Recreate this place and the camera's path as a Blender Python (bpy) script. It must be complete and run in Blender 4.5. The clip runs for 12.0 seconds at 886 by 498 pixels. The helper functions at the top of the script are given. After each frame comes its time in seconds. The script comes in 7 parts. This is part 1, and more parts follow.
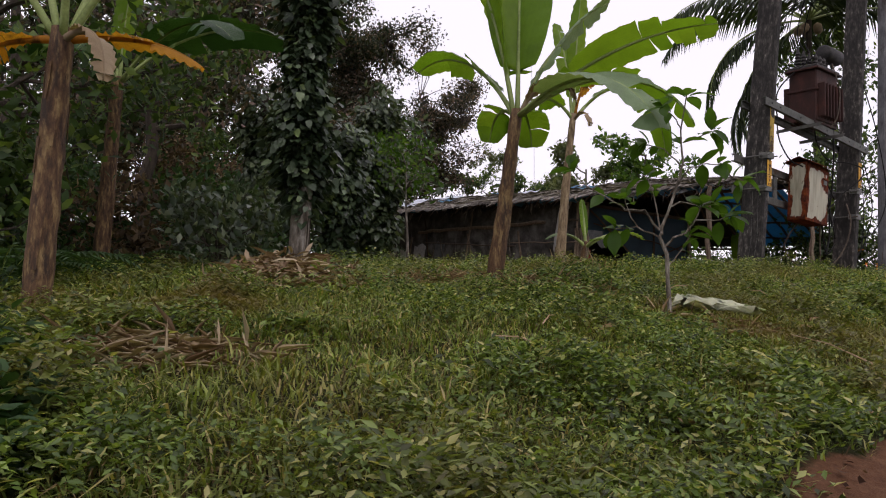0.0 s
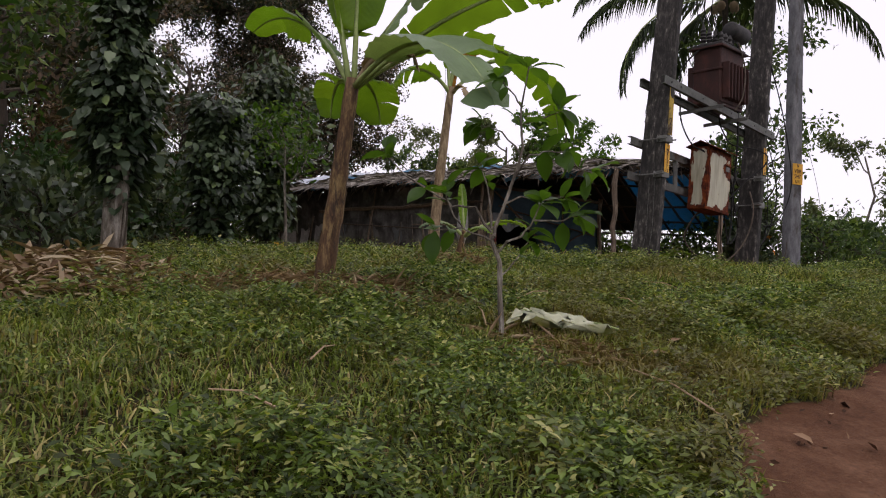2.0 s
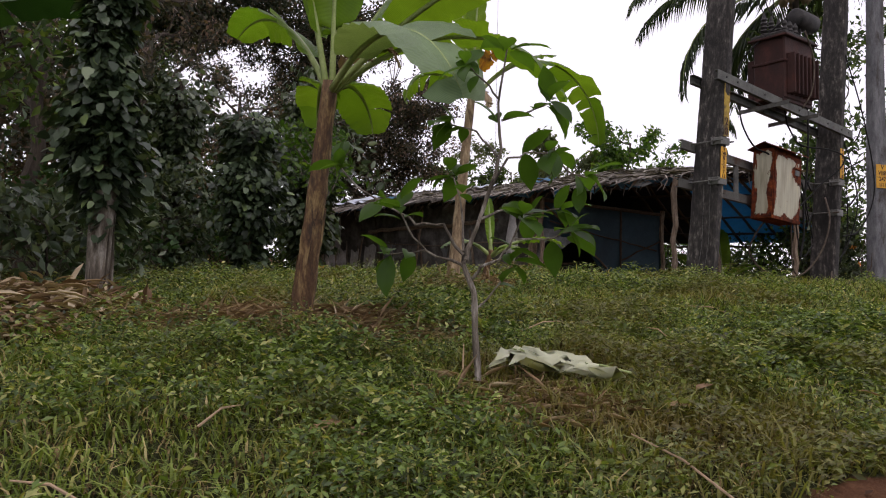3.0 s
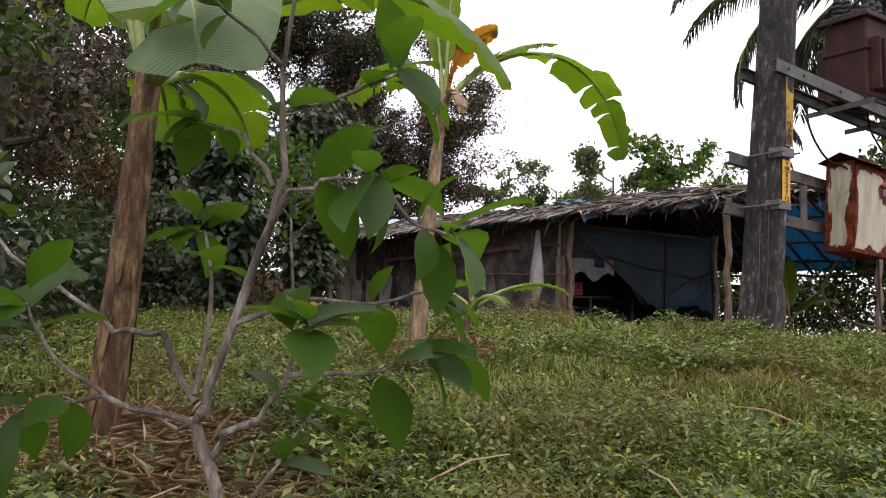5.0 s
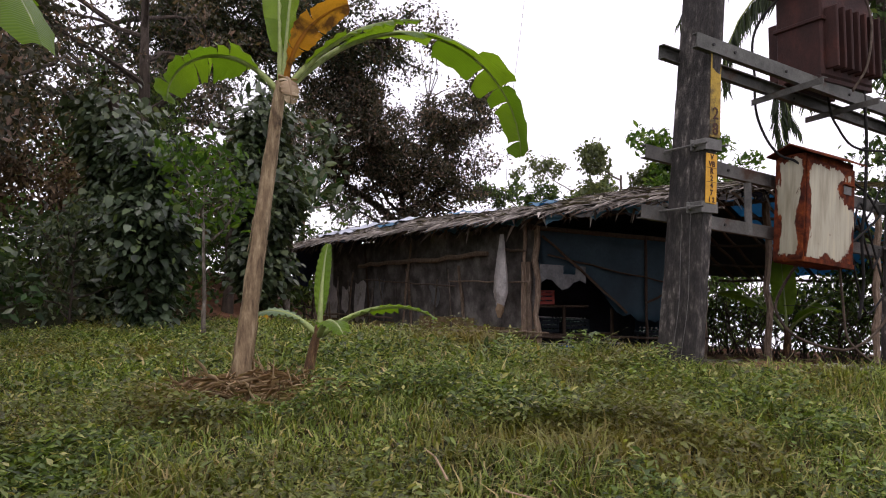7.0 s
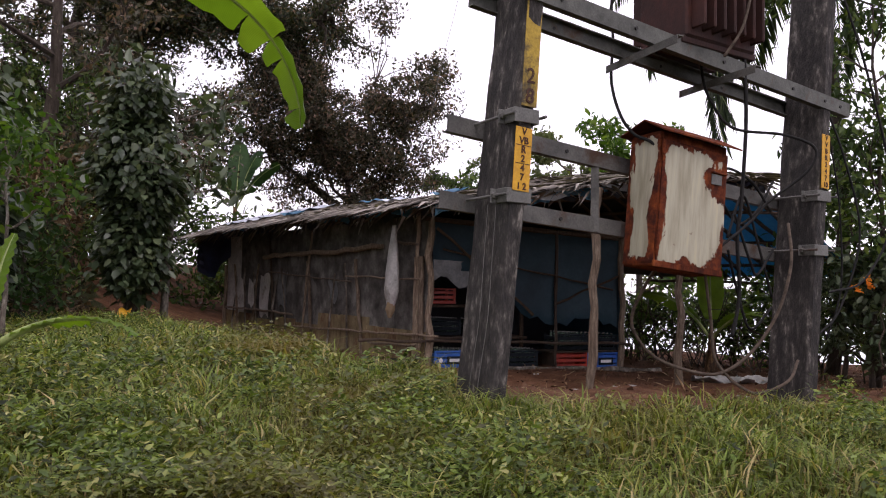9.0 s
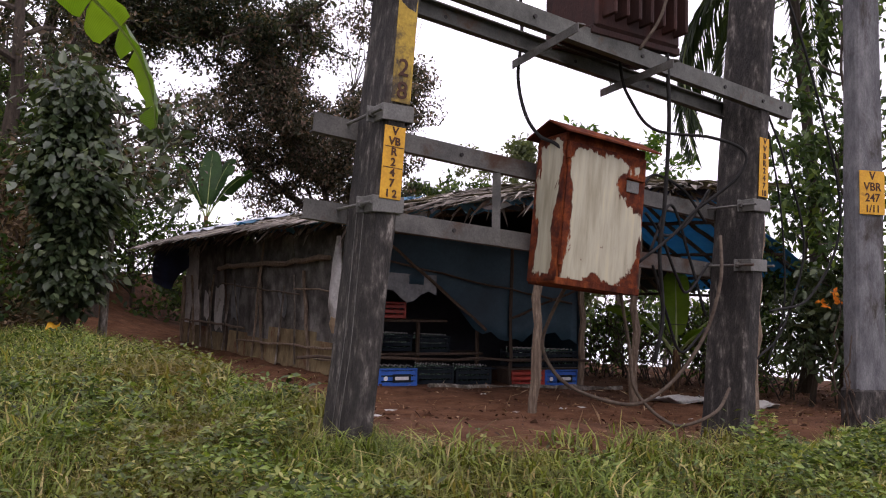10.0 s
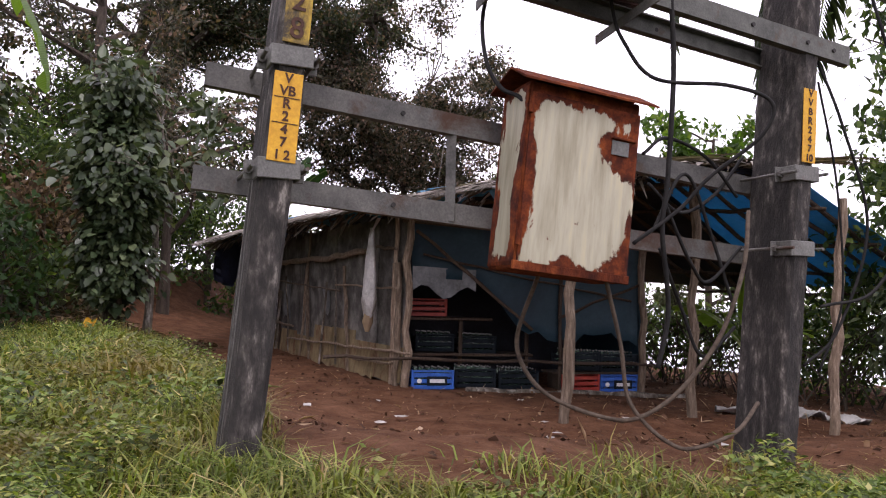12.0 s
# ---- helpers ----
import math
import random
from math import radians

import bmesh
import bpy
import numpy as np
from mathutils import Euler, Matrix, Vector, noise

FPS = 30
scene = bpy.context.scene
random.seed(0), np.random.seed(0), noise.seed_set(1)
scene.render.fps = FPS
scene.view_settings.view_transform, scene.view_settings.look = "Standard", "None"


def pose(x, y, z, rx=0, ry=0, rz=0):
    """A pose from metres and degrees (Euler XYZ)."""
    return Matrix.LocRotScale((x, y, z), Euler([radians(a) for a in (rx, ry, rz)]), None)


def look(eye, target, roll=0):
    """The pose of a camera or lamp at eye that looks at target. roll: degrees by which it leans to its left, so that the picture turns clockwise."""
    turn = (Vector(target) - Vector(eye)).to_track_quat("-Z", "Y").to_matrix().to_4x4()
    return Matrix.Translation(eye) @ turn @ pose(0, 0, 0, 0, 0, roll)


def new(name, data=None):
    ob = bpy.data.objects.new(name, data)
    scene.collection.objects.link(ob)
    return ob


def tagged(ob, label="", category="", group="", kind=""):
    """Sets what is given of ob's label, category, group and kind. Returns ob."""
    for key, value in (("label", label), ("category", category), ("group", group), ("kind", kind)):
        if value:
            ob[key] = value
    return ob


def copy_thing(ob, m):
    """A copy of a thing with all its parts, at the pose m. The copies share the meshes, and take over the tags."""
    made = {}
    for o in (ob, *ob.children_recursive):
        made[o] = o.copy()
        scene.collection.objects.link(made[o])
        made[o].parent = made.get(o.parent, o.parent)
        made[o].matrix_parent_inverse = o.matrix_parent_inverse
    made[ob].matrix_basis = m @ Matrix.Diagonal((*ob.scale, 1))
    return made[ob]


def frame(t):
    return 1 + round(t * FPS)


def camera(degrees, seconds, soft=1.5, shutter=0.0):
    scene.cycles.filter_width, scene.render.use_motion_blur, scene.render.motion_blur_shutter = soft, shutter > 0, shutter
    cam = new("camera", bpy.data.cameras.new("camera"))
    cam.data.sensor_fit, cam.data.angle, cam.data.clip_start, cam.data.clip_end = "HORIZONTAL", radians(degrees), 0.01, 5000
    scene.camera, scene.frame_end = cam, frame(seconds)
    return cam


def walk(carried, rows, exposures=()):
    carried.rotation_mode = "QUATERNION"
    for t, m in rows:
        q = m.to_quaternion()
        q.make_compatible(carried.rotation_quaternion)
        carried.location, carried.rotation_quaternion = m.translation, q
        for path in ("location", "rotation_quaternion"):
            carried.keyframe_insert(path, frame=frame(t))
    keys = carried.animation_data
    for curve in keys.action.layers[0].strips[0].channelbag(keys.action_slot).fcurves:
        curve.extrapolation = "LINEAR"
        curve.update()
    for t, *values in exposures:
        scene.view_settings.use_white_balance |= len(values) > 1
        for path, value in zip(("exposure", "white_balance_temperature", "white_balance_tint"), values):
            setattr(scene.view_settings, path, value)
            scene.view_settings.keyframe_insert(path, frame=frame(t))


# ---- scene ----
cam = camera(61.4, 12.0, soft=1.1)
PATH = [
    (0, (-0.01, 0.033, 1.137), (0.01, 2.03, 1.249), 1.1),
    (0.5, (0.131, 0.388, 1.334), (0.247, 2.382, 1.446), 1.9),
    (1, (0.3, 0.512, 1.377), (0.556, 2.492, 1.494), 0.9),
    (1.5, (0.708, 0.748, 1.446), (0.993, 2.726, 1.532), 1.3),
    (2, (1.053, 1.213, 1.432), (1.24, 3.204, 1.479), 1.6),
    (2.5, (1.409, 1.669, 1.483), (1.486, 3.666, 1.566), 1.1),
    (4.5, (2.465, 3.759, 1.693), (2.294, 5.749, 1.794), -0.1),
    (5, (2.614, 4.355, 1.931), (2.448, 6.343, 2.069), 0.4),
    (5.5, (3.097, 4.692, 1.986), (2.905, 6.678, 2.123), 0.1),
    (6, (3.412, 5.024, 2.006), (3.158, 7.004, 2.13), 0.6),
    (6.5, (3.702, 5.432, 2.106), (3.435, 7.409, 2.25), 0.4),
    (7, (4.109, 5.634, 2.14), (3.834, 7.61, 2.277), 0.1),
    (8.8, (5.507, 7.108, 2.3), (5.263, 9.089, 2.432), 1.4),
    (9, (5.615, 7.27, 2.298), (5.374, 9.252, 2.409), 1.1),
    (9.5, (5.932, 7.706, 2.366), (5.69, 9.686, 2.507), 1.2),
    (10, (6.368, 8.004, 2.394), (6.128, 9.985, 2.529), 1.2),
    (10.5, (6.604, 8.263, 2.345), (6.347, 10.242, 2.47), 2.0),
    (11, (6.752, 8.608, 2.343), (6.477, 10.584, 2.486), 1.9),
    (11.5, (6.934, 8.905, 2.337), (6.612, 10.875, 2.458), 1.1),
    (12, (7.2, 9.096, 2.345), (6.685, 11.024, 2.477), 1.4),
]
walk(cam, [(t, look(eye, target, roll)) for t, eye, target, roll in PATH],
     [(0.0, -0.25, 6500, 20), (1.0, 0.05, 6500, 20), (2.0, -0.24, 6500, 20), (2.5, -0.24, 6500, 20), (4.5, 0.38, 6450, 21), (5.0, 0.42, 6450, 21), (6.5, 0.12, 6450, 22), (9.0, 0.18, 6450, 25), (10.5, 0.26, 6420, 26), (11.0, 0.28, 6400, 26), (11.6, 0.42, 6400, 26), (12.0, 0.66, 6400, 26)])

# ---- world and sun: a bright overcast sky ----
world = bpy.data.worlds.new("overcast")
scene.world = world
world.use_nodes = True
wn, wl = world.node_tree.nodes, world.node_tree.links
wn.clear()
w_out = wn.new("ShaderNodeOutputWorld")
w_bg = wn.new("ShaderNodeBackground")
w_sky = wn.new("ShaderNodeTexSky")
w_sky.sky_type, w_sky.sun_disc = "NISHITA", False
w_sky.sun_elevation, w_sky.sun_rotation = radians(55), radians(-25)
w_mul = wn.new("ShaderNodeMix")
w_mul.data_type = "RGBA"
w_mul.inputs[0].default_value = 0.88
w_mul.inputs[7].default_value = (12.2, 12.0, 12.6, 1)  # cloud cover, nearly even white
wl.new(w_sky.outputs[0], w_mul.inputs[6])
wl.new(w_mul.outputs[2], w_bg.inputs[0])
w_bg.inputs[1].default_value = 0.105
wl.new(w_bg.outputs[0], w_out.inputs[0])

sun = new("sun", bpy.data.lights.new("sun", "SUN"))
sun.data.energy, sun.data.angle, sun.data.color = 0.9, radians(25), (1, 0.96, 0.9)
sun.matrix_world = look((8, -6, 30), (4, 12, 0))


# ---- materials ----
def ramp_of(nt, fac, stops):
    r = nt.nodes.new("ShaderNodeValToRGB")
    while len(r.color_ramp.elements) < len(stops):
        r.color_ramp.elements.new(0.5)
    for el, (p, c) in zip(r.color_ramp.elements, stops):
        el.position, el.color = p, (*c, 1)
    nt.links.new(fac, r.inputs[0])
    return r.outputs[0]


def noise_of(nt, scale, detail=5, rough=0.6, stretch=(1, 1, 1), coord="Object", distort=0.0):
    tc = nt.nodes.new("ShaderNodeTexCoord")
    mp = nt.nodes.new("ShaderNodeMapping")
    mp.inputs["Scale"].default_value = stretch
    n = nt.nodes.new("ShaderNodeTexNoise")
    n.inputs["Scale"].default_value, n.inputs["Detail"].default_value = scale, detail
    n.inputs["Roughness"].default_value, n.inputs["Distortion"].default_value = rough, distort
    nt.links.new(tc.outputs[coord], mp.inputs[0])
    nt.links.new(mp.outputs[0], n.inputs["Vector"])
    return n.outputs[0]


def mixed(nt, fac, a, b, mode="MIX"):
    m = nt.nodes.new("ShaderNodeMix")
    m.data_type, m.blend_type = "RGBA", mode
    for sock, v in ((m.inputs[0], fac), (m.inputs[6], a), (m.inputs[7], b)):
        if isinstance(v, (int, float)):
            sock.default_value = v
        elif isinstance(v, tuple):
            sock.default_value = (*v, 1)
        else:
            nt.links.new(v, sock)
    return m.outputs[2]


def material(name, stops, scale=6, stretch=(1, 1, 1), rough=0.8, metal=0.0, bump=0.3, fine=60, stain=None, stain_scale=1.2,
             stain_range=(0.5, 0.62), vary=0.0, spec=0.4):
    """Two scales of noise for the colour, a fine one for the relief, and stains with a shape of their own."""
    m = bpy.data.materials.new(name)
    m.use_nodes = True
    nt = m.node_tree
    b = nt.nodes["Principled BSDF"]
    b.inputs["Roughness"].default_value, b.inputs["Metallic"].default_value = rough, metal
    b.inputs["Specular IOR Level"].default_value = spec
    col = ramp_of(nt, noise_of(nt, scale, 7, 0.65, stretch), stops)
    f = noise_of(nt, fine, 4, 0.6, stretch)
    col = mixed(nt, 0.35, col, ramp_of(nt, f, [(0.3, (0.25, 0.25, 0.25)), (0.7, (0.75, 0.75, 0.75))]), "OVERLAY")
    if stain:
        k = ramp_of(nt, noise_of(nt, stain_scale, 8, 0.7, stretch, distort=0.4), [(stain_range[0], (0, 0, 0)), (stain_range[1], (1, 1, 1))])
        col = mixed(nt, k, col, stain)
    if vary:
        oi = nt.nodes.new("ShaderNodeObjectInfo")
        col = mixed(nt, vary, col, ramp_of(nt, oi.outputs["Random"], [(0, (0.1, 0.1, 0.1)), (1, (0.9, 0.9, 0.9))]), "OVERLAY")
    nt.links.new(col, b.inputs["Base Color"])
    bp = nt.nodes.new("ShaderNodeBump")
    bp.inputs["Strength"].default_value, bp.inputs["Distance"].default_value = bump, 0.01
    nt.links.new(f, bp.inputs["Height"])
    nt.links.new(bp.outputs[0], b.inputs["Normal"])
    return m


def leaf_material(name, stops, through_light=0.35, rough=0.5, veins=0.0, patch=None, spec=0.22):
    """Leaves: each one its own shade, light shining through in part."""
    m = bpy.data.materials.new(name)
    m.use_nodes = True
    nt = m.node_tree
    b = nt.nodes["Principled BSDF"]
    b.inputs["Roughness"].default_value = rough
    b.inputs["Specular IOR Level"].default_value = spec
    geo = nt.nodes.new("ShaderNodeNewGeometry")
    col = ramp_of(nt, geo.outputs["Random Per Island"], stops)
    n = noise_of(nt, 3.0, 5)
    col = mixed(nt, 0.5, col, ramp_of(nt, n, [(0.3, (0.3, 0.3, 0.3)), (0.7, (0.68, 0.68, 0.66))]), "OVERLAY")
    if patch:
        k = ramp_of(nt, noise_of(nt, patch[1], 6, 0.6, distort=0.5), [(patch[2], (0, 0, 0)), (patch[3], (1, 1, 1))])
        col = mixed(nt, k, col, patch[0])
    if veins:
        at = nt.nodes.new("ShaderNodeAttribute")
        at.attribute_name = "blade"
        w = nt.nodes.new("ShaderNodeTexWave")
        w.wave_type, w.bands_direction = "BANDS", "X"
        w.inputs["Scale"].default_value, w.inputs["Distortion"].default_value = 14, 1.5
        w.inputs["Detail"].default_value = 2
        nt.links.new(at.outputs["Vector"], w.inputs["Vector"])
        col = mixed(nt, veins, col, ramp_of(nt, w.outputs[0], [(0.1, (0.36, 0.36, 0.36)), (0.9, (0.62, 0.62, 0.6))]), "OVERLAY")
        bp = nt.nodes.new("ShaderNodeBump")
        bp.inputs["Strength"].default_value, bp.inputs["Distance"].default_value = 0.25, 0.01
        nt.links.new(w.outputs[0], bp.inputs["Height"])
        nt.links.new(bp.outputs[0], b.inputs["Normal"])
    nt.links.new(col, b.inputs["Base Color"])
    if through_light:
        tr = nt.nodes.new("ShaderNodeBsdfTranslucent")
        warm = mixed(nt, 1.0, col, (1.0, 1.0, 0.35), "MULTIPLY")
        gain = mixed(nt, 1.0, warm, (2.0, 2.0, 2.0), "MULTIPLY")
        nt.links.new(gain, tr.inputs[0])
        mx = nt.nodes.new("ShaderNodeMixShader")
        mx.inputs[0].default_value = through_light
        nt.links.new(b.outputs[0], mx.inputs[1])
        nt.links.new(tr.outputs[0], mx.inputs[2])
        nt.links.new(mx.outputs[0], nt.nodes["Material Output"].inputs[0])
    return m


M = {}
M["concrete_dark"] = material("weathered_concrete", [(0.32, (0.016, 0.015, 0.014)), (0.48, (0.03, 0.027, 0.024)), (0.59, (0.07, 0.062, 0.055)), (0.72, (0.26, 0.24, 0.21))], 11, (1.6, 1.6, 0.6),
                              0.9, bump=1.0, fine=45, stain=(0.016, 0.014, 0.013), stain_scale=1.5, stain_range=(0.5, 0.64))
M["concrete_grey"] = material("grey_concrete", [(0.3, (0.07, 0.071, 0.076)), (0.5, (0.125, 0.126, 0.132)), (0.72, (0.2, 0.2, 0.2))], 4, (2.4, 2.4, 0.9), 0.9, bump=0.8, fine=35,
                              stain=(0.045, 0.038, 0.032), stain_scale=1.3, stain_range=(0.5, 0.62))
M["steel"] = material("galvanised_steel", [(0.3, (0.085, 0.085, 0.078)), (0.7, (0.19, 0.19, 0.175))], 5, (1, 1, 1), 0.65, 0.3, 0.25, 80,
                      stain=(0.12, 0.07, 0.045), stain_scale=2.2, stain_range=(0.6, 0.7))
M["beam"] = material("dull_beam_steel", [(0.3, (0.055, 0.057, 0.05)), (0.7, (0.135, 0.138, 0.122))], 6, (1, 1, 1), 0.65, 0.3, 0.3, 70,
                     stain=(0.09, 0.055, 0.035), stain_scale=2.2, stain_range=(0.58, 0.68))
M["steel_dark"] = material("dull_steel", [(0.3, (0.07, 0.07, 0.066)), (0.7, (0.17, 0.165, 0.15))], 5, (1, 1, 1), 0.7, 0.3, 0.25, 80,
                           stain=(0.075, 0.04, 0.025), stain_scale=2.0, stain_range=(0.52, 0.64))
M["rust"] = material("rusted_iron", [(0.3, (0.028, 0.007, 0.004)), (0.5, (0.1, 0.022, 0.008)), (0.72, (0.26, 0.07, 0.018))], 7, (1, 1, 0.6), 0.9, 0.0, 0.7, 70, spec=0.15)
M["oil_rust"] = material("oily_red_rust", [(0.3, (0.014, 0.006, 0.005)), (0.55, (0.042, 0.013, 0.009)), (0.75, (0.085, 0.025, 0.015))], 4, (1, 1, 0.5), 0.75, 0.1, 0.4, 60)
M["black_iron"] = material("blackened_iron", [(0.3, (0.012, 0.012, 0.012)), (0.7, (0.05, 0.045, 0.042))], 8, rough=0.7, metal=0.2)
M["cable"] = material("black_cable", [(0.3, (0.008, 0.008, 0.008)), (0.7, (0.024, 0.023, 0.022))], 8, rough=0.75, bump=0.1, spec=0.2)
M["cable_grey"] = material("dusty_grey_cable", [(0.3, (0.035, 0.026, 0.019)), (0.7, (0.12, 0.094, 0.07))], 12, rough=0.85, bump=0.2, spec=0.2)
M["yellow"] = material("yellow_enamel", [(0.3, (0.5, 0.25, 0.012)), (0.7, (0.66, 0.36, 0.02))], 9, rough=0.55, bump=0.1, stain=(0.16, 0.08, 0.02),
                       stain_scale=5, stain_range=(0.6, 0.72))
M["yellow_worn"] = material("worn_yellow_paint", [(0.3, (0.3, 0.2, 0.03)), (0.7, (0.5, 0.34, 0.05))], 9, rough=0.8, bump=0.3, stain=(0.05, 0.04, 0.028),
                            stain_scale=4, stain_range=(0.45, 0.6))
M["letter"] = material("dark_brown_paint", [(0.3, (0.035, 0.012, 0.006)), (0.7, (0.07, 0.025, 0.01))], 10, rough=0.7)
M["bark_dark"] = material("dark_bark", [(0.3, (0.025, 0.018, 0.013)), (0.7, (0.09, 0.07, 0.052))], 4, (3, 3, 0.6), 0.95, bump=1.0, fine=30)
M["bark_pale"] = material("pale_bark", [(0.35, (0.055, 0.045, 0.034)), (0.52, (0.17, 0.145, 0.115)), (0.68, (0.4, 0.37, 0.33))], 4, (3, 3, 0.8), 0.95, bump=1.0,
                          fine=35, stain=(0.05, 0.04, 0.03), stain_scale=3, stain_range=(0.52, 0.66))
M["stick"] = material("weathered_pole_wood", [(0.3, (0.075, 0.052, 0.036)), (0.55, (0.2, 0.15, 0.105)), (0.72, (0.34, 0.28, 0.215))], 5, (8, 8, 1), 0.9, bump=0.6, vary=0.6)
M["stick_dark"] = material("dark_pole_wood", [(0.3, (0.03, 0.02, 0.014)), (0.7, (0.1, 0.068, 0.045))], 5, (8, 8, 1), 0.9, bump=0.6, vary=0.4)
M["banana_stem"] = material("banana_stem", [(0.32, (0.025, 0.011, 0.006)), (0.5, (0.1, 0.052, 0.022)), (0.68, (0.28, 0.19, 0.08))], 4.5, (5, 5, 1.3), 0.75, bump=0.6,
                            fine=28, stain=(0.03, 0.017, 0.01), stain_scale=2.2, stain_range=(0.54, 0.64))
M["banana_stem_pale"] = material("pale_banana_stem", [(0.3, (0.07, 0.04, 0.022)), (0.5, (0.22, 0.155, 0.085)), (0.7, (0.42, 0.33, 0.2))], 4.0, (5, 5, 1.2), 0.75, bump=0.6, fine=28,
                                 stain=(0.05, 0.03, 0.017), stain_scale=2.2, stain_range=(0.56, 0.66))
M["petiole"] = material("banana_petiole", [(0.3, (0.15, 0.2, 0.05)), (0.7, (0.33, 0.4, 0.14))], 4, rough=0.5, bump=0.1)
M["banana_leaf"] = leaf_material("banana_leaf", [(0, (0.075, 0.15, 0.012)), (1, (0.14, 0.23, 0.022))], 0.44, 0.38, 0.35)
# darker copy of the banana leaf green, with shade put into its colour
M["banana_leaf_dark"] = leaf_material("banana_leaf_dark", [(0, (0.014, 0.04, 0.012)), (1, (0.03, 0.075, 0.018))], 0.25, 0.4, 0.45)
M["banana_leaf_grey"] = leaf_material("banana_leaf_bloom", [(0, (0.11, 0.17, 0.085)), (1, (0.17, 0.24, 0.13))], 0.25, 0.45, 0.5)
M["leaf_dead"] = leaf_material("yellowed_banana_leaf", [(0, (0.38, 0.16, 0.015)), (1, (0.45, 0.22, 0.03))], 0.4, 0.7, 0.4, ((0.1, 0.045, 0.02), 4, 0.5, 0.62))
M["leaf_brown"] = leaf_material("dry_banana_leaf", [(0, (0.13, 0.075, 0.04)), (0.5, (0.28, 0.2, 0.125)), (1, (0.48, 0.4, 0.28))], 0.1, 0.85, 0.3)
M["straw"] = leaf_material("dry_straw", [(0, (0.17, 0.105, 0.06)), (0.5, (0.36, 0.25, 0.16)), (1, (0.56, 0.44, 0.31))], 0.1, 0.9)
M["pepper_leaf"] = leaf_material("vine_leaf", [(0, (0.012, 0.024, 0.011)), (0.55, (0.04, 0.064, 0.03)), (0.9, (0.09, 0.125, 0.07)), (1, (0.16, 0.22, 0.08))], 0.12, 0.42, spec=0.4)
M["shrub_leaf"] = leaf_material("shrub_leaf", [(0, (0.018, 0.036, 0.012)), (0.7, (0.055, 0.095, 0.028)), (1, (0.13, 0.18, 0.045))], 0.3, 0.45)
M["jack_leaf"] = leaf_material("jack_leaf", [(0, (0.02, 0.036, 0.015)), (0.6, (0.055, 0.082, 0.038)), (1, (0.13, 0.16, 0.085))], 0.2, 0.38, spec=0.5)
M["dry_leaf"] = leaf_material("withered_brown_leaf", [(0, (0.035, 0.023, 0.014)), (0.6, (0.1, 0.066, 0.038)), (1, (0.2, 0.145, 0.09))], 0.15, 0.8)
M["fresh_leaf"] = leaf_material("fresh_leaf", [(0, (0.06, 0.13, 0.015)), (1, (0.14, 0.25, 0.03))], 0.45, 0.5)
M["canopy_leaf"] = leaf_material("canopy_leaf", [(0, (0.018, 0.021, 0.012)), (0.5, (0.05, 0.05, 0.03)), (0.75, (0.095, 0.078, 0.056)), (1, (0.19, 0.125, 0.1))], 0.2, 0.5)
M["canopy_green"] = leaf_material("dark_green_leaf", [(0, (0.012, 0.02, 0.009)), (0.6, (0.034, 0.044, 0.022)), (0.82, (0.07, 0.068, 0.04)), (1, (0.13, 0.08, 0.052))], 0.25, 0.5)
# paler green for far trees, the haze of distance put into the leaf colour
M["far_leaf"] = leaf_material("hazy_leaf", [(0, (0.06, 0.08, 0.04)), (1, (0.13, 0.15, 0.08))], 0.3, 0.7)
M["sapling_leaf"] = leaf_material("sapling_leaf", [(0, (0.024, 0.055, 0.01)), (0.7, (0.05, 0.105, 0.016)), (1, (0.11, 0.165, 0.045))], 0.5, 0.36)
M["palm_leaf"] = leaf_material("palm_leaf", [(0, (0.02, 0.035, 0.016)), (1, (0.06, 0.085, 0.035))], 0.2, 0.45)
M["fern"] = leaf_material("fern_leaf", [(0, (0.015, 0.035, 0.012)), (1, (0.04, 0.085, 0.025))], 0.25, 0.5)
M["grass"] = leaf_material("grass_blade", [(0, (0.045, 0.05, 0.013)), (0.4, (0.108, 0.155, 0.027)), (0.78, (0.22, 0.285, 0.062)), (0.92, (0.33, 0.3, 0.11)), (1, (0.46, 0.36, 0.19))], 0.26, 0.5,
                           patch=((0.17, 0.13, 0.04), 0.5, 0.48, 0.7), spec=0.25)
M["dry_grass"] = leaf_material("withered_grass", [(0, (0.045, 0.028, 0.014)), (0.5, (0.13, 0.088, 0.04)), (1, (0.3, 0.22, 0.11))], 0.1, 0.8, spec=0.15)
M["herb"] = leaf_material("herb_leaf", [(0, (0.02, 0.03, 0.008)), (0.5, (0.076, 0.127, 0.022)), (0.85, (0.19, 0.26, 0.058)), (1, (0.4, 0.37, 0.15))], 0.28, 0.45,
                          patch=((0.13, 0.1, 0.03), 0.5, 0.5, 0.72), spec=0.4)
M["litter_leaf"] = leaf_material("fallen_leaf", [(0, (0.13, 0.07, 0.035)), (0.6, (0.27, 0.17, 0.1)), (1, (0.45, 0.34, 0.24))], 0.1, 0.8)
M["soil_bit"] = leaf_material("soil_crumb", [(0, (0.04, 0.02, 0.012)), (1, (0.14, 0.075, 0.045))], 0.0, 0.95)
M["thatch"] = leaf_material("palm_thatch", [(0, (0.045, 0.037, 0.03)), (0.6, (0.16, 0.138, 0.115)), (1, (0.38, 0.35, 0.31))], 0.05, 0.9)
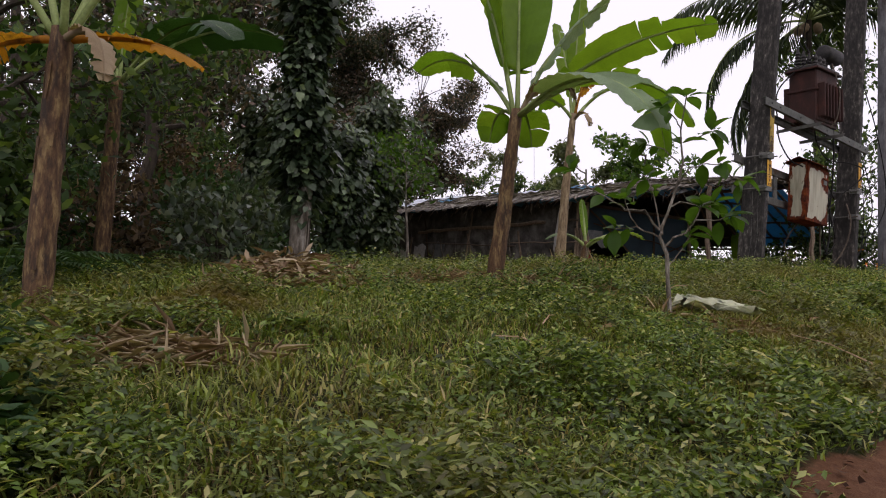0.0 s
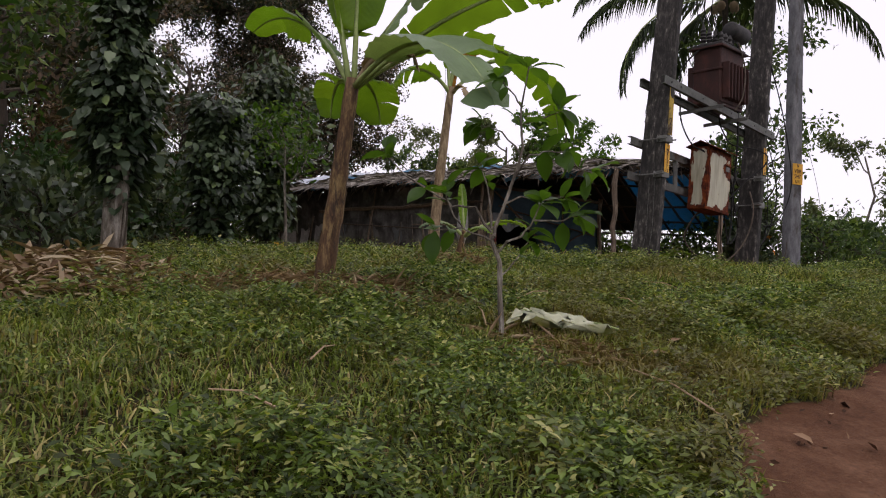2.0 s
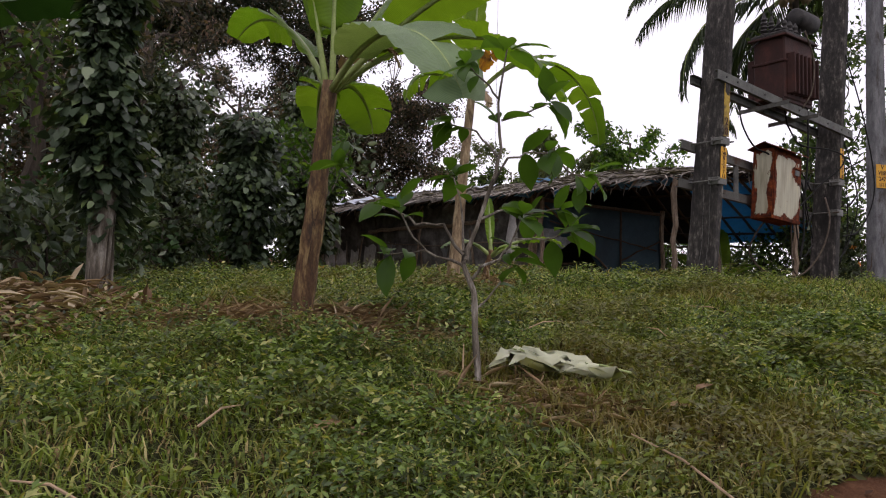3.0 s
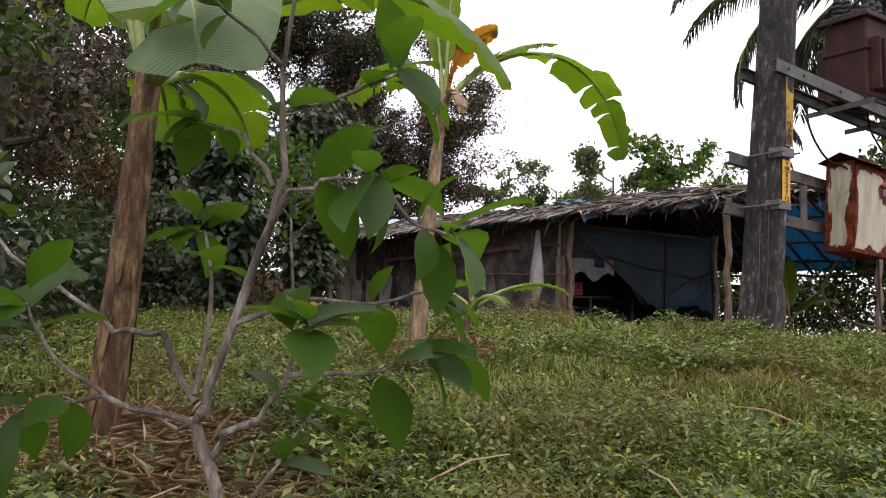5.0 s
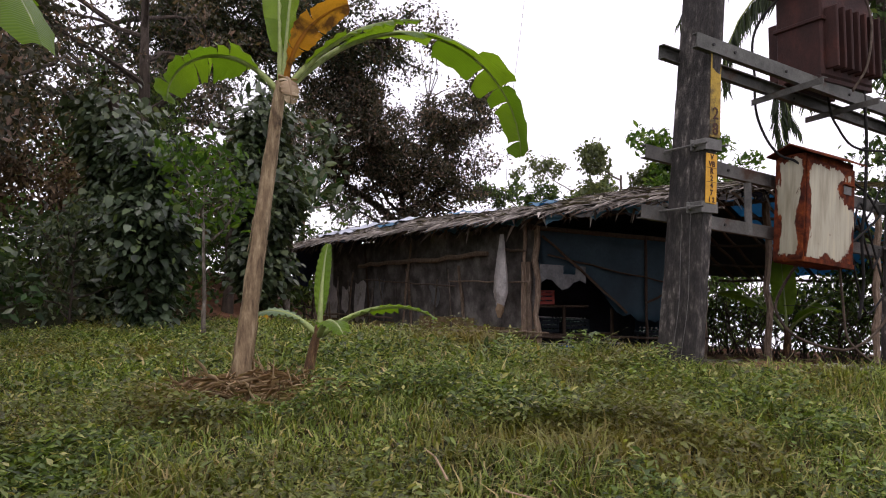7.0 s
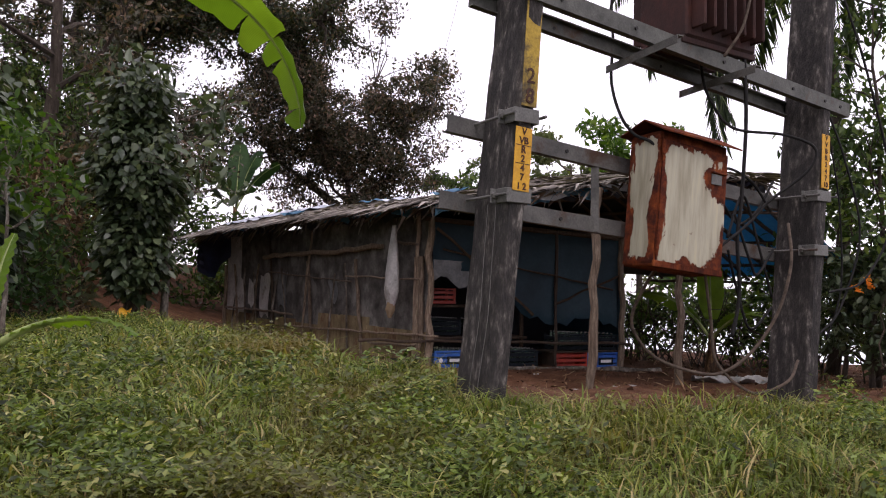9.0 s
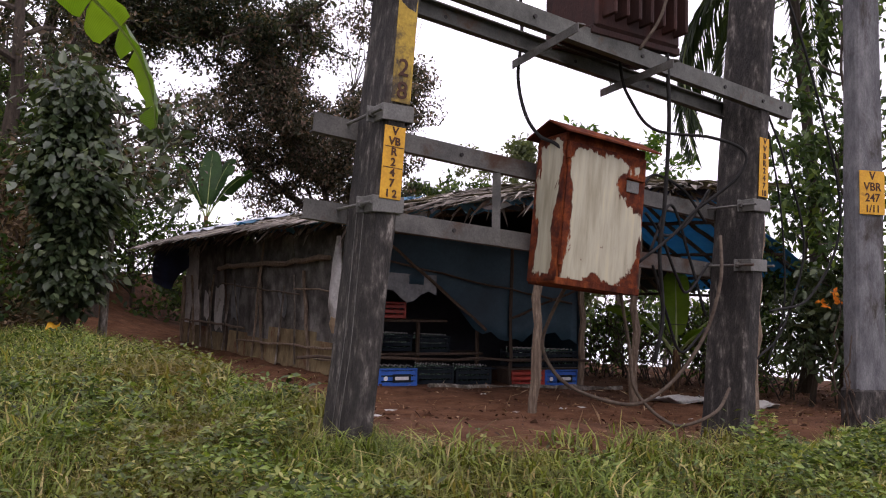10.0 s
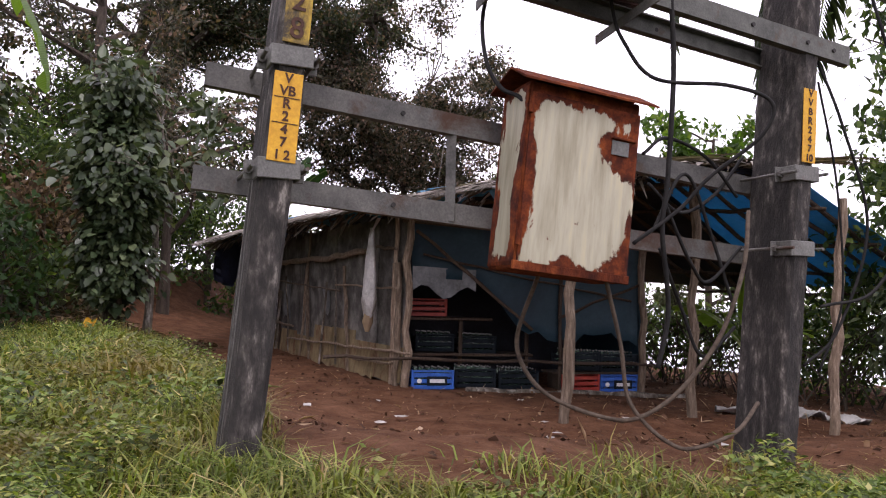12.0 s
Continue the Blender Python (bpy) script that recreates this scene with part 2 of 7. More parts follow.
M["tarp_blue"] = material("blue_tarpaulin", [(0.3, (0.05, 0.15, 0.26)), (0.7, (0.14, 0.33, 0.46))], 2.5, rough=0.45, bump=0.3, fine=25, stain=(0.03, 0.06, 0.1),
                          stain_scale=1.4, stain_range=(0.55, 0.75))
M["tarp_grey"] = material("faded_blue_sheet", [(0.3, (0.018, 0.046, 0.064)), (0.7, (0.056, 0.112, 0.142))], 1.8, rough=0.55, bump=0.35, fine=18, stain=(0.02, 0.035, 0.05),
                          stain_scale=1.1, stain_range=(0.5, 0.75))
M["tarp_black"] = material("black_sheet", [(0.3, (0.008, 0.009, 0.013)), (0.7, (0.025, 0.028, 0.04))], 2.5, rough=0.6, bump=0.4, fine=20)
M["tarp_navy"] = material("navy_sheet", [(0.3, (0.008, 0.011, 0.028)), (0.7, (0.024, 0.034, 0.075))], 2.5, rough=0.6, bump=0.4, fine=20)
M["plastic_white"] = material("dirty_white_plastic", [(0.3, (0.3, 0.29, 0.27)), (0.7, (0.58, 0.57, 0.54))], 4, rough=0.5, bump=0.3, fine=25, stain=(0.16, 0.13, 0.1),
                              stain_scale=3, stain_range=(0.56, 0.68))
M["plastic_grime"] = material("grimy_plastic", [(0.3, (0.07, 0.075, 0.075)), (0.7, (0.2, 0.21, 0.21))], 4, rough=0.6, bump=0.3, fine=25)
M["silver_sheet"] = material("silvery_sheet", [(0.3, (0.32, 0.36, 0.42)), (0.7, (0.62, 0.66, 0.72))], 4, rough=0.4, bump=0.4, fine=20)
M["wall_mat"] = material("weathered_wall_mat", [(0.32, (0.03, 0.027, 0.024)), (0.5, (0.1, 0.095, 0.085)), (0.7, (0.25, 0.24, 0.22))], 2.4, (1.1, 1.1, 1.0), 0.9, bump=0.5,
                         fine=40, stain=(0.2, 0.19, 0.175), stain_scale=2.4, stain_range=(0.58, 0.66), vary=0.3)
M["mud_board"] = material("mud_stained_board", [(0.3, (0.1, 0.072, 0.036)), (0.7, (0.29, 0.225, 0.12))], 3, (2, 2, 1), 0.95, bump=0.4, vary=0.4,
                          stain=(0.11, 0.04, 0.02), stain_scale=1.5, stain_range=(0.52, 0.66))
M["crate_blue"] = material("blue_plastic", [(0.3, (0.012, 0.07, 0.33)), (0.7, (0.03, 0.13, 0.48))], 5, rough=0.45, bump=0.05, stain=(0.05, 0.06, 0.1), stain_scale=3,
                           stain_range=(0.6, 0.75))
M["crate_red"] = material("red_plastic", [(0.3, (0.2, 0.014, 0.009)), (0.7, (0.34, 0.035, 0.018))], 5, rough=0.45, bump=0.05)
# near-black: indoor shade put into the crate colour; also the printed panel
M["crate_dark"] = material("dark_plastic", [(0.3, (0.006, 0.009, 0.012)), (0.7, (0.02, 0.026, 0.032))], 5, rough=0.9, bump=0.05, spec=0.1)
M["white_paint"] = material("white_print", [(0.3, (0.6, 0.6, 0.6)), (0.7, (0.75, 0.75, 0.75))], 8, rough=0.5, bump=0.02)
M["cap"] = material("bottle_cap_metal", [(0.3, (0.16, 0.16, 0.16)), (0.7, (0.34, 0.33, 0.32))], 8, rough=0.35, metal=0.7, bump=0.02)
M["flower"] = leaf_material("orange_flower", [(0, (0.6, 0.16, 0.02)), (1, (0.75, 0.3, 0.04))], 0.3, 0.6)

for key, tint in (("tarp_blue", (0.07, 0.3, 0.46)), ("tarp_grey", (0.03, 0.07, 0.1))):
    nt = M[key].node_tree  # thin sheet: daylight glows through
    tr_ = nt.nodes.new("ShaderNodeBsdfTranslucent")
    tr_.inputs[0].default_value = (*tint, 1)
    mx_ = nt.nodes.new("ShaderNodeMixShader")
    mx_.inputs[0].default_value = 0.5
    nt.links.new(nt.nodes["Principled BSDF"].outputs[0], mx_.inputs[1])
    nt.links.new(tr_.outputs[0], mx_.inputs[2])
    nt.links.new(mx_.outputs[0], nt.nodes["Material Output"].inputs[0])

m = bpy.data.materials.new("bottle_glass")
m.use_nodes = True
m.node_tree.nodes["Principled BSDF"].inputs["Base Color"].default_value = (0.16, 0.28, 0.2, 1)
m.node_tree.nodes["Principled BSDF"].inputs["Roughness"].default_value = 0.08
m.node_tree.nodes["Principled BSDF"].inputs["Transmission Weight"].default_value = 0.55
M["glass"] = m


def box_paint():
    """Cream enamel flaked off to rust: at the edges, in runs and in spots."""
    m = bpy.data.materials.new("flaking_cream_enamel")
    m.use_nodes = True
    nt = m.node_tree
    b = nt.nodes["Principled BSDF"]
    b.inputs["Specular IOR Level"].default_value = 0.2
    cream = ramp_of(nt, noise_of(nt, 3, 6, 0.6, (5, 5, 0.6)), [(0.3, (0.25, 0.23, 0.155)), (0.55, (0.385, 0.365, 0.27)), (0.7, (0.46, 0.41, 0.27))])
    rust = ramp_of(nt, noise_of(nt, 9, 7, 0.7), [(0.32, (0.022, 0.006, 0.004)), (0.48, (0.075, 0.016, 0.006)), (0.62, (0.17, 0.038, 0.009)), (0.78, (0.36, 0.12, 0.025))])
    at = nt.nodes.new("ShaderNodeAttribute")
    at.attribute_name = "rim"
    n = noise_of(nt, 5.0, 8, 0.62, (1, 1, 0.45), distort=0.3)
    s = nt.nodes.new("ShaderNodeMath")
    n2 = nt.nodes.new("ShaderNodeMath")
    n2.operation = "MULTIPLY_ADD"
    n2.inputs[1].default_value, n2.inputs[2].default_value = 1.3, -0.15
    nt.links.new(n, n2.inputs[0])
    s.operation = "ADD"
    nt.links.new(at.outputs["Fac"], s.inputs[0])
    nt.links.new(n2.outputs[0], s.inputs[1])
    k = ramp_of(nt, s.outputs[0], [(0.70, (0, 0, 0)), (0.735, (1, 1, 1))])
    nt.links.new(mixed(nt, k, cream, rust), b.inputs["Base Color"])
    rr = ramp_of(nt, k, [(0, (0.4, 0.4, 0.4)), (1, (0.9, 0.9, 0.9))])
    nt.links.new(rr, b.inputs["Roughness"])
    bp = nt.nodes.new("ShaderNodeBump")
    bp.inputs["Strength"].default_value, bp.inputs["Distance"].default_value = 0.5, 0.006
    inv = ramp_of(nt, k, [(0, (1, 1, 1)), (1, (0, 0, 0))])
    nt.links.new(inv, bp.inputs["Height"])
    nt.links.new(bp.outputs[0], b.inputs["Normal"])
    return m


M["box_paint"] = box_paint()


def ground_material():
    m = bpy.data.materials.new("ground_soil_and_turf")
    m.use_nodes = True
    nt = m.node_tree
    b = nt.nodes["Principled BSDF"]
    b.inputs["Roughness"].default_value = 0.95
    b.inputs["Specular IOR Level"].default_value = 0.15
    soil = ramp_of(nt, noise_of(nt, 2.6, 10, 0.75), [(0.3, (0.05, 0.021, 0.010)), (0.5, (0.115, 0.053, 0.027)), (0.68, (0.19, 0.1, 0.058)), (0.76, (0.26, 0.16, 0.1))])
    # turf darkened: shade in the gaps between clumps is put into its colour
    turf = ramp_of(nt, noise_of(nt, 2.2, 9, 0.7), [(0.3, (0.012, 0.014, 0.005)), (0.55, (0.03, 0.034, 0.010)), (0.75, (0.075, 0.055, 0.024))])
    at = nt.nodes.new("ShaderNodeAttribute")
    at.attribute_name = "soil"
    n = noise_of(nt, 3.0, 6, 0.65)
    s = nt.nodes.new("ShaderNodeMath")
    s.operation = "ADD"
    nt.links.new(at.outputs["Fac"], s.inputs[0])
    nt.links.new(n, s.inputs[1])
    k = ramp_of(nt, s.outputs[0], [(0.85, (0, 0, 0)), (1.05, (1, 1, 1))])
    f = noise_of(nt, 45, 6, 0.7)
    col = mixed(nt, k, turf, soil)
    col = mixed(nt, 0.5, col, ramp_of(nt, f, [(0.3, (0.25, 0.25, 0.25)), (0.7, (0.72, 0.72, 0.72))]), "OVERLAY")
    nt.links.new(col, b.inputs["Base Color"])
    bp = nt.nodes.new("ShaderNodeBump")
    bp.inputs["Strength"].default_value, bp.inputs["Distance"].default_value = 0.8, 0.03
    nt.links.new(f, bp.inputs["Height"])
    nt.links.new(bp.outputs[0], b.inputs["Normal"])
    return m


M["ground"] = ground_material()


# ---- building helpers ----
class Geo:
    """Gathers points and faces for one mesh."""

    def __init__(self):
        self.v, self.f, self.a = [], [], []

    def add(self, verts, faces):
        k = len(self.v)
        self.v += [tuple(p) for p in verts]
        self.f += [tuple(i + k for i in face) for face in faces]
        return self

    def box(self, size, m=Matrix(), bevel=0.0):
        x, y, z = (s / 2 for s in size)
        if bevel:
            c = min(bevel, x * 0.9, y * 0.9, z * 0.9)
            pts, idx = [], {}
            for sx in (-1, 1):
                for sy in (-1, 1):
                    for sz in (-1, 1):
                        for ax in range(3):
                            p = [sx * (x - c), sy * (y - c), sz * (z - c)]
                            p[ax] = (sx * x, sy * y, sz * z)[ax]
                            idx[(sx, sy, sz, ax)] = len(pts)
                            pts.append(Vector(p))
            fs = []
            for ax in range(3):
                o1, o2 = [a for a in range(3) if a != ax]
                for s in (-1, 1):
                    ring = []
                    for s1, s2 in ((-1, -1), (1, -1), (1, 1), (-1, 1)):
                        sg = [0, 0, 0]
                        sg[ax], sg[o1], sg[o2] = s, s1, s2
                        ring.append(idx[(*sg, ax)])
                    fs.append(ring)
                for s1 in (-1, 1):
                    for s2 in (-1, 1):
                        lo, hi = [0, 0, 0], [0, 0, 0]
                        lo[ax], hi[ax] = -1, 1
                        lo[o1] = hi[o1] = s1
                        lo[o2] = hi[o2] = s2
                        fs.append([idx[(*lo, o1)], idx[(*hi, o1)], idx[(*hi, o2)], idx[(*lo, o2)]])
            for sx in (-1, 1):
                for sy in (-1, 1):
                    for sz in (-1, 1):
                        fs.append([idx[(sx, sy, sz, 0)], idx[(sx, sy, sz, 1)], idx[(sx, sy, sz, 2)]])
            return self.add([m @ p for p in pts], fs)
        pts = [m @ Vector((a, b, c)) for a in (-x, x) for b in (-y, y) for c in (-z, z)]
        return self.add(pts, [(0, 1, 3, 2), (4, 6, 7, 5), (0, 4, 5, 1), (2, 3, 7, 6), (0, 2, 6, 4), (1, 5, 7, 3)])

    def tube(self, pts, radii, n=8, closed=True, wobble=0.0, rnd=None):
        pts = [Vector(p) for p in pts]
        if isinstance(radii, (int, float)):
            radii = [radii] * len(pts)
        verts, side = [], None
        for i, p in enumerate(pts):
            d = (pts[min(i + 1, len(pts) - 1)] - pts[max(i - 1, 0)]).normalized()
            if side is None:
                side = d.orthogonal().normalized()
            side = (side - d * side.dot(d)).normalized()
            up = d.cross(side)
            for k in range(n):
                r = radii[i] * (1 + (rnd.uniform(-wobble, wobble) if wobble and rnd else 0))
                a = 2 * math.pi * k / n
                verts.append(p + side * (math.cos(a) * r) + up * (math.sin(a) * r))
        fs = [(i * n + k, i * n + (k + 1) % n, (i + 1) * n + (k + 1) % n, (i + 1) * n + k) for i in range(len(pts) - 1) for k in range(n)]
        if closed:
            fs += [tuple(range(n))[::-1], tuple((len(pts) - 1) * n + k for k in range(n))]
        return self.add(verts, fs)

    def lathe(self, prof, n=10, m=Matrix()):
        verts = [m @ Vector((r * math.cos(2 * math.pi * k / n), r * math.sin(2 * math.pi * k / n), z)) for r, z in prof for k in range(n)]
        fs = [(i * n + k, i * n + (k + 1) % n, (i + 1) * n + (k + 1) % n, (i + 1) * n + k) for i in range(len(prof) - 1) for k in range(n)]
        fs += [tuple(range(n))[::-1], tuple((len(prof) - 1) * n + k for k in range(n))]
        return self.add(verts, fs)

    def extrude(self, prof, a, b, up=(0, 0, 1)):
        """A closed outline in (side, up), drawn out from a to b."""
        a, b, up = Vector(a), Vector(b), Vector(up)
        d = (b - a).normalized()
        s = d.cross(up).normalized()
        u = s.cross(d)
        n = len(prof)
        verts = [e + s * x + u * y for e in (a, b) for x, y in prof]
        fs = [(k, (k + 1) % n, n + (k + 1) % n, n + k) for k in range(n)] + [tuple(range(n))[::-1], tuple(range(n, 2 * n))]
        return self.add(verts, fs)

    def sheet(self, grid, thick=0.0):
        """A grid of points as a sheet, with a back when thick."""
        r, c = len(grid), len(grid[0])
        flat = [Vector(p) for row in grid for p in row]
        fs = [(i * c + j, i * c + j + 1, (i + 1) * c + j + 1, (i + 1) * c + j) for i in range(r - 1) for j in range(c - 1)]
        if not thick:
            return self.add(flat, fs)
        nrm = (flat[c - 1] - flat[0]).cross(flat[(r - 1) * c] - flat[0]).normalized() * thick
        k = len(flat)
        back = [tuple(i + k for i in f)[::-1] for f in fs]
        rim = [i for i in range(c)] + [i * c + c - 1 for i in range(1, r)] + [(r - 1) * c + j for j in range(c - 2, -1, -1)] + [i * c for i in range(r - 2, 0, -1)]
        edge = [(rim[i], rim[(i + 1) % len(rim)], rim[(i + 1) % len(rim)] + k, rim[i] + k) for i in range(len(rim))]
        return self.add(flat + [p - nrm for p in flat], fs + back + edge)

    def mesh(self, name, mat, smooth=False):
        me = bpy.data.meshes.new(name)
        me.from_pydata(self.v, [], self.f)
        if smooth:
            me.polygons.foreach_set("use_smooth", [True] * len(me.polygons))
        me.materials.append(mat)
        me.update()
        return me


def raw_mesh(name, verts, tris, mat, blade=None):
    """A mesh from arrays of points and triangles."""
    verts, tris = np.asarray(verts, np.float32), np.asarray(tris, np.int32)
    me = bpy.data.meshes.new(name)
    me.vertices.add(len(verts))
    me.vertices.foreach_set("co", verts.ravel())
    me.loops.add(tris.size)
    me.loops.foreach_set("vertex_index", tris.ravel())
    me.polygons.add(len(tris))
    me.polygons.foreach_set("loop_start", np.arange(0, tris.size, 3, dtype=np.int32))
    if blade is not None:
        me.attributes.new("blade", "FLOAT_VECTOR", "POINT").data.foreach_set("vector", np.asarray(blade, np.float32).ravel())
    me.materials.append(mat)
    me.update(calc_edges=True)
    return me


def thing(name, at, label, category, group="", kind=""):
    e = new(name)
    e.empty_display_size = 0.1
    e.matrix_basis = Matrix.Translation(at)
    return tagged(e, label, category, group, kind)


def part(name, data, parent, label="", mat=None, smooth=False):
    """ONE mesh object under a thing or a part; its points are given in the world."""
    me = data.mesh(name, mat, smooth) if isinstance(data, Geo) else data
    ob = new(name, me)
    ob.parent = parent
    if parent.data is None:
        ob.matrix_parent_inverse = parent.matrix_basis.inverted()
    return tagged(ob, label)


def single(name, data, label, category, mat=None, kind="", smooth=False, group=""):
    me = data.mesh(name, mat, smooth) if isinstance(data, Geo) else data
    return tagged(new(name, me), label, category, group, kind)


def value_noise(x, y, cell, seed):
    r = np.random.RandomState(seed).rand(128, 128)
    x, y = np.asarray(x) / cell + 1000, np.asarray(y) / cell + 1000
    i, j = np.floor(x).astype(int), np.floor(y).astype(int)
    u, v = x - i, y - j
    u, v = u * u * (3 - 2 * u), v * v * (3 - 2 * v)
    i0, j0, i1, j1 = i % 128, j % 128, (i + 1) % 128, (j + 1) % 128
    return (r[i0, j0] * (1 - u) + r[i1, j0] * u) * (1 - v) + (r[i0, j1] * (1 - u) + r[i1, j1] * u) * v


def smooth01(a, b, x):
    t = np.clip((x - a) / (b - a), 0, 1)
    return t * t * (3 - 2 * t)


# ---- the lie of the land ----
CORNER, SIDE, FRONT = Vector((3.9, 19.5, 0)), Vector((-0.70, 0.715, 0)), Vector((0.885, 0.465, 0))
OUT = Vector((-0.715, -0.70, 0))
GC = (0.512, 0.970, 0.754, -0.003, -0.490)


def ground(x, y):
    """Height of the ground: a bank beside the path, a level yard round the hut, and the brow of a hill behind."""
    x, y = np.asarray(x, float), np.asarray(y, float)
    e, d = 0.63 * x + 0.78 * y, -0.78 * x + 0.63 * y
    s, te = np.tanh(d / 4), np.tanh((e - 6) / 8)
    z = GC[0] + GC[1] * te + GC[2] * s + GC[3] * s * s + GC[4] * s * te
    p = OUT.x * (x - CORNER.x) + OUT.y * (y - CORNER.y)
    q = -0.63 * (x - 5.3) + 0.78 * (y - 12.4)
    w = smooth01(4.2, 1.8, p) * smooth01(-0.2, 2.6, q)
    z = z * (1 - w) + (1.04 - 0.03 * (x - 4.5)) * w
    z = z - 0.3 * smooth01(6.2, 8.2, x) * smooth01(12.4, 14.4, y) * (1 - w)
    z = z + 0.7 * smooth01(-2.5, -7.0, x) * smooth01(18, 27, y) + 1.0 * smooth01(-5.2, -7.6, x) * smooth01(18.0, 22.2, y)
    brow = np.maximum(0, 0.25 * x + 0.97 * y - 28.0 - 7 * smooth01(0, -7, x))
    z = z - 45 * (1 - np.exp(-(brow / 60) ** 1.3)) - 6 * smooth01(15, 40, x)
    return z


def soil_at(x, y):
    """1 on trodden earth, 0 on turf."""
    x, y = np.asarray(x, float), np.asarray(y, float)
    p = OUT.x * (x - CORNER.x) + OUT.y * (y - CORNER.y)
    q = -0.63 * (x - 5.3) + 0.78 * (y - 12.4)
    n = (value_noise(x, y, 0.8, 3) - 0.5) * 0.9 + (value_noise(x, y, 0.25, 4) - 0.5) * 0.4
    rim = 3.75 - 1.2 * smooth01(1.0, 8.0, q)
    yard = smooth01(rim + 0.25, rim - 0.25, p + n * 0.7) * smooth01(-0.15, 0.15, q + 0.3 + 0.55 * smooth01(5.3, 6.6, x) * smooth01(9.2, 7.8, x) + n * 0.5) * smooth01(17, 14, x)
    d = -0.78 * x + 0.63 * y
    edge = 0.58 - 0.8 * smooth01(6.2, 9.2, 0.63 * x + 0.78 * y)
    path = smooth01(edge + 0.4, edge - 0.25, d + n * 0.5) * smooth01(-2.4, -1.9, d + n * 0.5)
    return np.maximum(yard, path)


def zg(x, y):
    return float(ground(x, y))


def on(x, y, dz=0.0):
    return Vector((x, y, zg(x, y) + dz))

# ---- the ground: one sheet out to the horizon ----
def spaced(lo, hi, step, far):
    mid = list(np.arange(lo, hi, step))
    out, s = [], step
    p = hi
    while p < far:
        out.append(p)
        s *= 1.35
        p += s
    left, s, p = [], step, lo - step
    while p > -far:
        left.append(p)
        s *= 1.35
        p -= s
    return np.array(left[::-1] + mid + out + [far])


gx, gy = spaced(-9, 15, 0.14, 1800), spaced(-2, 27, 0.14, 1800)
GX, GY = np.meshgrid(gx, gy)
near_w = smooth01(60, 20, np.hypot(GX - 3, GY - 12))
GZ = ground(GX, GY) + near_w * ((value_noise(GX, GY, 0.9, 11) - 0.5) * 0.07 + (value_noise(GX, GY, 0.3, 12) - 0.5) * 0.035)
nx, ny = len(gx), len(gy)
ii, jj = np.meshgrid(np.arange(nx - 1), np.arange(ny - 1))
k0 = (jj * nx + ii).ravel()
tri = np.concatenate([np.stack([k0, k0 + 1, k0 + nx + 1], 1), np.stack([k0, k0 + nx + 1, k0 + nx], 1)])
me = raw_mesh("ground", np.stack([GX.ravel(), GY.ravel(), GZ.ravel()], 1), tri, M["ground"])
me.attributes.new("soil", "FLOAT", "POINT").data.foreach_set("value", soil_at(GX, GY).ravel().astype(np.float32))
me.polygons.foreach_set("use_smooth", np.ones(len(me.polygons), bool))
tagged(new("ground", me), "grassy bank and trodden red earth yard on a hill", "ground", kind="structure")

# an added glowing sheet stands for the pale hazy valley far below the brow
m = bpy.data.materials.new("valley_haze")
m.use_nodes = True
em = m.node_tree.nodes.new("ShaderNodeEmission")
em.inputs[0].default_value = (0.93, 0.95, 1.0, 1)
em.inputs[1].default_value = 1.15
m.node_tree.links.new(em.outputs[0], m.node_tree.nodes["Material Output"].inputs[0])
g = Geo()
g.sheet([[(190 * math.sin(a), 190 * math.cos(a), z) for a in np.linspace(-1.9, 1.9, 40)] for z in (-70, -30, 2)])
single("backdrop", g, "glowing sheet standing for pale haze over the valley beyond the hill", "backdrop", m, "structure", True)


# ---- double-pole transformer stand ----
POLE_A, POLE_B, POLE_C = Vector((5.25, 12.48, 1.45)), Vector((7.99, 14.6, 1.15)), Vector((9.59, 15.78, 1.1))
LEAN_A, LEAN_B, LEAN_C = Vector((0.56, 0.07, 6.6)), Vector((0.44, 0.06, 7.0)), Vector((0.04, 0, 8.0))


def tapered_pole(name, foot, top, wide, deep, wide2, deep2, turn, mat, label):
    """A rectangular pole with chamfered edges and a slightly uneven face."""
    rnd = random.Random(name + str(foot.x))
    root = thing(name, foot, label, "pole", "poles of the transformer stand")
    g, rows = Geo(), 44
    d = (top - foot)
    ca, sa = math.cos(radians(turn)), math.sin(radians(turn))
    verts, ring = [], 8
    for i in range(rows + 1):
        t = i / rows
        c = foot - d.normalized() * 0.4 + (d + d.normalized() * 0.4) * t
        w, h = (wide + (wide2 - wide) * t) / 2, (deep + (deep2 - deep) * t) / 2
        ch = 0.025
        for x, y in ((-w, -h + ch), (-w + ch, -h), (w - ch, -h), (w, -h + ch), (w, h - ch), (w - ch, h), (-w + ch, h), (-w, h - ch)):
            x, y = x + rnd.uniform(-1, 1) * 0.005, y + rnd.uniform(-1, 1) * 0.005
            verts.append(c + Vector((x * ca - y * sa, x * sa + y * ca, 0)))
    fs = [(i * ring + k, i * ring + (k + 1) % ring, (i + 1) * ring + (k + 1) % ring, (i + 1) * ring + k) for i in range(rows) for k in range(ring)]
    fs.append(tuple(rows * ring + k for k in range(ring)))
    g.add(verts, fs)
    part("shaft", g, root, "", mat)
    return root


pole_a = tapered_pole("utility_pole", POLE_A, POLE_A + LEAN_A, 0.165, 0.43, 0.14, 0.36, 38, M["concrete_dark"],
                      "weathered blackened concrete pole of the transformer stand with yellow number plate")
pole_b = tapered_pole("utility_pole", POLE_B, POLE_B + LEAN_B, 0.17, 0.43, 0.14, 0.36, 38, M["concrete_dark"],
                      "dark concrete pole of the transformer stand with steel straps")
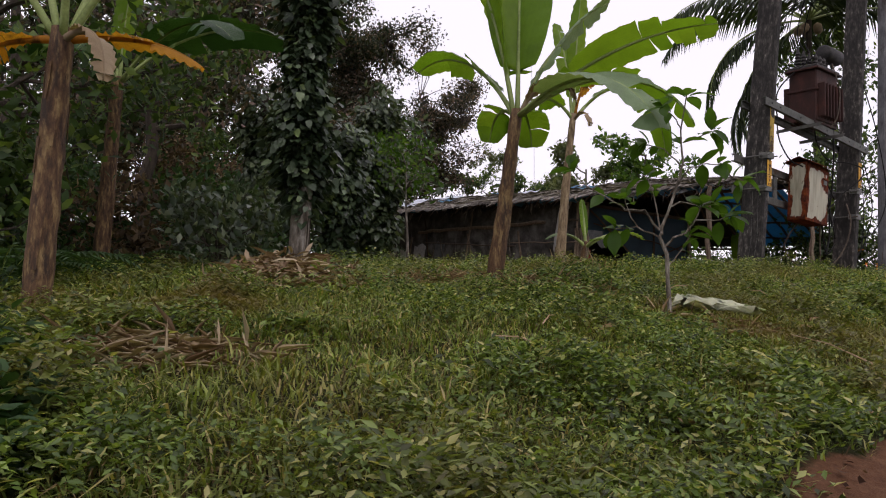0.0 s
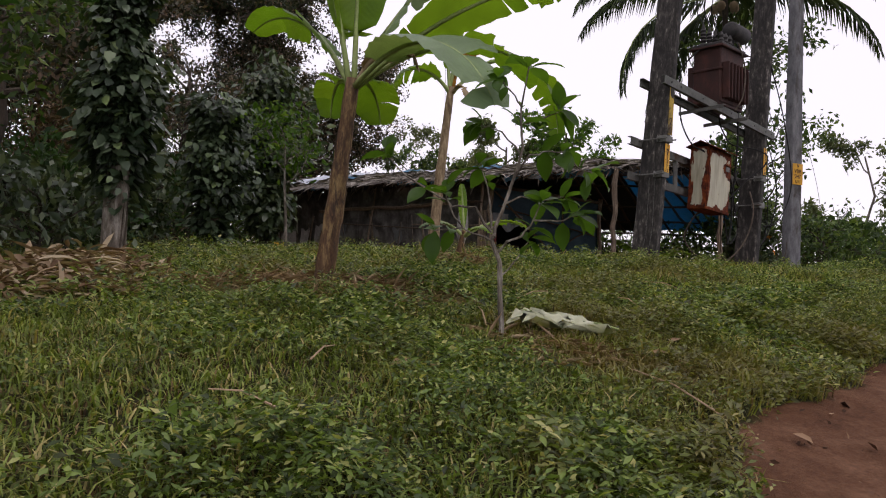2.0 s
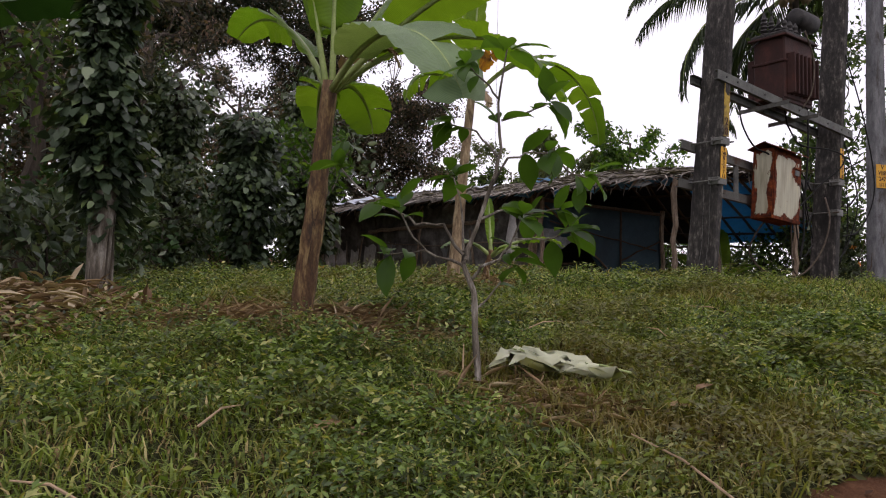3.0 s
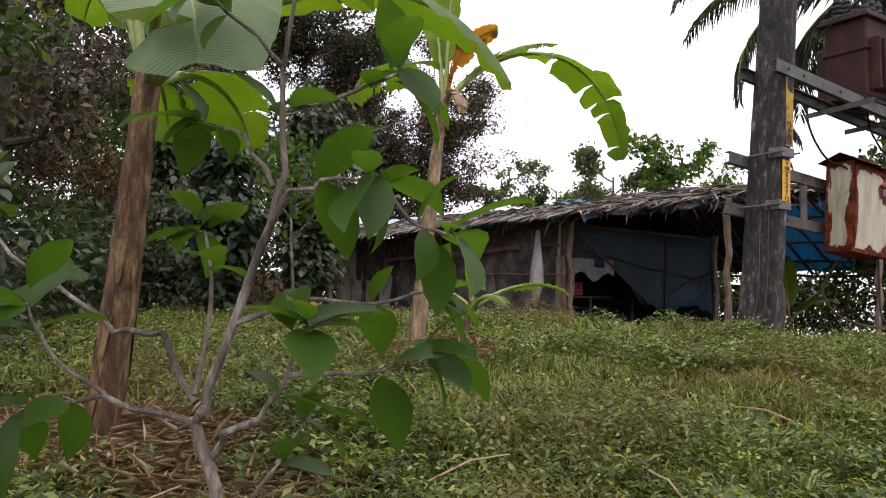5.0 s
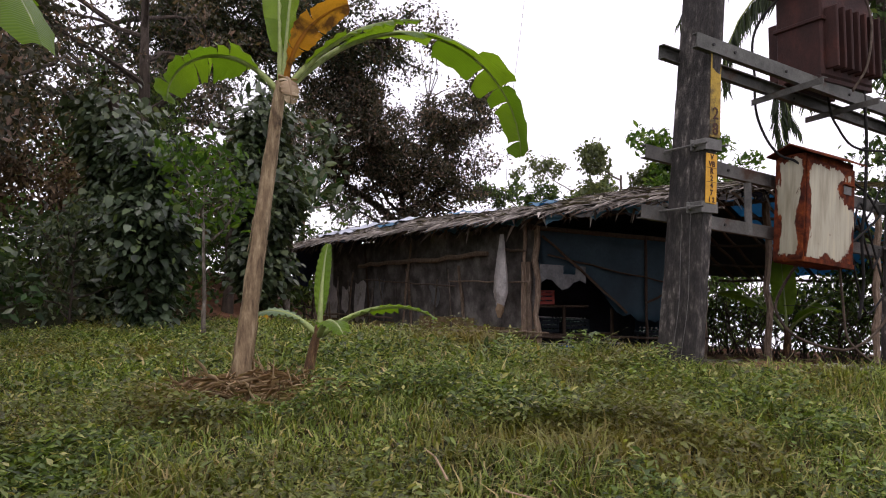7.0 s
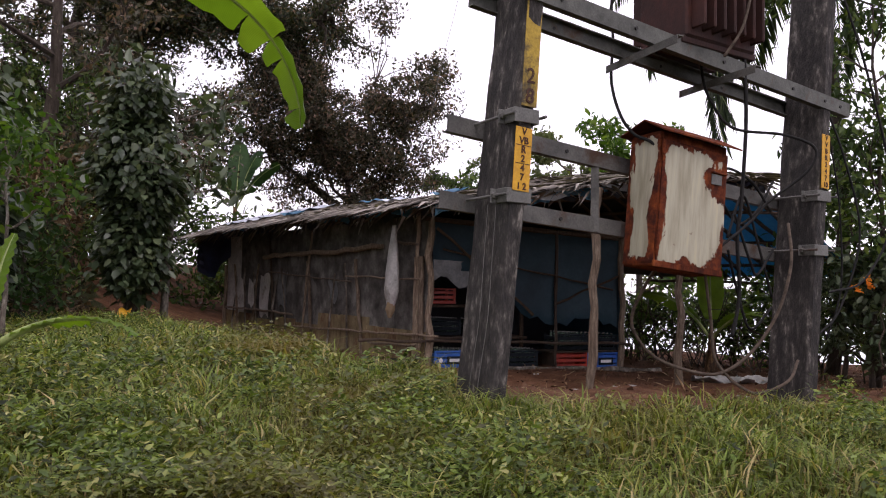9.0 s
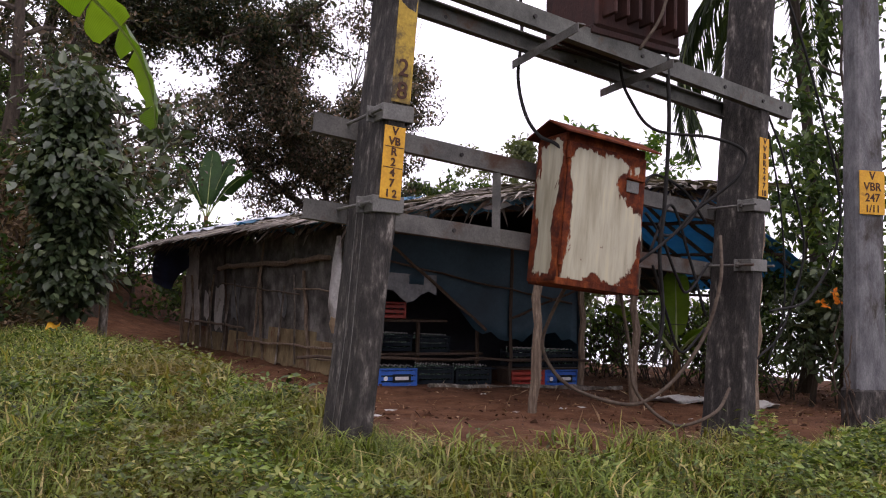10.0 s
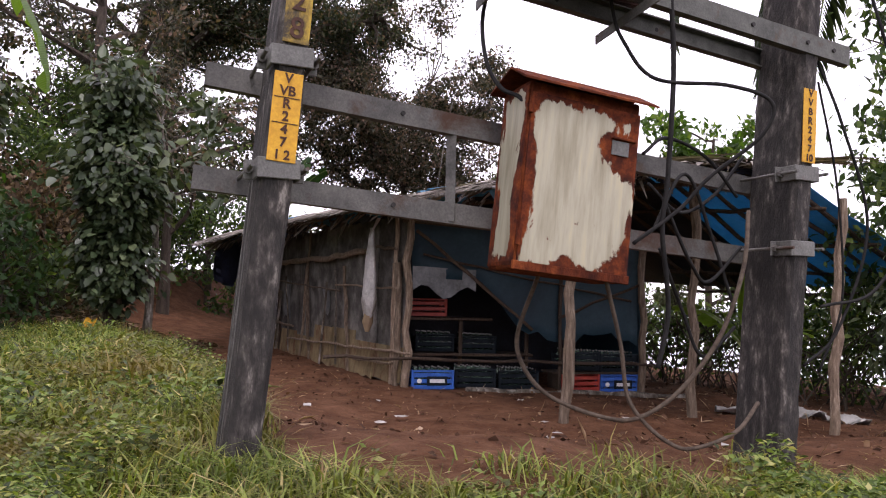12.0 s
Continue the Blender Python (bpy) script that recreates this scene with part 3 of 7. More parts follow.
pole_c = tapered_pole("utility_pole", POLE_C, POLE_C + LEAN_C, 0.36, 0.22, 0.23, 0.17, 20, M["concrete_grey"],
                      "tall plain grey concrete pole with yellow number plate")


part("cast_base", Geo().box((0.385, 0.25, 0.95), Matrix.Translation(POLE_C + Vector((0, 0, 0.05))) @ Matrix.Rotation(radians(20), 4, "Z"), 0.03), pole_c, "rough dirt-blackened lower end", M["concrete_dark"])


def axis_at(foot, lean, z):
    return foot + lean * ((z - foot.z) / lean.z)


def channel(name, a, b, high, deep, root, open_side=1, label="", holes=(), mat=None):
    """A rolled steel channel from a to b with its web upright; holes as dark studs along it."""
    t = 0.009
    prof = [(0, -high / 2), (0, high / 2), (deep, high / 2), (deep, high / 2 - t), (t, high / 2 - t), (t, -high / 2 + t), (deep, -high / 2 + t), (deep, -high / 2)]
    if open_side < 0:
        prof = [(-x, y) for x, y in prof][::-1]
    g = Geo().extrude(prof, a, b)
    ob = part(name, g, root, label, mat or M["beam"])
    a, b = Vector(a), Vector(b)
    d = (b - a).normalized()
    s = d.cross(Vector((0, 0, 1))).normalized()
    for h in holes:
        c = a + (b - a) * h
        hg = Geo().tube([c - s * 0.012, c + s * 0.012], 0.014, 10)
        part("bolt_hole", hg, ob, "", M["black_iron"])
    return ob


stand = thing("transformer_stand", (POLE_A + POLE_B) / 2, "grey steel channel frame bolted between two concrete poles", "steel frame")
nrm = Vector((0.61, -0.79, 0)).normalized()  # towards the path
up_a = axis_at(POLE_A, LEAN_A, 4.37)
up_b = axis_at(POLE_B, LEAN_B, 4.1)
ud = (up_b - up_a).normalized()
channel("front_beam", up_a + nrm * 0.215 - ud * 0.28, up_b + nrm * 0.215 + ud * 0.34, 0.13, 0.06, stand, -1, "grey steel channel with bolt holes", (0.05, 0.12, 0.3, 0.55, 0.78, 0.9, 0.96))
channel("rear_beam", up_a - nrm * 0.215 - ud * 0.3, up_b - nrm * 0.215 + ud * 0.2, 0.13, 0.06, stand, 1, "", (0.2, 0.5, 0.7))
for za, zb, tag in ((3.46, 3.2, "upper_bracket"), (2.92, 2.7, "lower_bracket")):
    pa, pb = axis_at(POLE_A, LEAN_A, za), axis_at(POLE_B, LEAN_B, zb)
    bd = (pb - pa).normalized()
    channel(tag, pa - nrm * 0.225 - bd * 0.36, pb - nrm * 0.225 + bd * 0.12, 0.125, 0.065, stand, -1, "dull grey steel channel", (0.1, 0.28), M["steel_dark"])
for f, z1, z2 in ((0.32, 3.36, 2.8),):
    c1 = axis_at(POLE_A, LEAN_A, 3.0).lerp(axis_at(POLE_B, LEAN_B, 3.0), f) - nrm * 0.25
    part("strut", Geo().extrude([(-0.03, -0.03), (0.03, -0.03), (0.03, -0.022), (-0.022, -0.022), (-0.022, 0.03), (-0.03, 0.03)], (c1.x, c1.y, z2), (c1.x, c1.y, z1), (1, 0, 0)),
         stand, "", M["steel_dark"])
for f in (0.34, 0.6):
    c1 = up_a.lerp(up_b, f) - Vector((0, 0, 0.09))
    part("cross_angle", Geo().extrude([(0, 0), (0.06, 0), (0.06, -0.008), (0.008, -0.008), (0.008, -0.06), (0, -0.06)], c1 + nrm * 0.5 - ud * 0.1, c1 - nrm * 0.35), stand, "", M["steel_dark"])


def strap(pole, foot, lean, z, wide, deep, turn, sub):
    """A flat steel strap round a pole's face with ears, two bolts and nuts."""
    c = axis_at(foot, lean, z)
    m = Matrix.Translation(c) @ Matrix.Rotation(radians(turn), 4, "Z")
    w, h = wide / 2, deep / 2
    g = Geo()
    g.box((wide + 0.05, 0.012, 0.1), m @ Matrix.Translation((0, -h - 0.012, 0)), 0.004)
    for sx in (-1, 1):
        g.box((0.012, 0.13, 0.1), m @ Matrix.Translation((sx * (w + 0.02), -h + 0.05, 0)), 0.004)
        g.box((0.05, 0.012, 0.1), m @ Matrix.Translation((sx * (w + 0.045), -h + 0.11, 0)), 0.004)
    st = part("strap", g, pole, "grey galvanised steel strap", M["steel"])
    for sx in (-1, 1):
        q = m @ Matrix.Translation((sx * (w + 0.05), 0, 0))
        part("bolt", Geo().tube([q @ Vector((0, -h - 0.06, 0)), q @ Vector((0, h + 0.12, 0))], 0.011, 8), st, "", M["steel_dark"])
        part("nut", Geo().tube([q @ Vector((0, -h + 0.075, 0)), q @ Vector((0, -h + 0.1, 0))], 0.024, 6), st, "", M["steel_dark"])


for z in (3.5, 2.95):
    strap(pole_a, POLE_A, LEAN_A, z, 0.16, 0.41, 38, z)
for z in (3.23, 2.73):
    strap(pole_b, POLE_B, LEAN_B, z, 0.165, 0.41, 38, z)


def lettered_plate(name, root, centre, turn, wide, high, lines, mat, label, tilt=0.0, rules=True):
    """A painted metal plate with lettering set 3 mm proud."""
    m = Matrix.Translation(centre) @ Matrix.Rotation(radians(turn), 4, "Z") @ Matrix.Rotation(radians(tilt), 4, "Y")
    pl = part(name, Geo().box((wide, 0.006, high), m, 0.002), root, label, mat)
    n = len(lines)
    for i, word in enumerate(lines):
        z = high / 2 - high * (i + 0.5) / n
        if word:
            cu = bpy.data.curves.new("letters", "FONT")
            cu.body, cu.align_x, cu.align_y, cu.size, cu.extrude, cu.offset = word, "CENTER", "CENTER", min(high / n * 1.05, wide / max(1, len(word)) * 1.35), 0.0015, 0.0018
            tmp = new("letters", cu)
            me = bpy.data.meshes.new_from_object(tmp.evaluated_get(bpy.context.evaluated_depsgraph_get()))
            bpy.data.objects.remove(tmp)
            me.transform(m @ Matrix.Translation((0, -0.006, z)) @ Matrix.Rotation(radians(90), 4, "X"))
            me.materials.clear()
            me.materials.append(M["letter"])
            part("letters", me, pl, "dark painted characters")
        if rules and i in (1, 3) and n > 4:
            part("rule", Geo().box((wide * 0.9, 0.003, 0.004), m @ Matrix.Translation((0, -0.005, z - high / n / 2))), pl, "", M["letter"])
    return pl


def face_point(foot, lean, z, turn, deep, side=0.0):
    return axis_at(foot, lean, z) + Matrix.Rotation(radians(turn), 3, "Z") @ Vector((side, -deep / 2 - 0.012, 0))


lettered_plate("number_plate", pole_a, face_point(POLE_A, LEAN_A, 3.2, 38, 0.41, 0.0), 38, 0.14, 0.44, ["V", "VB", "R", "2", "4", "7", "1 2"], M["yellow"],
               "yellow enamel number plate with dark characters", 3.4)
lettered_plate("upper_plate", pole_a, face_point(POLE_A, LEAN_A, 3.98, 38, 0.385, 0.0), 38, 0.13, 0.84, ["", "", "", "", "2", "8"], M["yellow_worn"],
               "worn stained yellow painted strip", 3.4, False)
lettered_plate("number_plate", pole_b, face_point(POLE_B, LEAN_B, 3.55, 38, 0.405, 0.0), 38, 0.12, 0.5,
               ["V", "V", "B", "R", "2", "4", "7", "10"], M["yellow"], "narrow yellow number plate with dark characters", 3, False)
lettered_plate("number_plate", pole_c, face_point(POLE_C, LEAN_C, 3.52, 20, 0.21, 0.0), 20, 0.29, 0.43, ["V", "VBR", "247", "1/11"], M["yellow"],
               "yellow square number plate with dark characters", 0.4, False)


# ---- rusty fuse box hung on the brackets ----
BX = Vector((6.556, 13.134, 0))
bdir, bin_ = Vector((0.819, 0.574, 0)), Vector((-0.574, 0.819, 0))
BZ0, BZ1, BW, BD = 2.484, 3.549, 0.735, 0.35


def rim_panel(o, u, v, nu, nv, thick, bend=0.0, edge=0.10, rnd=None):
    """A panel with a bevelled face whose 'rim' value is high near its edges, where paint has flaked."""
    g, rims = Geo(), []
    n = u.cross(v).normalized()
    rows = []
    for j in range(nv + 1):
        row = []
        for i in range(nu + 1):
            a, b = i / nu, j / nv
            row.append(o + u * a + v * b + n * (thick - (0.004 if i in (0, nu) or j in (0, nv) else 0)))
            ea, eb = min(a, 1 - a) * u.length, min(b, 1 - b) * v.length
            r = max(0, 1 - min(ea, eb) / edge) * 0.34
            r += bend * max(0, 1 - Vector((a - 0.80, (b - 0.72) * 1.5)).length / 0.3) * 0.5
            r += bend * max(0, 1 - Vector((a - 1.0, (b - 0.15) * 1.2)).length / 0.35) * 0.32
            r += bend * max(0, 1 - Vector((a - 0.85, (b - 0.98) * 1.2)).length / 0.3) * 0.35
            rims.append(r)
        rows.append(row)
    g.sheet(rows, thick)
    g.a = rims + rims
    return g


def rim_part(name, g, root, label):
    ob = part(name, g, root, label, M["box_paint"])
    ob.data.attributes.new("rim", "FLOAT", "POINT").data.foreach_set("value", np.array(g.a, np.float32))
    return ob


fbox = thing("fuse_box", BX + Vector((0, 0, BZ0)), "rusted cream-painted steel fuse box hung between the poles", "fuse box")
c0 = BX + Vector((0, 0, BZ0))
H = Vector((0, 0, BZ1 - BZ0))
body = Geo()
cen = c0 + bdir * BW / 2 + bin_ * BD / 2 + H / 2
bm4 = Matrix.Translation(cen) @ Matrix((bdir, bin_, Vector((0, 0, 1)))).transposed().to_4x4()
body.box((BW - 0.012, BD - 0.012, H.z), bm4, 0.01)
part("body", body, fbox, "dark rusted carcass", M["rust"])
door = rim_part("door", rim_panel(c0 + bdir * 0.02 + Vector((0, 0, 0.03)), bdir * (BW - 0.03), Vector((0, 0, H.z - 0.1)), 44, 52, 0.012, 1.0, 0.1), fbox, "cream door flaked to rust at its edges")
rim_part("side_panel", rim_panel(c0 + bin_ * (BD - 0.01) + Vector((0, 0, 0.02)), -bin_ * (BD - 0.015), Vector((0, 0, H.z - 0.05)), 20, 52, 0.004, 0.0, 0.12), fbox, "cream side streaked with rust")
lid = Geo()
ridge_l, ridge_r = [], []
for k in (-0.07, BW + 0.06):
    for s_, z_ in ((-0.09, -0.02), (0.13, 0.09), (BD + 0.05, 0.0)):
        ridge_l.append(c0 + bdir * k + bin_ * s_ + H + Vector((0, 0, z_)))
lid.sheet([ridge_l[:3], ridge_l[3:]], -0.012)
part("lid", lid, fbox, "bent rusty sheet lid", M["rust"])
hm = Matrix.Translation(c0 + bdir * 0.60 + Vector((0, 0, 0.77))) @ Matrix((bdir, bin_, Vector((0, 0, 1)))).transposed().to_4x4()
part("label_plate", Geo().box((0.115, 0.006, 0.085), hm @ Matrix.Translation((0, -0.02, 0)), 0.002), door, "small pale blank metal label", M["steel"])
part("hood", Geo().box((0.16, 0.03, 0.014), hm @ Matrix.Translation((0.02, -0.024, 0.055)), 0.003), door, "", M["rust"])
for z in (0.13, 0.87):
    part("hinge", Geo().tube([c0 + bdir * 0.012 - bin_ * 0.02 + Vector((0, 0, z)), c0 + bdir * 0.012 - bin_ * 0.02 + Vector((0, 0, z + 0.09))], 0.014, 8), fbox, "", M["rust"])
part("bottom_lip", Geo().box((BW + 0.01, 0.02, 0.05), bm4 @ Matrix.Translation((0, -BD / 2 - 0.003, -H.z / 2 + 0.02)), 0.004), fbox, "", M["rust"])


# it has slipped and hangs askew
fbox.matrix_basis = Matrix.Translation(cen) @ Matrix.Rotation(radians(5.2), 4, bin_) @ Matrix.Translation(-cen) @ fbox.matrix_basis


# ---- transformer on the upper beams ----
TC = up_a.lerp(up_b, 0.55) + Vector((0, 0, 0.07))
tr = thing("transformer", TC, "oily dark red-brown transformer with fins standing on the steel beams", "transformer")
tm = Matrix.Translation(TC) @ Matrix((ud.to_2d().to_3d().normalized(), Vector((0, 0, 1)).cross(ud.to_2d().to_3d().normalized()), Vector((0, 0, 1)))).transposed().to_4x4()
part("tank", Geo().box((0.86, 0.5, 0.95), tm @ Matrix.Translation((0, 0, 0.52)), 0.02), tr, "", M["oil_rust"])
part("base_rail", Geo().box((0.9, 0.06, 0.06), tm @ Matrix.Translation((0, -0.2, 0.03)), 0.006), tr, "", M["oil_rust"])
part("base_rail", Geo().box((0.9, 0.06, 0.06), tm @ Matrix.Translation((0, 0.2, 0.03)), 0.006), tr, "", M["oil_rust"])
part("rim", Geo().box((0.98, 0.62, 0.035), tm @ Matrix.Translation((0, 0, 1.0)), 0.006), tr, "", M["oil_rust"])
part("mid_band", Geo().box((0.9, 0.54, 0.04), tm @ Matrix.Translation((0, 0, 0.62)), 0.006), tr, "", M["oil_rust"])
for i in range(7):
    for sy in (-1, 1):
        part("fin", Geo().box((0.03, 0.14, 0.62), tm @ Matrix.Translation((-0.36 + 0.12 * i, sy * 0.31, 0.42)), 0.01), tr, "", M["oil_rust"])
part("cover", Geo().box((0.9, 0.55, 0.05), tm @ Matrix.Translation((0, 0, 1.05)), 0.01), tr, "", M["black_iron"])
rr = Matrix.Rotation(radians(90), 4, "Y")
part("conservator", Geo().lathe([(0.02, -0.3), (0.13, -0.29), (0.15, -0.26), (0.15, 0.26), (0.13, 0.29), (0.02, 0.3)], 20, tm @ Matrix.Translation((0.42, -0.12, 1.42)) @ rr), tr,
     "dark oil drum on brackets", M["black_iron"], True)
for sx in (0.3, 0.52):
    part("bracket", Geo().tube([tm @ Vector((sx, -0.1, 1.05)), tm @ Vector((sx, -0.12, 1.3))], 0.02, 8), tr, "", M["black_iron"])
for i in range(3):
    q = tm @ Matrix.Translation((-0.3 + 0.22 * i, 0.14, 1.07))
    prof = [(0.03, 0)] + [v for k in range(5) for v in ((0.075 - 0.006 * k, 0.04 + 0.06 * k), (0.035, 0.07 + 0.06 * k))] + [(0.015, 0.4)]
    part("bushing", Geo().lathe(prof, 14, q), tr, "dark ribbed insulator", M["black_iron"])
    q = tm @ Matrix.Translation((-0.33 + 0.16 * i, -0.2, 1.07))
    part("bushing", Geo().lathe([(0.02, 0), (0.05, 0.05), (0.03, 0.09), (0.045, 0.13), (0.012, 0.2)], 12, q), tr, "", M["black_iron"])


# ---- cables ----
def cable(pts, r, label, mat=None, steps=10, name="cable"):
    """A hanging cable as a smooth tube through its turning points."""
    p = [Vector(q) for q in pts]
    p = [p[0] * 2 - p[1]] + p + [p[-1] * 2 - p[-2]]
    out = []
    for i in range(1, len(p) - 2):
        for k in range(steps):
            t = k / steps
            a, b, c, d = p[i - 1], p[i], p[i + 1], p[i + 2]
            out.append(0.5 * ((2 * b) + (c - a) * t + (2 * a - 5 * b + 4 * c - d) * t * t + (3 * b - a - 3 * c + d) * t ** 3))
    out.append(p[-2])
    return single(name, Geo().tube(out, r, 7), label, "cable", mat or M["cable"], smooth=True)


# ---- banana plants ----
def banana_leaf(root, base, az, elev, length, width, droop, mat, rnd, tears=6, petiole=0.2, fold=0.35, name="leaf", label="", pet_r=0.03, twist=0.0):
    """A midrib that bows over, and a blade on both sides torn along its veins."""
    base = Vector(base)
    n = 40
    pts, p = [], base.copy()
    ca, sa = math.cos(radians(az)), math.sin(radians(az))
    bend = rnd.uniform(-12, 12)
    for i in range(n + 1):
        pts.append(p.copy())
        s = i / n
        e = radians(elev - droop * s ** 1.4)
        a = radians(az + bend * s)
        p = p + Vector((math.cos(a) * math.cos(e), math.sin(a) * math.cos(e), math.sin(e))) * (length / n)
    k0 = int(n * petiole)
    stalk = Geo().tube(pts[::2], [pet_r * (1 - 0.85 * i / (n // 2)) for i in range(n // 2 + 1)], 6)
    lf = part(name, stalk, root, label or "green banana leaf with a pale midrib", M["petiole"] if mat not in (M["leaf_dead"], M["leaf_brown"]) else mat, True)
    v, f, bl = [], [], []
    for side in (-1, 1):
        cuts = sorted(rnd.sample(range(k0 + 2, n - 1), tears)) if tears else []
        i, sag = k0, 0.0
        prev_new = True
        for i in range(k0, n + 1):
            s = (i - k0) / (n - k0)
            w = width * 0.5 * min(1.0, (math.sin(math.pi * min(1, s * 0.86 + 0.07)) ** 0.55) * 1.04) * (1 if s < 0.97 else 0.55)
            d = (pts[min(i + 1, n)] - pts[max(i - 1, 0)]).normalized()
            lat = d.cross(Vector((0, 0, 1)))
            lat = lat.normalized() if lat.length > 0.05 else Vector((-sa, ca, 0))
            up = lat.cross(d).normalized()
            tw = radians(twist) * min(1.0, 2.5 * s)
            lat, up = lat * math.cos(tw) + up * math.sin(tw), up * math.cos(tw) - lat * math.sin(tw)
            ends = [sag]
            if i in cuts:
                new_sag = rnd.uniform(-0.1, 0.75)
                ends = [sag, new_sag]
                sag = new_sag
            for e_i, sg in enumerate(ends):
                ang = fold - sg * 0.9
                wv = 0.012 * math.sin(i * 2.1 + side)
                shift = (0 if len(ends) == 1 else (-0.25 if e_i == 0 else 0.25)) * (length / n) * (1 + sg)
                pm = pts[i] + lat * side * (w * 0.5 * math.cos(ang)) + up * (w * 0.5 * math.sin(ang))
                pe = pm + lat * side * (w * 0.5 * math.cos(ang - 0.45)) + up * (w * 0.5 * math.sin(ang - 0.45) + wv) + d * (shift + w * 0.12)
                j = len(v)
                v += [pts[i] + up * 0.004, pm + d * shift * 0.3, pe]
                bl += [(s * 4, 0, 0)] * 3
                if i > k0 and not (len(ends) == 2 and e_i == 1):
                    a, b = j - 3, j
                    f += [(a, a + 1, b + 1), (a, b + 1, b), (a + 1, a + 2, b + 2), (a + 1, b + 2, b + 1)]
    part("blade", raw_mesh("blade", [tuple(q) for q in v], f, mat, bl), lf)
    return lf


def banana_stem(root, base, crown, r0, r1, rnd, name="pseudostem", mat=None):
    """Overlapping leaf sheaths round a leaning stem, with peeling ends."""
    base, crown = Vector(base), Vector(crown)
    n = 16
    g = Geo()
    mid = (base + crown) / 2 + Vector((rnd.uniform(-0.04, 0.04), rnd.uniform(-0.04, 0.04), 0))
    pts = [(base * (1 - t) + mid * t) * (1 - t) + (mid * (1 - t) + crown * t) * t for t in [i / n for i in range(-1, n + 1)]]
    radii = [(r0 + (r1 - r0) * max(0, i) / n) * (1 + 0.05 * math.sin(i * 2.3)) * (1.12 if i <= 0 else 1) for i in range(-1, n + 1)]
    g.tube(pts, radii, 14, True, 0.04, rnd)
    st = part(name, g, root, "brown and straw-coloured sheathed stem", mat or M["banana_stem"], True)
    for k in range(9):
        i = rnd.randrange(3, n)
        a = rnd.uniform(0, 2 * math.pi)
        d = (pts[i + 1] - pts[i]).normalized()
        o = Vector((math.cos(a), math.sin(a), 0))
        t = Vector((-math.sin(a), math.cos(a), 0))
        w, l = radii[i] * rnd.uniform(0.5, 0.9), rnd.uniform(0.15, 0.4)
        rows = [[pts[i] + o * radii[i] * (1.02 + 0.12 * q * q) + t * w * x * (1 - 0.5 * q) + d * (-l * q) for x in (-0.5, 0, 0.5)] for q in (0, 0.35, 0.7, 1)]
        part("dry_sheath", Geo().sheet(rows, 0.003), st, "", mat or M["banana_stem"])
    return st


def banana_plant(base, crown, label, leaves, seed, r0=0.12, r1=0.075, pale=False):
    rnd = random.Random(seed)
    root = thing("banana_plant", base, label, "banana plant")
    banana_stem(root, Vector(base) - Vector((0, 0, 0.06)), crown, r0, r1, rnd, mat=M["banana_stem_pale"] if pale else None)
    for az, elev, length, width, droop, mat, tears, *turned in leaves:
        a = radians(az)
        b = Vector(crown) + Vector((math.cos(a), math.sin(a), 0)) * r1 * 0.5 - Vector((0, 0, 0.08))
        banana_leaf(root, b, az, elev, length, width, droop, M[mat], rnd, tears, twist=turned[0] if turned else rnd.uniform(-18, 18), label={"leaf_dead": "yellow-orange dying leaf", "leaf_brown": "brown dead leaf",
                    "banana_leaf_grey": "pale grey-green banana leaf", "banana_leaf_dark": "green banana leaf darkened as in shade"}.get(mat, "bright green banana leaf"))
    return root


banana_plant(on(0.6, 7.95), (0.83, 7.9, 3.09), "tall banana plant with broad green leaves standing on the bank", [
    (75, 88, 2.4, 0.74, 8, "banana_leaf", 0, 0), (160, 80, 2.3, 0.6, 18, "banana_leaf", 1, -30), (138, 58, 1.95, 0.44, 78, "banana_leaf", 2, -35),
    (-35, 33, 2.2, 0.44, 42, "banana_leaf", 4, 35), (-62, 20, 2.25, 0.64, 84, "banana_leaf_grey", 1, -10), (25, 66, 1.9, 0.36, 36, "banana_leaf_grey", 3, 30),
    (-7, 38, 2.1, 0.46, 105, "banana_leaf", 3, 10), (75, 34, 0.95, 0.5, 120, "banana_leaf", 2, 0), (112, 34, 0.9, 0.4, 112, "banana_leaf", 2, -20), (-30, 66, 0.9, 0.26, 150, "leaf_brown", 4, 20)], 5, 0.095, 0.062)
banana_plant(on(1.81, 11.0), (2.04, 11.2, 3.86), "slender banana plant with few torn leaves beside the hut", [
    (33, 48, 3.05, 0.5, 140, "banana_leaf", 5, 3), (200, 50, 1.15, 0.48, 150, "banana_leaf", 5, -20), (120, 82, 1.7, 0.3, 20, "banana_leaf", 2),
    (60, 86, 2.0, 0.34, 8, "banana_leaf", 1), (8, 52, 1.3, 0.26, 55, "banana_leaf", 5), (22, 84, 0.95, 0.26, 70, "leaf_dead", 2, 50), (-60, 30, 0.5, 0.16, 150, "leaf_brown", 3)], 8, 0.08, 0.046, True)
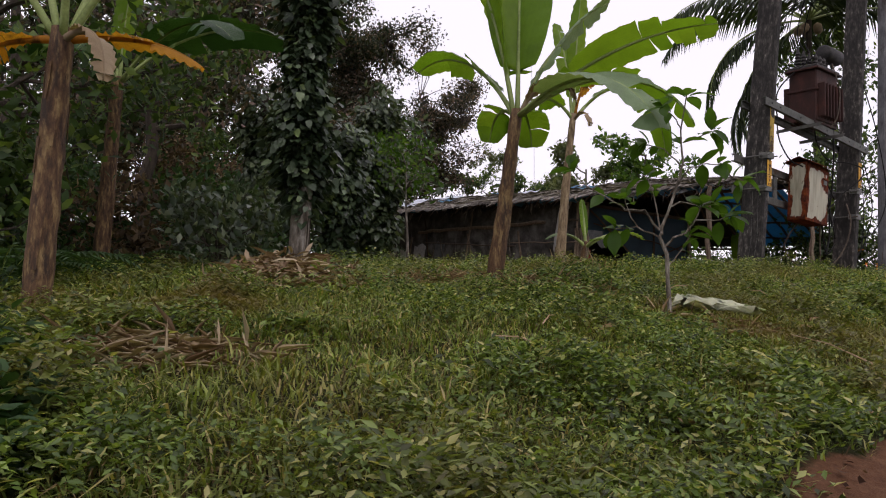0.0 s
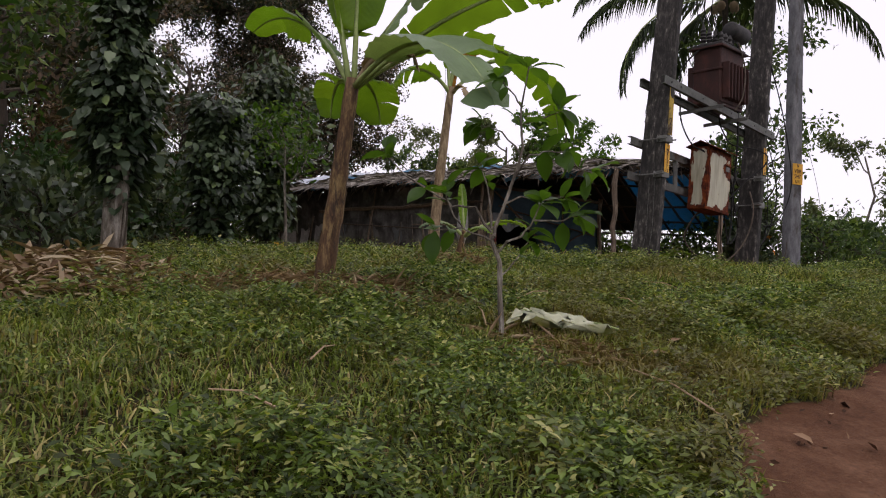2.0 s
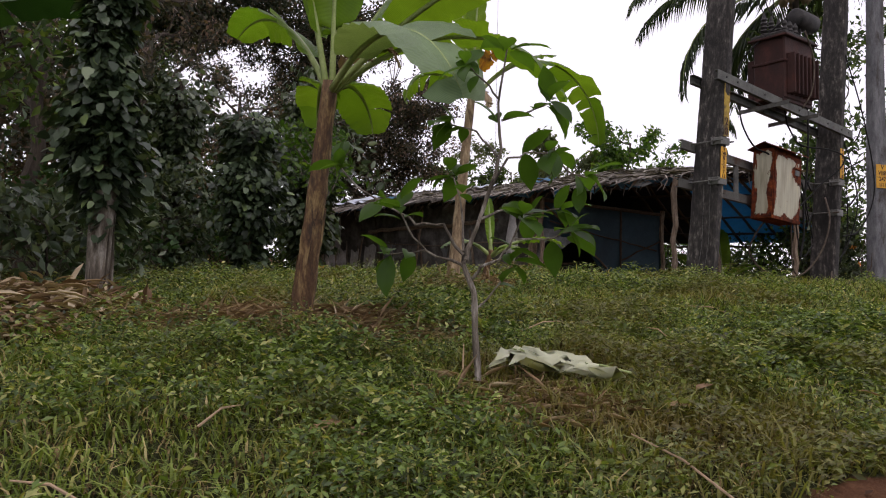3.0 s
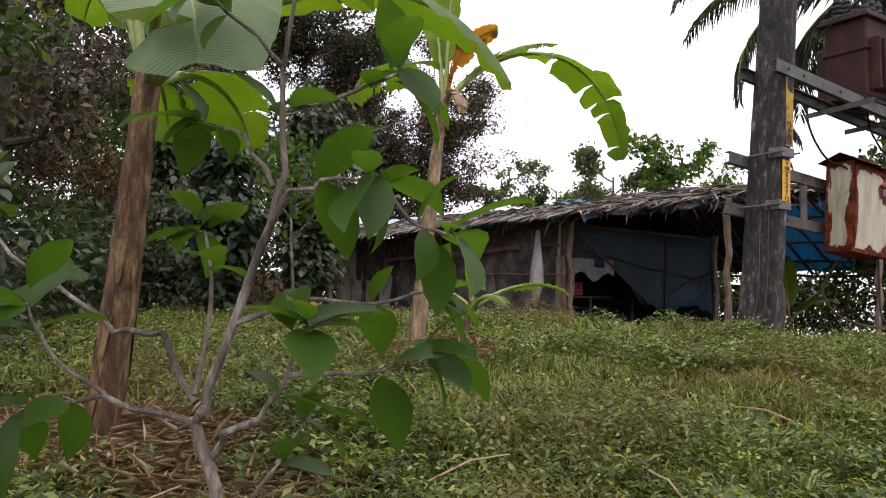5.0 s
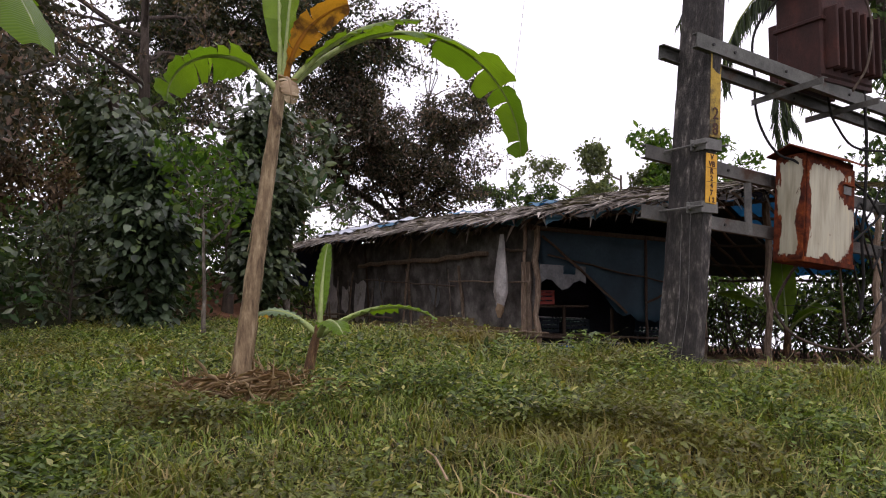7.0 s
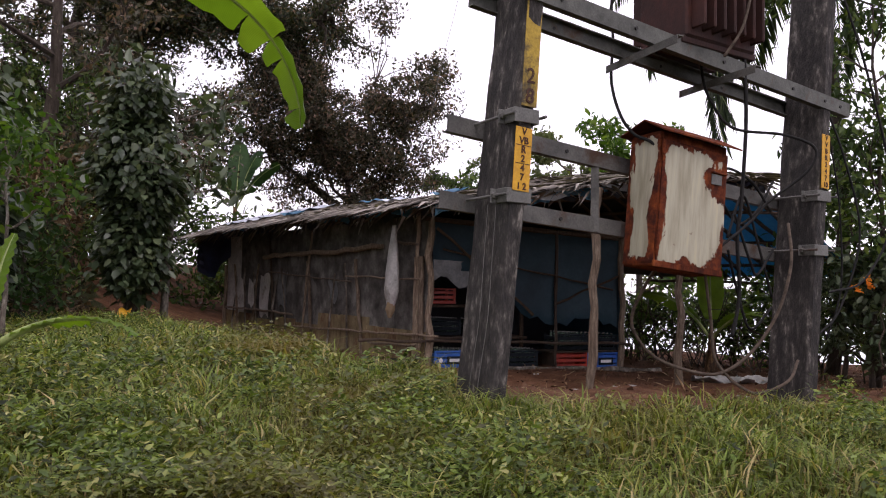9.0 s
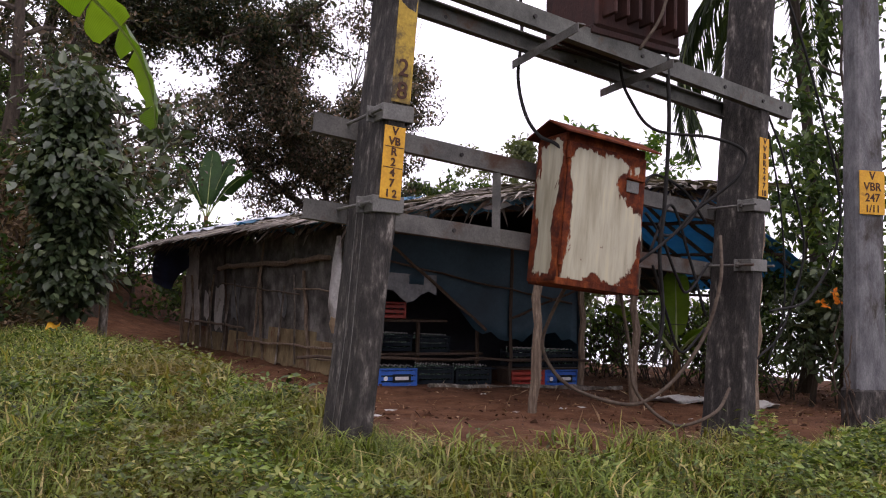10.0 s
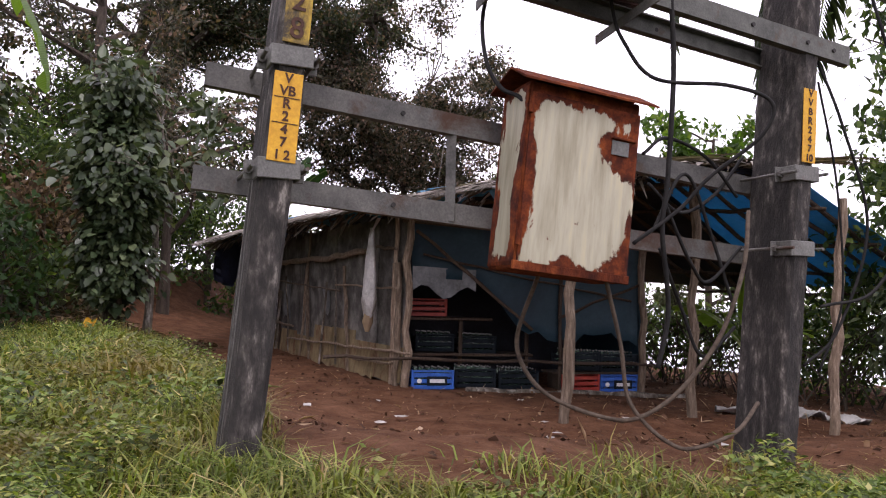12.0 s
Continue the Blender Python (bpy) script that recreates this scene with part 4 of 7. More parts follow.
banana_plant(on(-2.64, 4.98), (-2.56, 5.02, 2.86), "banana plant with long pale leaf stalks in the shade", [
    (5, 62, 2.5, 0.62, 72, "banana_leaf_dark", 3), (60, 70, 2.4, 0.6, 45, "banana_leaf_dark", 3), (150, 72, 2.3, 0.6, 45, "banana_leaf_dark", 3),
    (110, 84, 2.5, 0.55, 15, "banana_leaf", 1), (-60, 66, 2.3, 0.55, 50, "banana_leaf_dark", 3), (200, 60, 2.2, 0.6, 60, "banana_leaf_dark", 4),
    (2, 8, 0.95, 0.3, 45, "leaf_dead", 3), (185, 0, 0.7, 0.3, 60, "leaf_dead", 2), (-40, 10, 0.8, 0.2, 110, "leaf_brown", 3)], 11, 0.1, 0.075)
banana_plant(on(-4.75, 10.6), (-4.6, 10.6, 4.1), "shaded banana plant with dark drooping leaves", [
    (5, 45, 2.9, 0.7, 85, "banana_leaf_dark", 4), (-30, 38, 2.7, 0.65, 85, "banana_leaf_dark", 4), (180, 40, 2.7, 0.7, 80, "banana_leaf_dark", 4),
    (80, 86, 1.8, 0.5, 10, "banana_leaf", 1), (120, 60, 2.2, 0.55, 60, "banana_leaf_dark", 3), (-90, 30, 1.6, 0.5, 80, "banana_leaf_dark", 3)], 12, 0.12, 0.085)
banana_plant(on(2.2, 11.4), on(2.3, 11.45, 0.5), "young banana sucker sprouting at the foot of its parent", [
    (100, 80, 0.8, 0.13, 22, "banana_leaf", 0), (5, 36, 1.0, 0.17, 70, "banana_leaf", 3), (185, 45, 0.7, 0.2, 90, "banana_leaf_grey", 2), (-60, 35, 0.6, 0.2, 80, "banana_leaf", 2)], 21, 0.05, 0.03)
banana_plant(on(8.8, 21.4), on(8.85, 21.4, 0.7), "young banana plant with fresh leaves behind the hut", [
    (80, 75, 1.7, 0.5, 20, "banana_leaf", 1), (150, 55, 1.6, 0.5, 60, "banana_leaf", 2), (10, 55, 1.6, 0.5, 60, "banana_leaf", 2), (-60, 45, 1.3, 0.45, 60, "banana_leaf", 2)], 22, 0.09, 0.06)
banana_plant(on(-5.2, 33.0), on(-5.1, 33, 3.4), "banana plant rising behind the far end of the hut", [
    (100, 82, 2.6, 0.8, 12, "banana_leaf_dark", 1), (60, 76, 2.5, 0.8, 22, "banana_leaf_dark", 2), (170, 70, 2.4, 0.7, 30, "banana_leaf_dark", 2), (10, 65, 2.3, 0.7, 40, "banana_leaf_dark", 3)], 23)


# ---- the hut: pole frame, wall mats, thatch and tarpaulin ----
hut = thing("hut", (CORNER.x, CORNER.y, 1.05), "ramshackle roadside hut of poles, mats, thatch and blue sheet", "hut")
hr = random.Random(31)


def wall_at(s, h, off=0.0):
    p = CORNER + SIDE * s + OUT * off
    return Vector((p.x, p.y, 1.05 + 0.014 * s + h))


def front_at(s, h, off=0.0):
    fo = Vector((0.465, -0.885, 0))
    p = CORNER + FRONT * s + fo * off
    return Vector((p.x, p.y, 1.03 - 0.035 * s + h))


def pole_between(name, a, b, r, root, mat, label=""):
    """A crooked peeled pole."""
    a, b = Vector(a), Vector(b)
    n = max(4, int((b - a).length / 0.3))
    side = (b - a).orthogonal().normalized()
    other = (b - a).normalized().cross(side)
    pts = [a.lerp(b, i / n) + side * hr.uniform(-1, 1) * max(r, 0.03) * 0.55 + other * hr.uniform(-1, 1) * max(r, 0.03) * 0.55 for i in range(n + 1)]
    return part(name, Geo().tube(pts, [r * hr.uniform(0.85, 1.12) for _ in pts], 7), root, label, mat)


def wall_top(s):
    return 2.55 - 0.014 * s


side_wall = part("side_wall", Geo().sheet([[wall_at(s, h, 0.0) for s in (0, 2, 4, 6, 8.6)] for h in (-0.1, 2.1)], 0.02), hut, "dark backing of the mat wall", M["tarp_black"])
edges = [0, 0.95, 1.75, 2.75, 3.6, 4.7, 5.6, 6.7, 7.7, 8.6]
for i in range(9):
    s0, s1 = edges[i] - 0.04, edges[i + 1] + 0.02
    h0, h1 = 0.42 + hr.uniform(-0.05, 0.08), wall_top(s0) - 0.05
    t = 0.016 * (i % 2)
    rows = [[wall_at(s0 + (s1 - s0) * a, h0 + (h1 - h0) * b, 0.03 + t + hr.uniform(-0.005, 0.005)) for a in (0, 0.2, 0.4, 0.6, 0.8, 1)] for b in (0, 0.25, 0.5, 0.75, 1)]
    part("panel", Geo().sheet(rows, 0.012), side_wall, "", M["wall_mat"] if i != 8 else M["plastic_white"])
    hb = (0.62 if i < 4 else 0.5) + hr.uniform(-0.1, 0.12)
    rows = [[wall_at(s0 + (s1 - s0) * a, 0.0 + hb * b + (hr.uniform(-0.04, 0.08) if b == 0 else 0), 0.06 + t + (0.05 * (1 - b))) for a in (0, 0.2, 0.4, 0.6, 0.8, 1)] for b in (0, 0.5, 1)]
    part("skirt_board", Geo().sheet(rows, 0.01), side_wall, "", M["mud_board"])
for s, lean, r in ((0.05, 0.0, 0.05), (0.14, 0.03, 0.035), (0.24, -0.04, 0.03), (1.85, 0.3, 0.032), (3.75, 0.35, 0.032), (4.35, -0.45, 0.026), (5.6, 0.4, 0.028), (6.9, -0.35, 0.026),
                   (7.6, 0.4, 0.03), (8.55, 0.05, 0.05)):
    pole_between("wall_post", wall_at(s, -0.15, 0.12), wall_at(s + lean, wall_top(s) - (0 if hr.random() < 0.45 else 0.75), 0.12), r, side_wall, M["stick"] if hr.random() < 0.7 else M["stick_dark"])
for s0, h0, s1, h1, r in ((-0.5, 0.52, 4.9, 0.36, 0.02), (0.0, 1.42, 2.4, 1.46, 0.015), (2.2, 1.36, 5.9, 1.5, 0.016), (0.1, 2.0, 0.8, 2.05, 0.025), (4.6, 0.62, 8.4, 0.62, 0.025), (0.1, 0.32, 1.6, 0.28, 0.02), (1.2, 1.98, 6.2, 1.85, 0.05)):
    pole_between("wall_rail", wall_at(s0, h0, 0.17), wall_at(s1, h1, 0.17), r, side_wall, M["stick"])

# pale scraps nailed over the mats towards the far end, and peeled sticks
for s, h, w, t in ((5.1, 0.75, 0.42, 0.75), (6.0, 0.5, 0.5, 0.95), (6.8, 0.7, 0.36, 0.6), (7.4, 0.45, 0.5, 0.9), (2.9, 0.95, 0.3, 0.4)):
    rows = [[wall_at(s + w * a + 0.05 * math.sin(b * 5 + s), h + t * b + 0.06 * math.sin(a * 7 + s * 3), 0.085 + hr.uniform(-0.012, 0.015)) for a in (0, 0.25, 0.5, 0.75, 1)] for b in (0, 0.3, 0.6, 1)]
    part("pale_scrap", Geo().sheet(rows, 0.004), side_wall, "ragged whitish plastic scrap", M["plastic_grime"] if s < 6 else M["plastic_white"])
for s, lean, h0, h1, r in ((2.3, 0.18, 0.1, 1.7, 0.018), (3.1, -0.25, 0.0, 1.5, 0.02), (4.9, 0.3, 0.1, 1.6, 0.018), (5.8, -0.3, -0.05, 1.3, 0.022), (6.4, 0.35, 0.0, 1.5, 0.02), (7.1, 0.2, 0.0, 1.6, 0.022), (8.0, -0.3, 0.0, 1.4, 0.02)):
    pole_between("peeled_stick", wall_at(s, h0, 0.16), wall_at(s + lean, h1, 0.16), r, side_wall, M["bark_pale"])

# a long pale cloth bag hung under the eave
bag_rows = []
for k in range(11):
    t = k / 10
    w = 0.04 + 0.18 * t ** 0.8 * (1 if t < 0.82 else max(0.25, 1 - (t - 0.82) * 4.5))
    bag_rows.append([wall_at(0.52 + w * math.cos(a) + 0.05 * t, 2.32 - 1.35 * t, 0.36 + 0.5 * w * math.sin(a) + 0.012 * math.sin(5 * a + k)) for a in np.linspace(0, 2 * math.pi, 15)])
bag = thing("cloth_bag", wall_at(0.52, 1.0, 0.36), "long grimy white cloth bag hanging from the eave", "bag")
part("sack", Geo().sheet(bag_rows), bag, "", M["plastic_white"], True)
part("knot", Geo().tube([wall_at(0.55, 1.02, 0.36), wall_at(0.59, 0.9, 0.36), wall_at(0.6, 0.76, 0.36)], [0.07, 0.085, 0.03], 9), bag, "dark stained tail", M["leaf_brown"])

# shop front
front_frame = part("front_frame", Geo().tube([front_at(-0.1, 2.45, 0.05), front_at(1.8, 2.42, 0.05), front_at(3.8, 2.4, 0.05)], 0.045, 8), hut, "pole frame of the shop opening", M["stick_dark"])
for s, r in ((0.0, 0.06), (3.7, 0.06)):
    pole_between("corner_post", front_at(s, -0.15, 0.06), front_at(s, 2.5, 0.06), r, front_frame, M["stick"])
pole_between("mid_post", front_at(2.35, -0.1, 0.07), front_at(2.35, 2.45, 0.07), 0.03, front_frame, M["stick_dark"])
pole_between("front_rail", front_at(-1.2, 0.42, 0.14), front_at(3.85, 0.5, 0.14), 0.025, front_frame, M["stick_dark"])
pole_between("diagonal_brace", front_at(0.1, 2.3, 0.1), front_at(1.9, 0.95, 0.1), 0.025, front_frame, M["stick_dark"])
pole_between("diagonal_brace", front_at(2.3, 1.15, 0.1), front_at(3.7, 1.75, 0.1), 0.022, front_frame, M["stick_dark"])
pole_between("diagonal_brace", front_at(0.2, 1.95, 0.1), front_at(3.5, 1.45, 0.1), 0.018, front_frame, M["stick_dark"])
sheet_rows = []
for j in range(7):
    b = j / 6
    row = []
    for i in range(25):
        a = i / 24
        low = 1.62 if a < 0.3 else (1.62 - 0.72 * (a - 0.3) / 0.17 if a < 0.47 else 0.86 + 0.05 * math.sin(a * 60) + 0.08 * math.sin(a * 17))
        row.append(front_at(0.05 + 3.6 * a, 2.42 + (low - 2.42) * b, 0.03 + 0.02 * math.sin(a * 21 + b * 3) + 0.015 * math.sin(b * 9)))
    sheet_rows.append(row)
part("hanging_sheet", Geo().sheet(sheet_rows, 0.004), hut, "faded blue-grey plastic sheet half closing the shop", M["tarp_grey"], True)
flap = [[front_at(0.06 + 0.95 * a, 1.78 + (1.42 + 0.1 * math.sin(a * 9) - 1.78) * b, 0.055 + 0.03 * math.sin(a * 8)) for a in np.linspace(0, 1, 9)] for b in (0, 0.5, 1)]
part("torn_flap", Geo().sheet(flap, 0.004), hut, "grubby torn plastic flap", M["plastic_grime"])
# back wall in black: the unlit depth of the shop is put into its colour
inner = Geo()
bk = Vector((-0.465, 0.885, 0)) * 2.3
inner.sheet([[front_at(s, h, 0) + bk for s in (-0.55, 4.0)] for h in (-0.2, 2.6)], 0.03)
part("back_wall", inner, hut, "inner back wall coloured black for the darkness of the shop", M["tarp_black"])
part("inner_wall", Geo().sheet([[front_at(3.72, h, 0) + bk * t for t in (0, 1)] for h in (-0.2, 2.5)], 0.02), hut, "", M["tarp_grey"])
b1, b2 = wall_at(8.6, 0), wall_at(8.6, 0) + Vector((2.4, 2.4, 0))
part("end_wall", Geo().sheet([[b1 + Vector((0, 0, h)), b2 + Vector((0, 0, h))] for h in (-0.2, 2.0)], 0.02), hut, "", M["wall_mat"])
part("rear_wall", Geo().sheet([[b2 + Vector((0, 0, h)), front_at(3.9, h, 0) + bk] for h in (-0.3, 2.2)], 0.02), hut, "", M["wall_mat"])
END_A, END_B = Vector((-2.55, 24.85, 3.5)), Vector((-1.3, 26.9, 4.18))
blue_end = [[END_A.lerp(END_B, a) - Vector((0.07 * math.sin(a * 23 + 2 * b), 0.07 * math.sin(a * 17 + 3 * b), b * (0.85 + 0.25 * math.sin(a * 11)))) for a in np.linspace(0, 1, 15)] for b in np.linspace(0, 1, 6)]
part("end_sheet", Geo().sheet(blue_end, 0.004), hut, "dark blue sheet hung over the far gable", M["tarp_navy"], True)

# roof: eave, ridge and the low back edge
EAVE = [Vector(p) for p in ((-2.6, 24.9, 3.57), (-0.4, 22.65, 3.6), (2.0, 20.55, 3.62), (4.0, 18.75, 3.64))]
RIDGE = [Vector(p) for p in ((-1.3, 27.0, 4.28), (1.0, 24.9, 4.26), (3.6, 22.6, 4.2), (5.9, 20.5, 4.28))]
FEDGE = [Vector(p) for p in ((4.0, 18.7, 3.64), (5.6, 18.0, 3.72), (7.2, 17.8, 3.88), (8.8, 18.0, 3.9))]
FRIDGE = [Vector(p) for p in ((5.9, 20.5, 4.28), (6.9, 20.0, 4.28), (7.9, 19.7, 4.25), (8.9, 19.5, 4.18))]
BACK = [Vector(p) for p in ((1.0, 29.0, 2.9), (3.4, 27.0, 2.9), (6.2, 24.8, 2.8), (8.0, 23.4, 2.72))]
FBACK = [Vector(p) for p in ((8.0, 23.4, 2.72), (9.2, 22.8, 2.7), (10.4, 22.2, 2.68), (11.6, 21.4, 2.66))]


def across(a, b, u, v):
    """A point on the ruled roof face between two edges."""
    def along(e, u):
        x = u * (len(e) - 1)
        i = min(int(x), len(e) - 2)
        return e[i].lerp(e[i + 1], x - i)
    return along(a, u).lerp(along(b, u), v)


def roof_face(name, a, b, nu, nv, mat, label, lift=0.0, ripple=0.02, root=None):
    rows = [[across(a, b, i / nu, j / nv) + Vector((0, 0, lift + hr.uniform(-ripple, ripple))) for i in range(nu + 1)] for j in range(nv + 1)]
    return part(name, Geo().sheet(rows, 0.012), root or hut, label, mat)


roof_main = roof_face("roof_slope", EAVE, RIDGE, 24, 6, M["tarp_black"], "dark sheet under the thatch")
roof_front = roof_face("roof_slope", FEDGE, FRIDGE, 18, 5, M["tarp_black"], "dark sheet under the thatch")
roof_face("rear_slope", RIDGE, BACK, 18, 6, M["tarp_black"], "dark sheet on the rear slope")
tarp = roof_face("verandah_tarp", FRIDGE, FBACK, 18, 8, M["tarp_blue"], "bright blue tarpaulin over dark rafters", ripple=0.03)
# blue sheet showing in a torn strip below the thatch
for edge, u0, u1, deep, seed_ in ((FEDGE, 0.02, 0.55, 0.16, 1), (FEDGE, 0.6, 0.98, 0.12, 2), (EAVE, 0.62, 0.99, 0.13, 3), (EAVE, 0.05, 0.3, 0.14, 4)):
    rows = []
    for b in range(4):
        row = []
        for i in range(25):
            u = (u0 + (u1 - u0) * i / 24) * 3
            j_ = min(int(u), 2)
            p = edge[j_].lerp(edge[j_ + 1], u - j_)
            drop = deep * (0.6 + 0.4 * math.sin(i * 0.9 + seed_) + 0.25 * math.sin(i * 2.3 + seed_ * 2))
            row.append(p + Vector((0.03 * math.sin(i * 1.3), -0.03 + 0.03 * math.sin(i * 0.8 + b), -0.02 - drop * b / 3)))
        rows.append(row)
    part("blue_strip", Geo().sheet(rows, 0.004), roof_front if edge is FEDGE else roof_main, "torn strip of blue sheet under the thatch", M["tarp_blue"] if seed_ % 2 else M["tarp_navy"], True)
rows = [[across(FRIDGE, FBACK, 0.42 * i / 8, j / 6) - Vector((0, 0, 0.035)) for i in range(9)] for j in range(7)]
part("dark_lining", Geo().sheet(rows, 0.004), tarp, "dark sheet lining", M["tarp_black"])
for k in range(9):
    u = 0.05 + k * 0.115
    a, b = across(FRIDGE, FBACK, u, 0), across(FRIDGE, FBACK, u + hr.uniform(-0.05, 0.05), 1)
    pole_between("rafter", a - Vector((0, 0, 0.07)), b - Vector((0, 0, 0.07)), 0.035, tarp, M["stick_dark"])
for v in (0.25, 0.55, 0.8, 1.0):
    pole_between("batten", across(FRIDGE, FBACK, 0, v) - Vector((0, 0, 0.13)), across(FRIDGE, FBACK, 1, v) - Vector((0, 0, 0.13)), 0.03, tarp, M["stick_dark"])
for k in range(7):
    u = k / 6
    pole_between("rafter", across(FEDGE, FRIDGE, u, 0.02) - Vector((0, 0, 0.06)), across(FEDGE, FRIDGE, u, 1) - Vector((0, 0, 0.06)), 0.03, roof_front, M["stick_dark"])
pole_between("eave_pole", FEDGE[0] - Vector((0, 0, 0.08)), FEDGE[3] - Vector((0, -0.1, 0.08)), 0.04, roof_front, M["stick_dark"])
# valance of sheet ends hanging under the eaves
for a, b, mat, drop in ((EAVE, RIDGE, M["tarp_black"], 0.22), (FEDGE, FRIDGE, M["tarp_black"], 0.2)):
    rows = [[across(a, b, i / 40, 0.02) - Vector((0, 0, d * drop * (0.6 + 0.5 * math.sin(i * 1.7) * math.sin(i * 0.6)))) for i in range(41)] for d in (0, 0.5, 1)]
    part("valance", Geo().sheet(rows, 0.004), hut, "ragged dark sheet edge under the thatch", mat)


def thatch_on(a, b, count, seed, root, along_eave=0.5):
    """Loose palm-leaf strips lying down the slope and along it, ragged at the eave."""
    r = np.random.RandomState(seed)
    verts, tris = [], []
    for k in range(count):
        u, v = r.rand(), r.rand() ** 1.3
        p = np.array(across(a, b, u, v))
        du = np.array(across(a, b, min(1, u + 0.02), v)) - np.array(across(a, b, max(0, u - 0.02), v))
        dv = np.array(across(a, b, u, min(1, v + 0.05))) - np.array(across(a, b, u, max(0, v - 0.05)))
        du, dv = du / np.linalg.norm(du), dv / np.linalg.norm(dv)
        ang = r.normal(0, 0.35) + (0.25 if r.rand() < along_eave else 1.2)
        d = du * math.cos(ang) * r.choice([-1, 1]) - dv * abs(math.sin(ang))
        s = np.cross(d, (0, 0, 1))
        s /= np.linalg.norm(s)
        l, w = r.uniform(0.4, 1.25), r.uniform(0.014, 0.05)
        z = np.array((0, 0, 1.0))
        base = p + z * r.uniform(0.01, 0.07)
        tip = base + d * l
        over = r.uniform(-0.05, 0.02)
        i = len(verts)
        verts += [base - s * w, base + s * w, base + d * l * 0.55 + s * w * 0.9 + z * 0.03, base + d * l * 0.55 - s * w * 0.9 + z * 0.02, tip + z * over]
        tris += [(i, i + 1, i + 2), (i, i + 2, i + 3), (i + 3, i + 2, i + 4)]
    ob = part("thatch", raw_mesh("thatch", verts, tris, M["thatch"]), root, "grey-brown dry palm thatch")
    ob["kind"] = "stuff"


thatch_on(EAVE, RIDGE, 3400, 41, roof_main)
thatch_on(FEDGE, FRIDGE, 1300, 42, roof_front)


def eave_fringe(edge, inner, out, count, seed, root):
    """Ragged ends of thatch poking out and drooping past the eave."""
    r = np.random.RandomState(seed)
    at, dirs = [], []
    for k in range(count):
        u = r.rand()
        p = across(edge, inner, u, r.uniform(0, 0.16))
        at.append(np.array(p) + np.array((0, 0, r.uniform(-0.02, 0.07))))
        t = np.array(across(edge, inner, min(1, u + 0.02), 0)) - np.array(across(edge, inner, max(0, u - 0.02), 0))
        t /= np.linalg.norm(t)
        dirs.append(np.array(out) * r.uniform(0.3, 1.0) + t * r.normal(0, 0.9) + np.array((0, 0, -r.uniform(0.1, 0.75))))
    ln = r.uniform(0.18, 0.6, count)
    ob = part("thatch_fringe", leaf_mesh("thatch_fringe", at, dirs, ln, r.uniform(0.02, 0.055, count), "plain", M["thatch"], r, 0.7), root, "ragged drooping thatch ends")
    ob["kind"] = "stuff"

for u, v, w, l, mat in ((0.16, 0.55, 0.9, 0.8, "silver_sheet"), (0.3, 0.75, 0.8, 0.5, "silver_sheet"), (0.36, 0.35, 0.4, 0.3, "tarp_blue"), (0.08, 0.3, 0.6, 0.4, "silver_sheet"), (0.22, 0.2, 0.5, 0.25, "silver_sheet"), (0.5, 0.85, 0.6, 0.25, "tarp_blue"), (0.62, 0.7, 0.5, 0.3, "silver_sheet"), (0.78, 0.8, 0.6, 0.25, "tarp_blue"), (0.88, 0.45, 0.45, 0.3, "tarp_blue")):
    rows = [[across(EAVE, RIDGE, u + w / 9 * (a - 0.5), min(1, v + l * 0.6 * (b - 0.5))) + Vector((0, 0, 0.13 + 0.03 * math.sin(a * 9 + b * 5))) for a in np.linspace(0, 1, 8)] for b in np.linspace(0, 1, 5)]
    part("patch_sheet", Geo().sheet(rows, 0.004), roof_main, "", M[mat])
for u0, u1, mat, d in ((0.62, 0.85, "tarp_blue", 0.12), (0.3, 0.4, "silver_sheet", 0.1), (0.05, 0.3, "tarp_blue", 0.1)):
    rows = [[across(EAVE, RIDGE, u0 + (u1 - u0) * a, 0.0) + Vector((0, 0, 0.01 - d * b * (0.7 + 0.4 * math.sin(a * 14)))) + OUT * 0.02 * (1 + b) for a in np.linspace(0, 1, 12)] for b in (0, 0.5, 1)]
    part("eave_sheet", Geo().sheet(rows, 0.004), roof_main, "", M[mat])
rows = [[across(FEDGE, FRIDGE, 0.1 + 0.55 * a, 0.0) + Vector((0.02, -0.03, 0.03 - 0.16 * b * (0.6 + 0.5 * math.sin(a * 15)))) for a in np.linspace(0, 1, 16)] for b in (0, 0.5, 1)]
part("eave_sheet", Geo().sheet(rows, 0.004), roof_front, "pale silvery sheet edge", M["silver_sheet"])
for s in np.linspace(0.2, 8.4, 9):
    pole_between("rafter", wall_at(s, wall_top(s) + 0.02, 0.6), wall_at(s, wall_top(s) + 0.35, -1.0), 0.03, roof_main, M["stick_dark"])

# verandah posts
for (x, y, zt, lean), r in zip(((6.36, 17.5, 3.75, 0.12), (7.8, 18.9, 3.95, 0.05), (9.3, 18.4, 3.6, 0.1)), (0.06, 0.06, 0.055)):
    post = thing("verandah_post", on(x, y), "crooked peeled wooden post holding up the verandah roof", "post", "verandah posts")
    pole_between("trunk", on(x, y, -0.2), (x + lean, y + 0.1, zt), r, post, M["stick"])


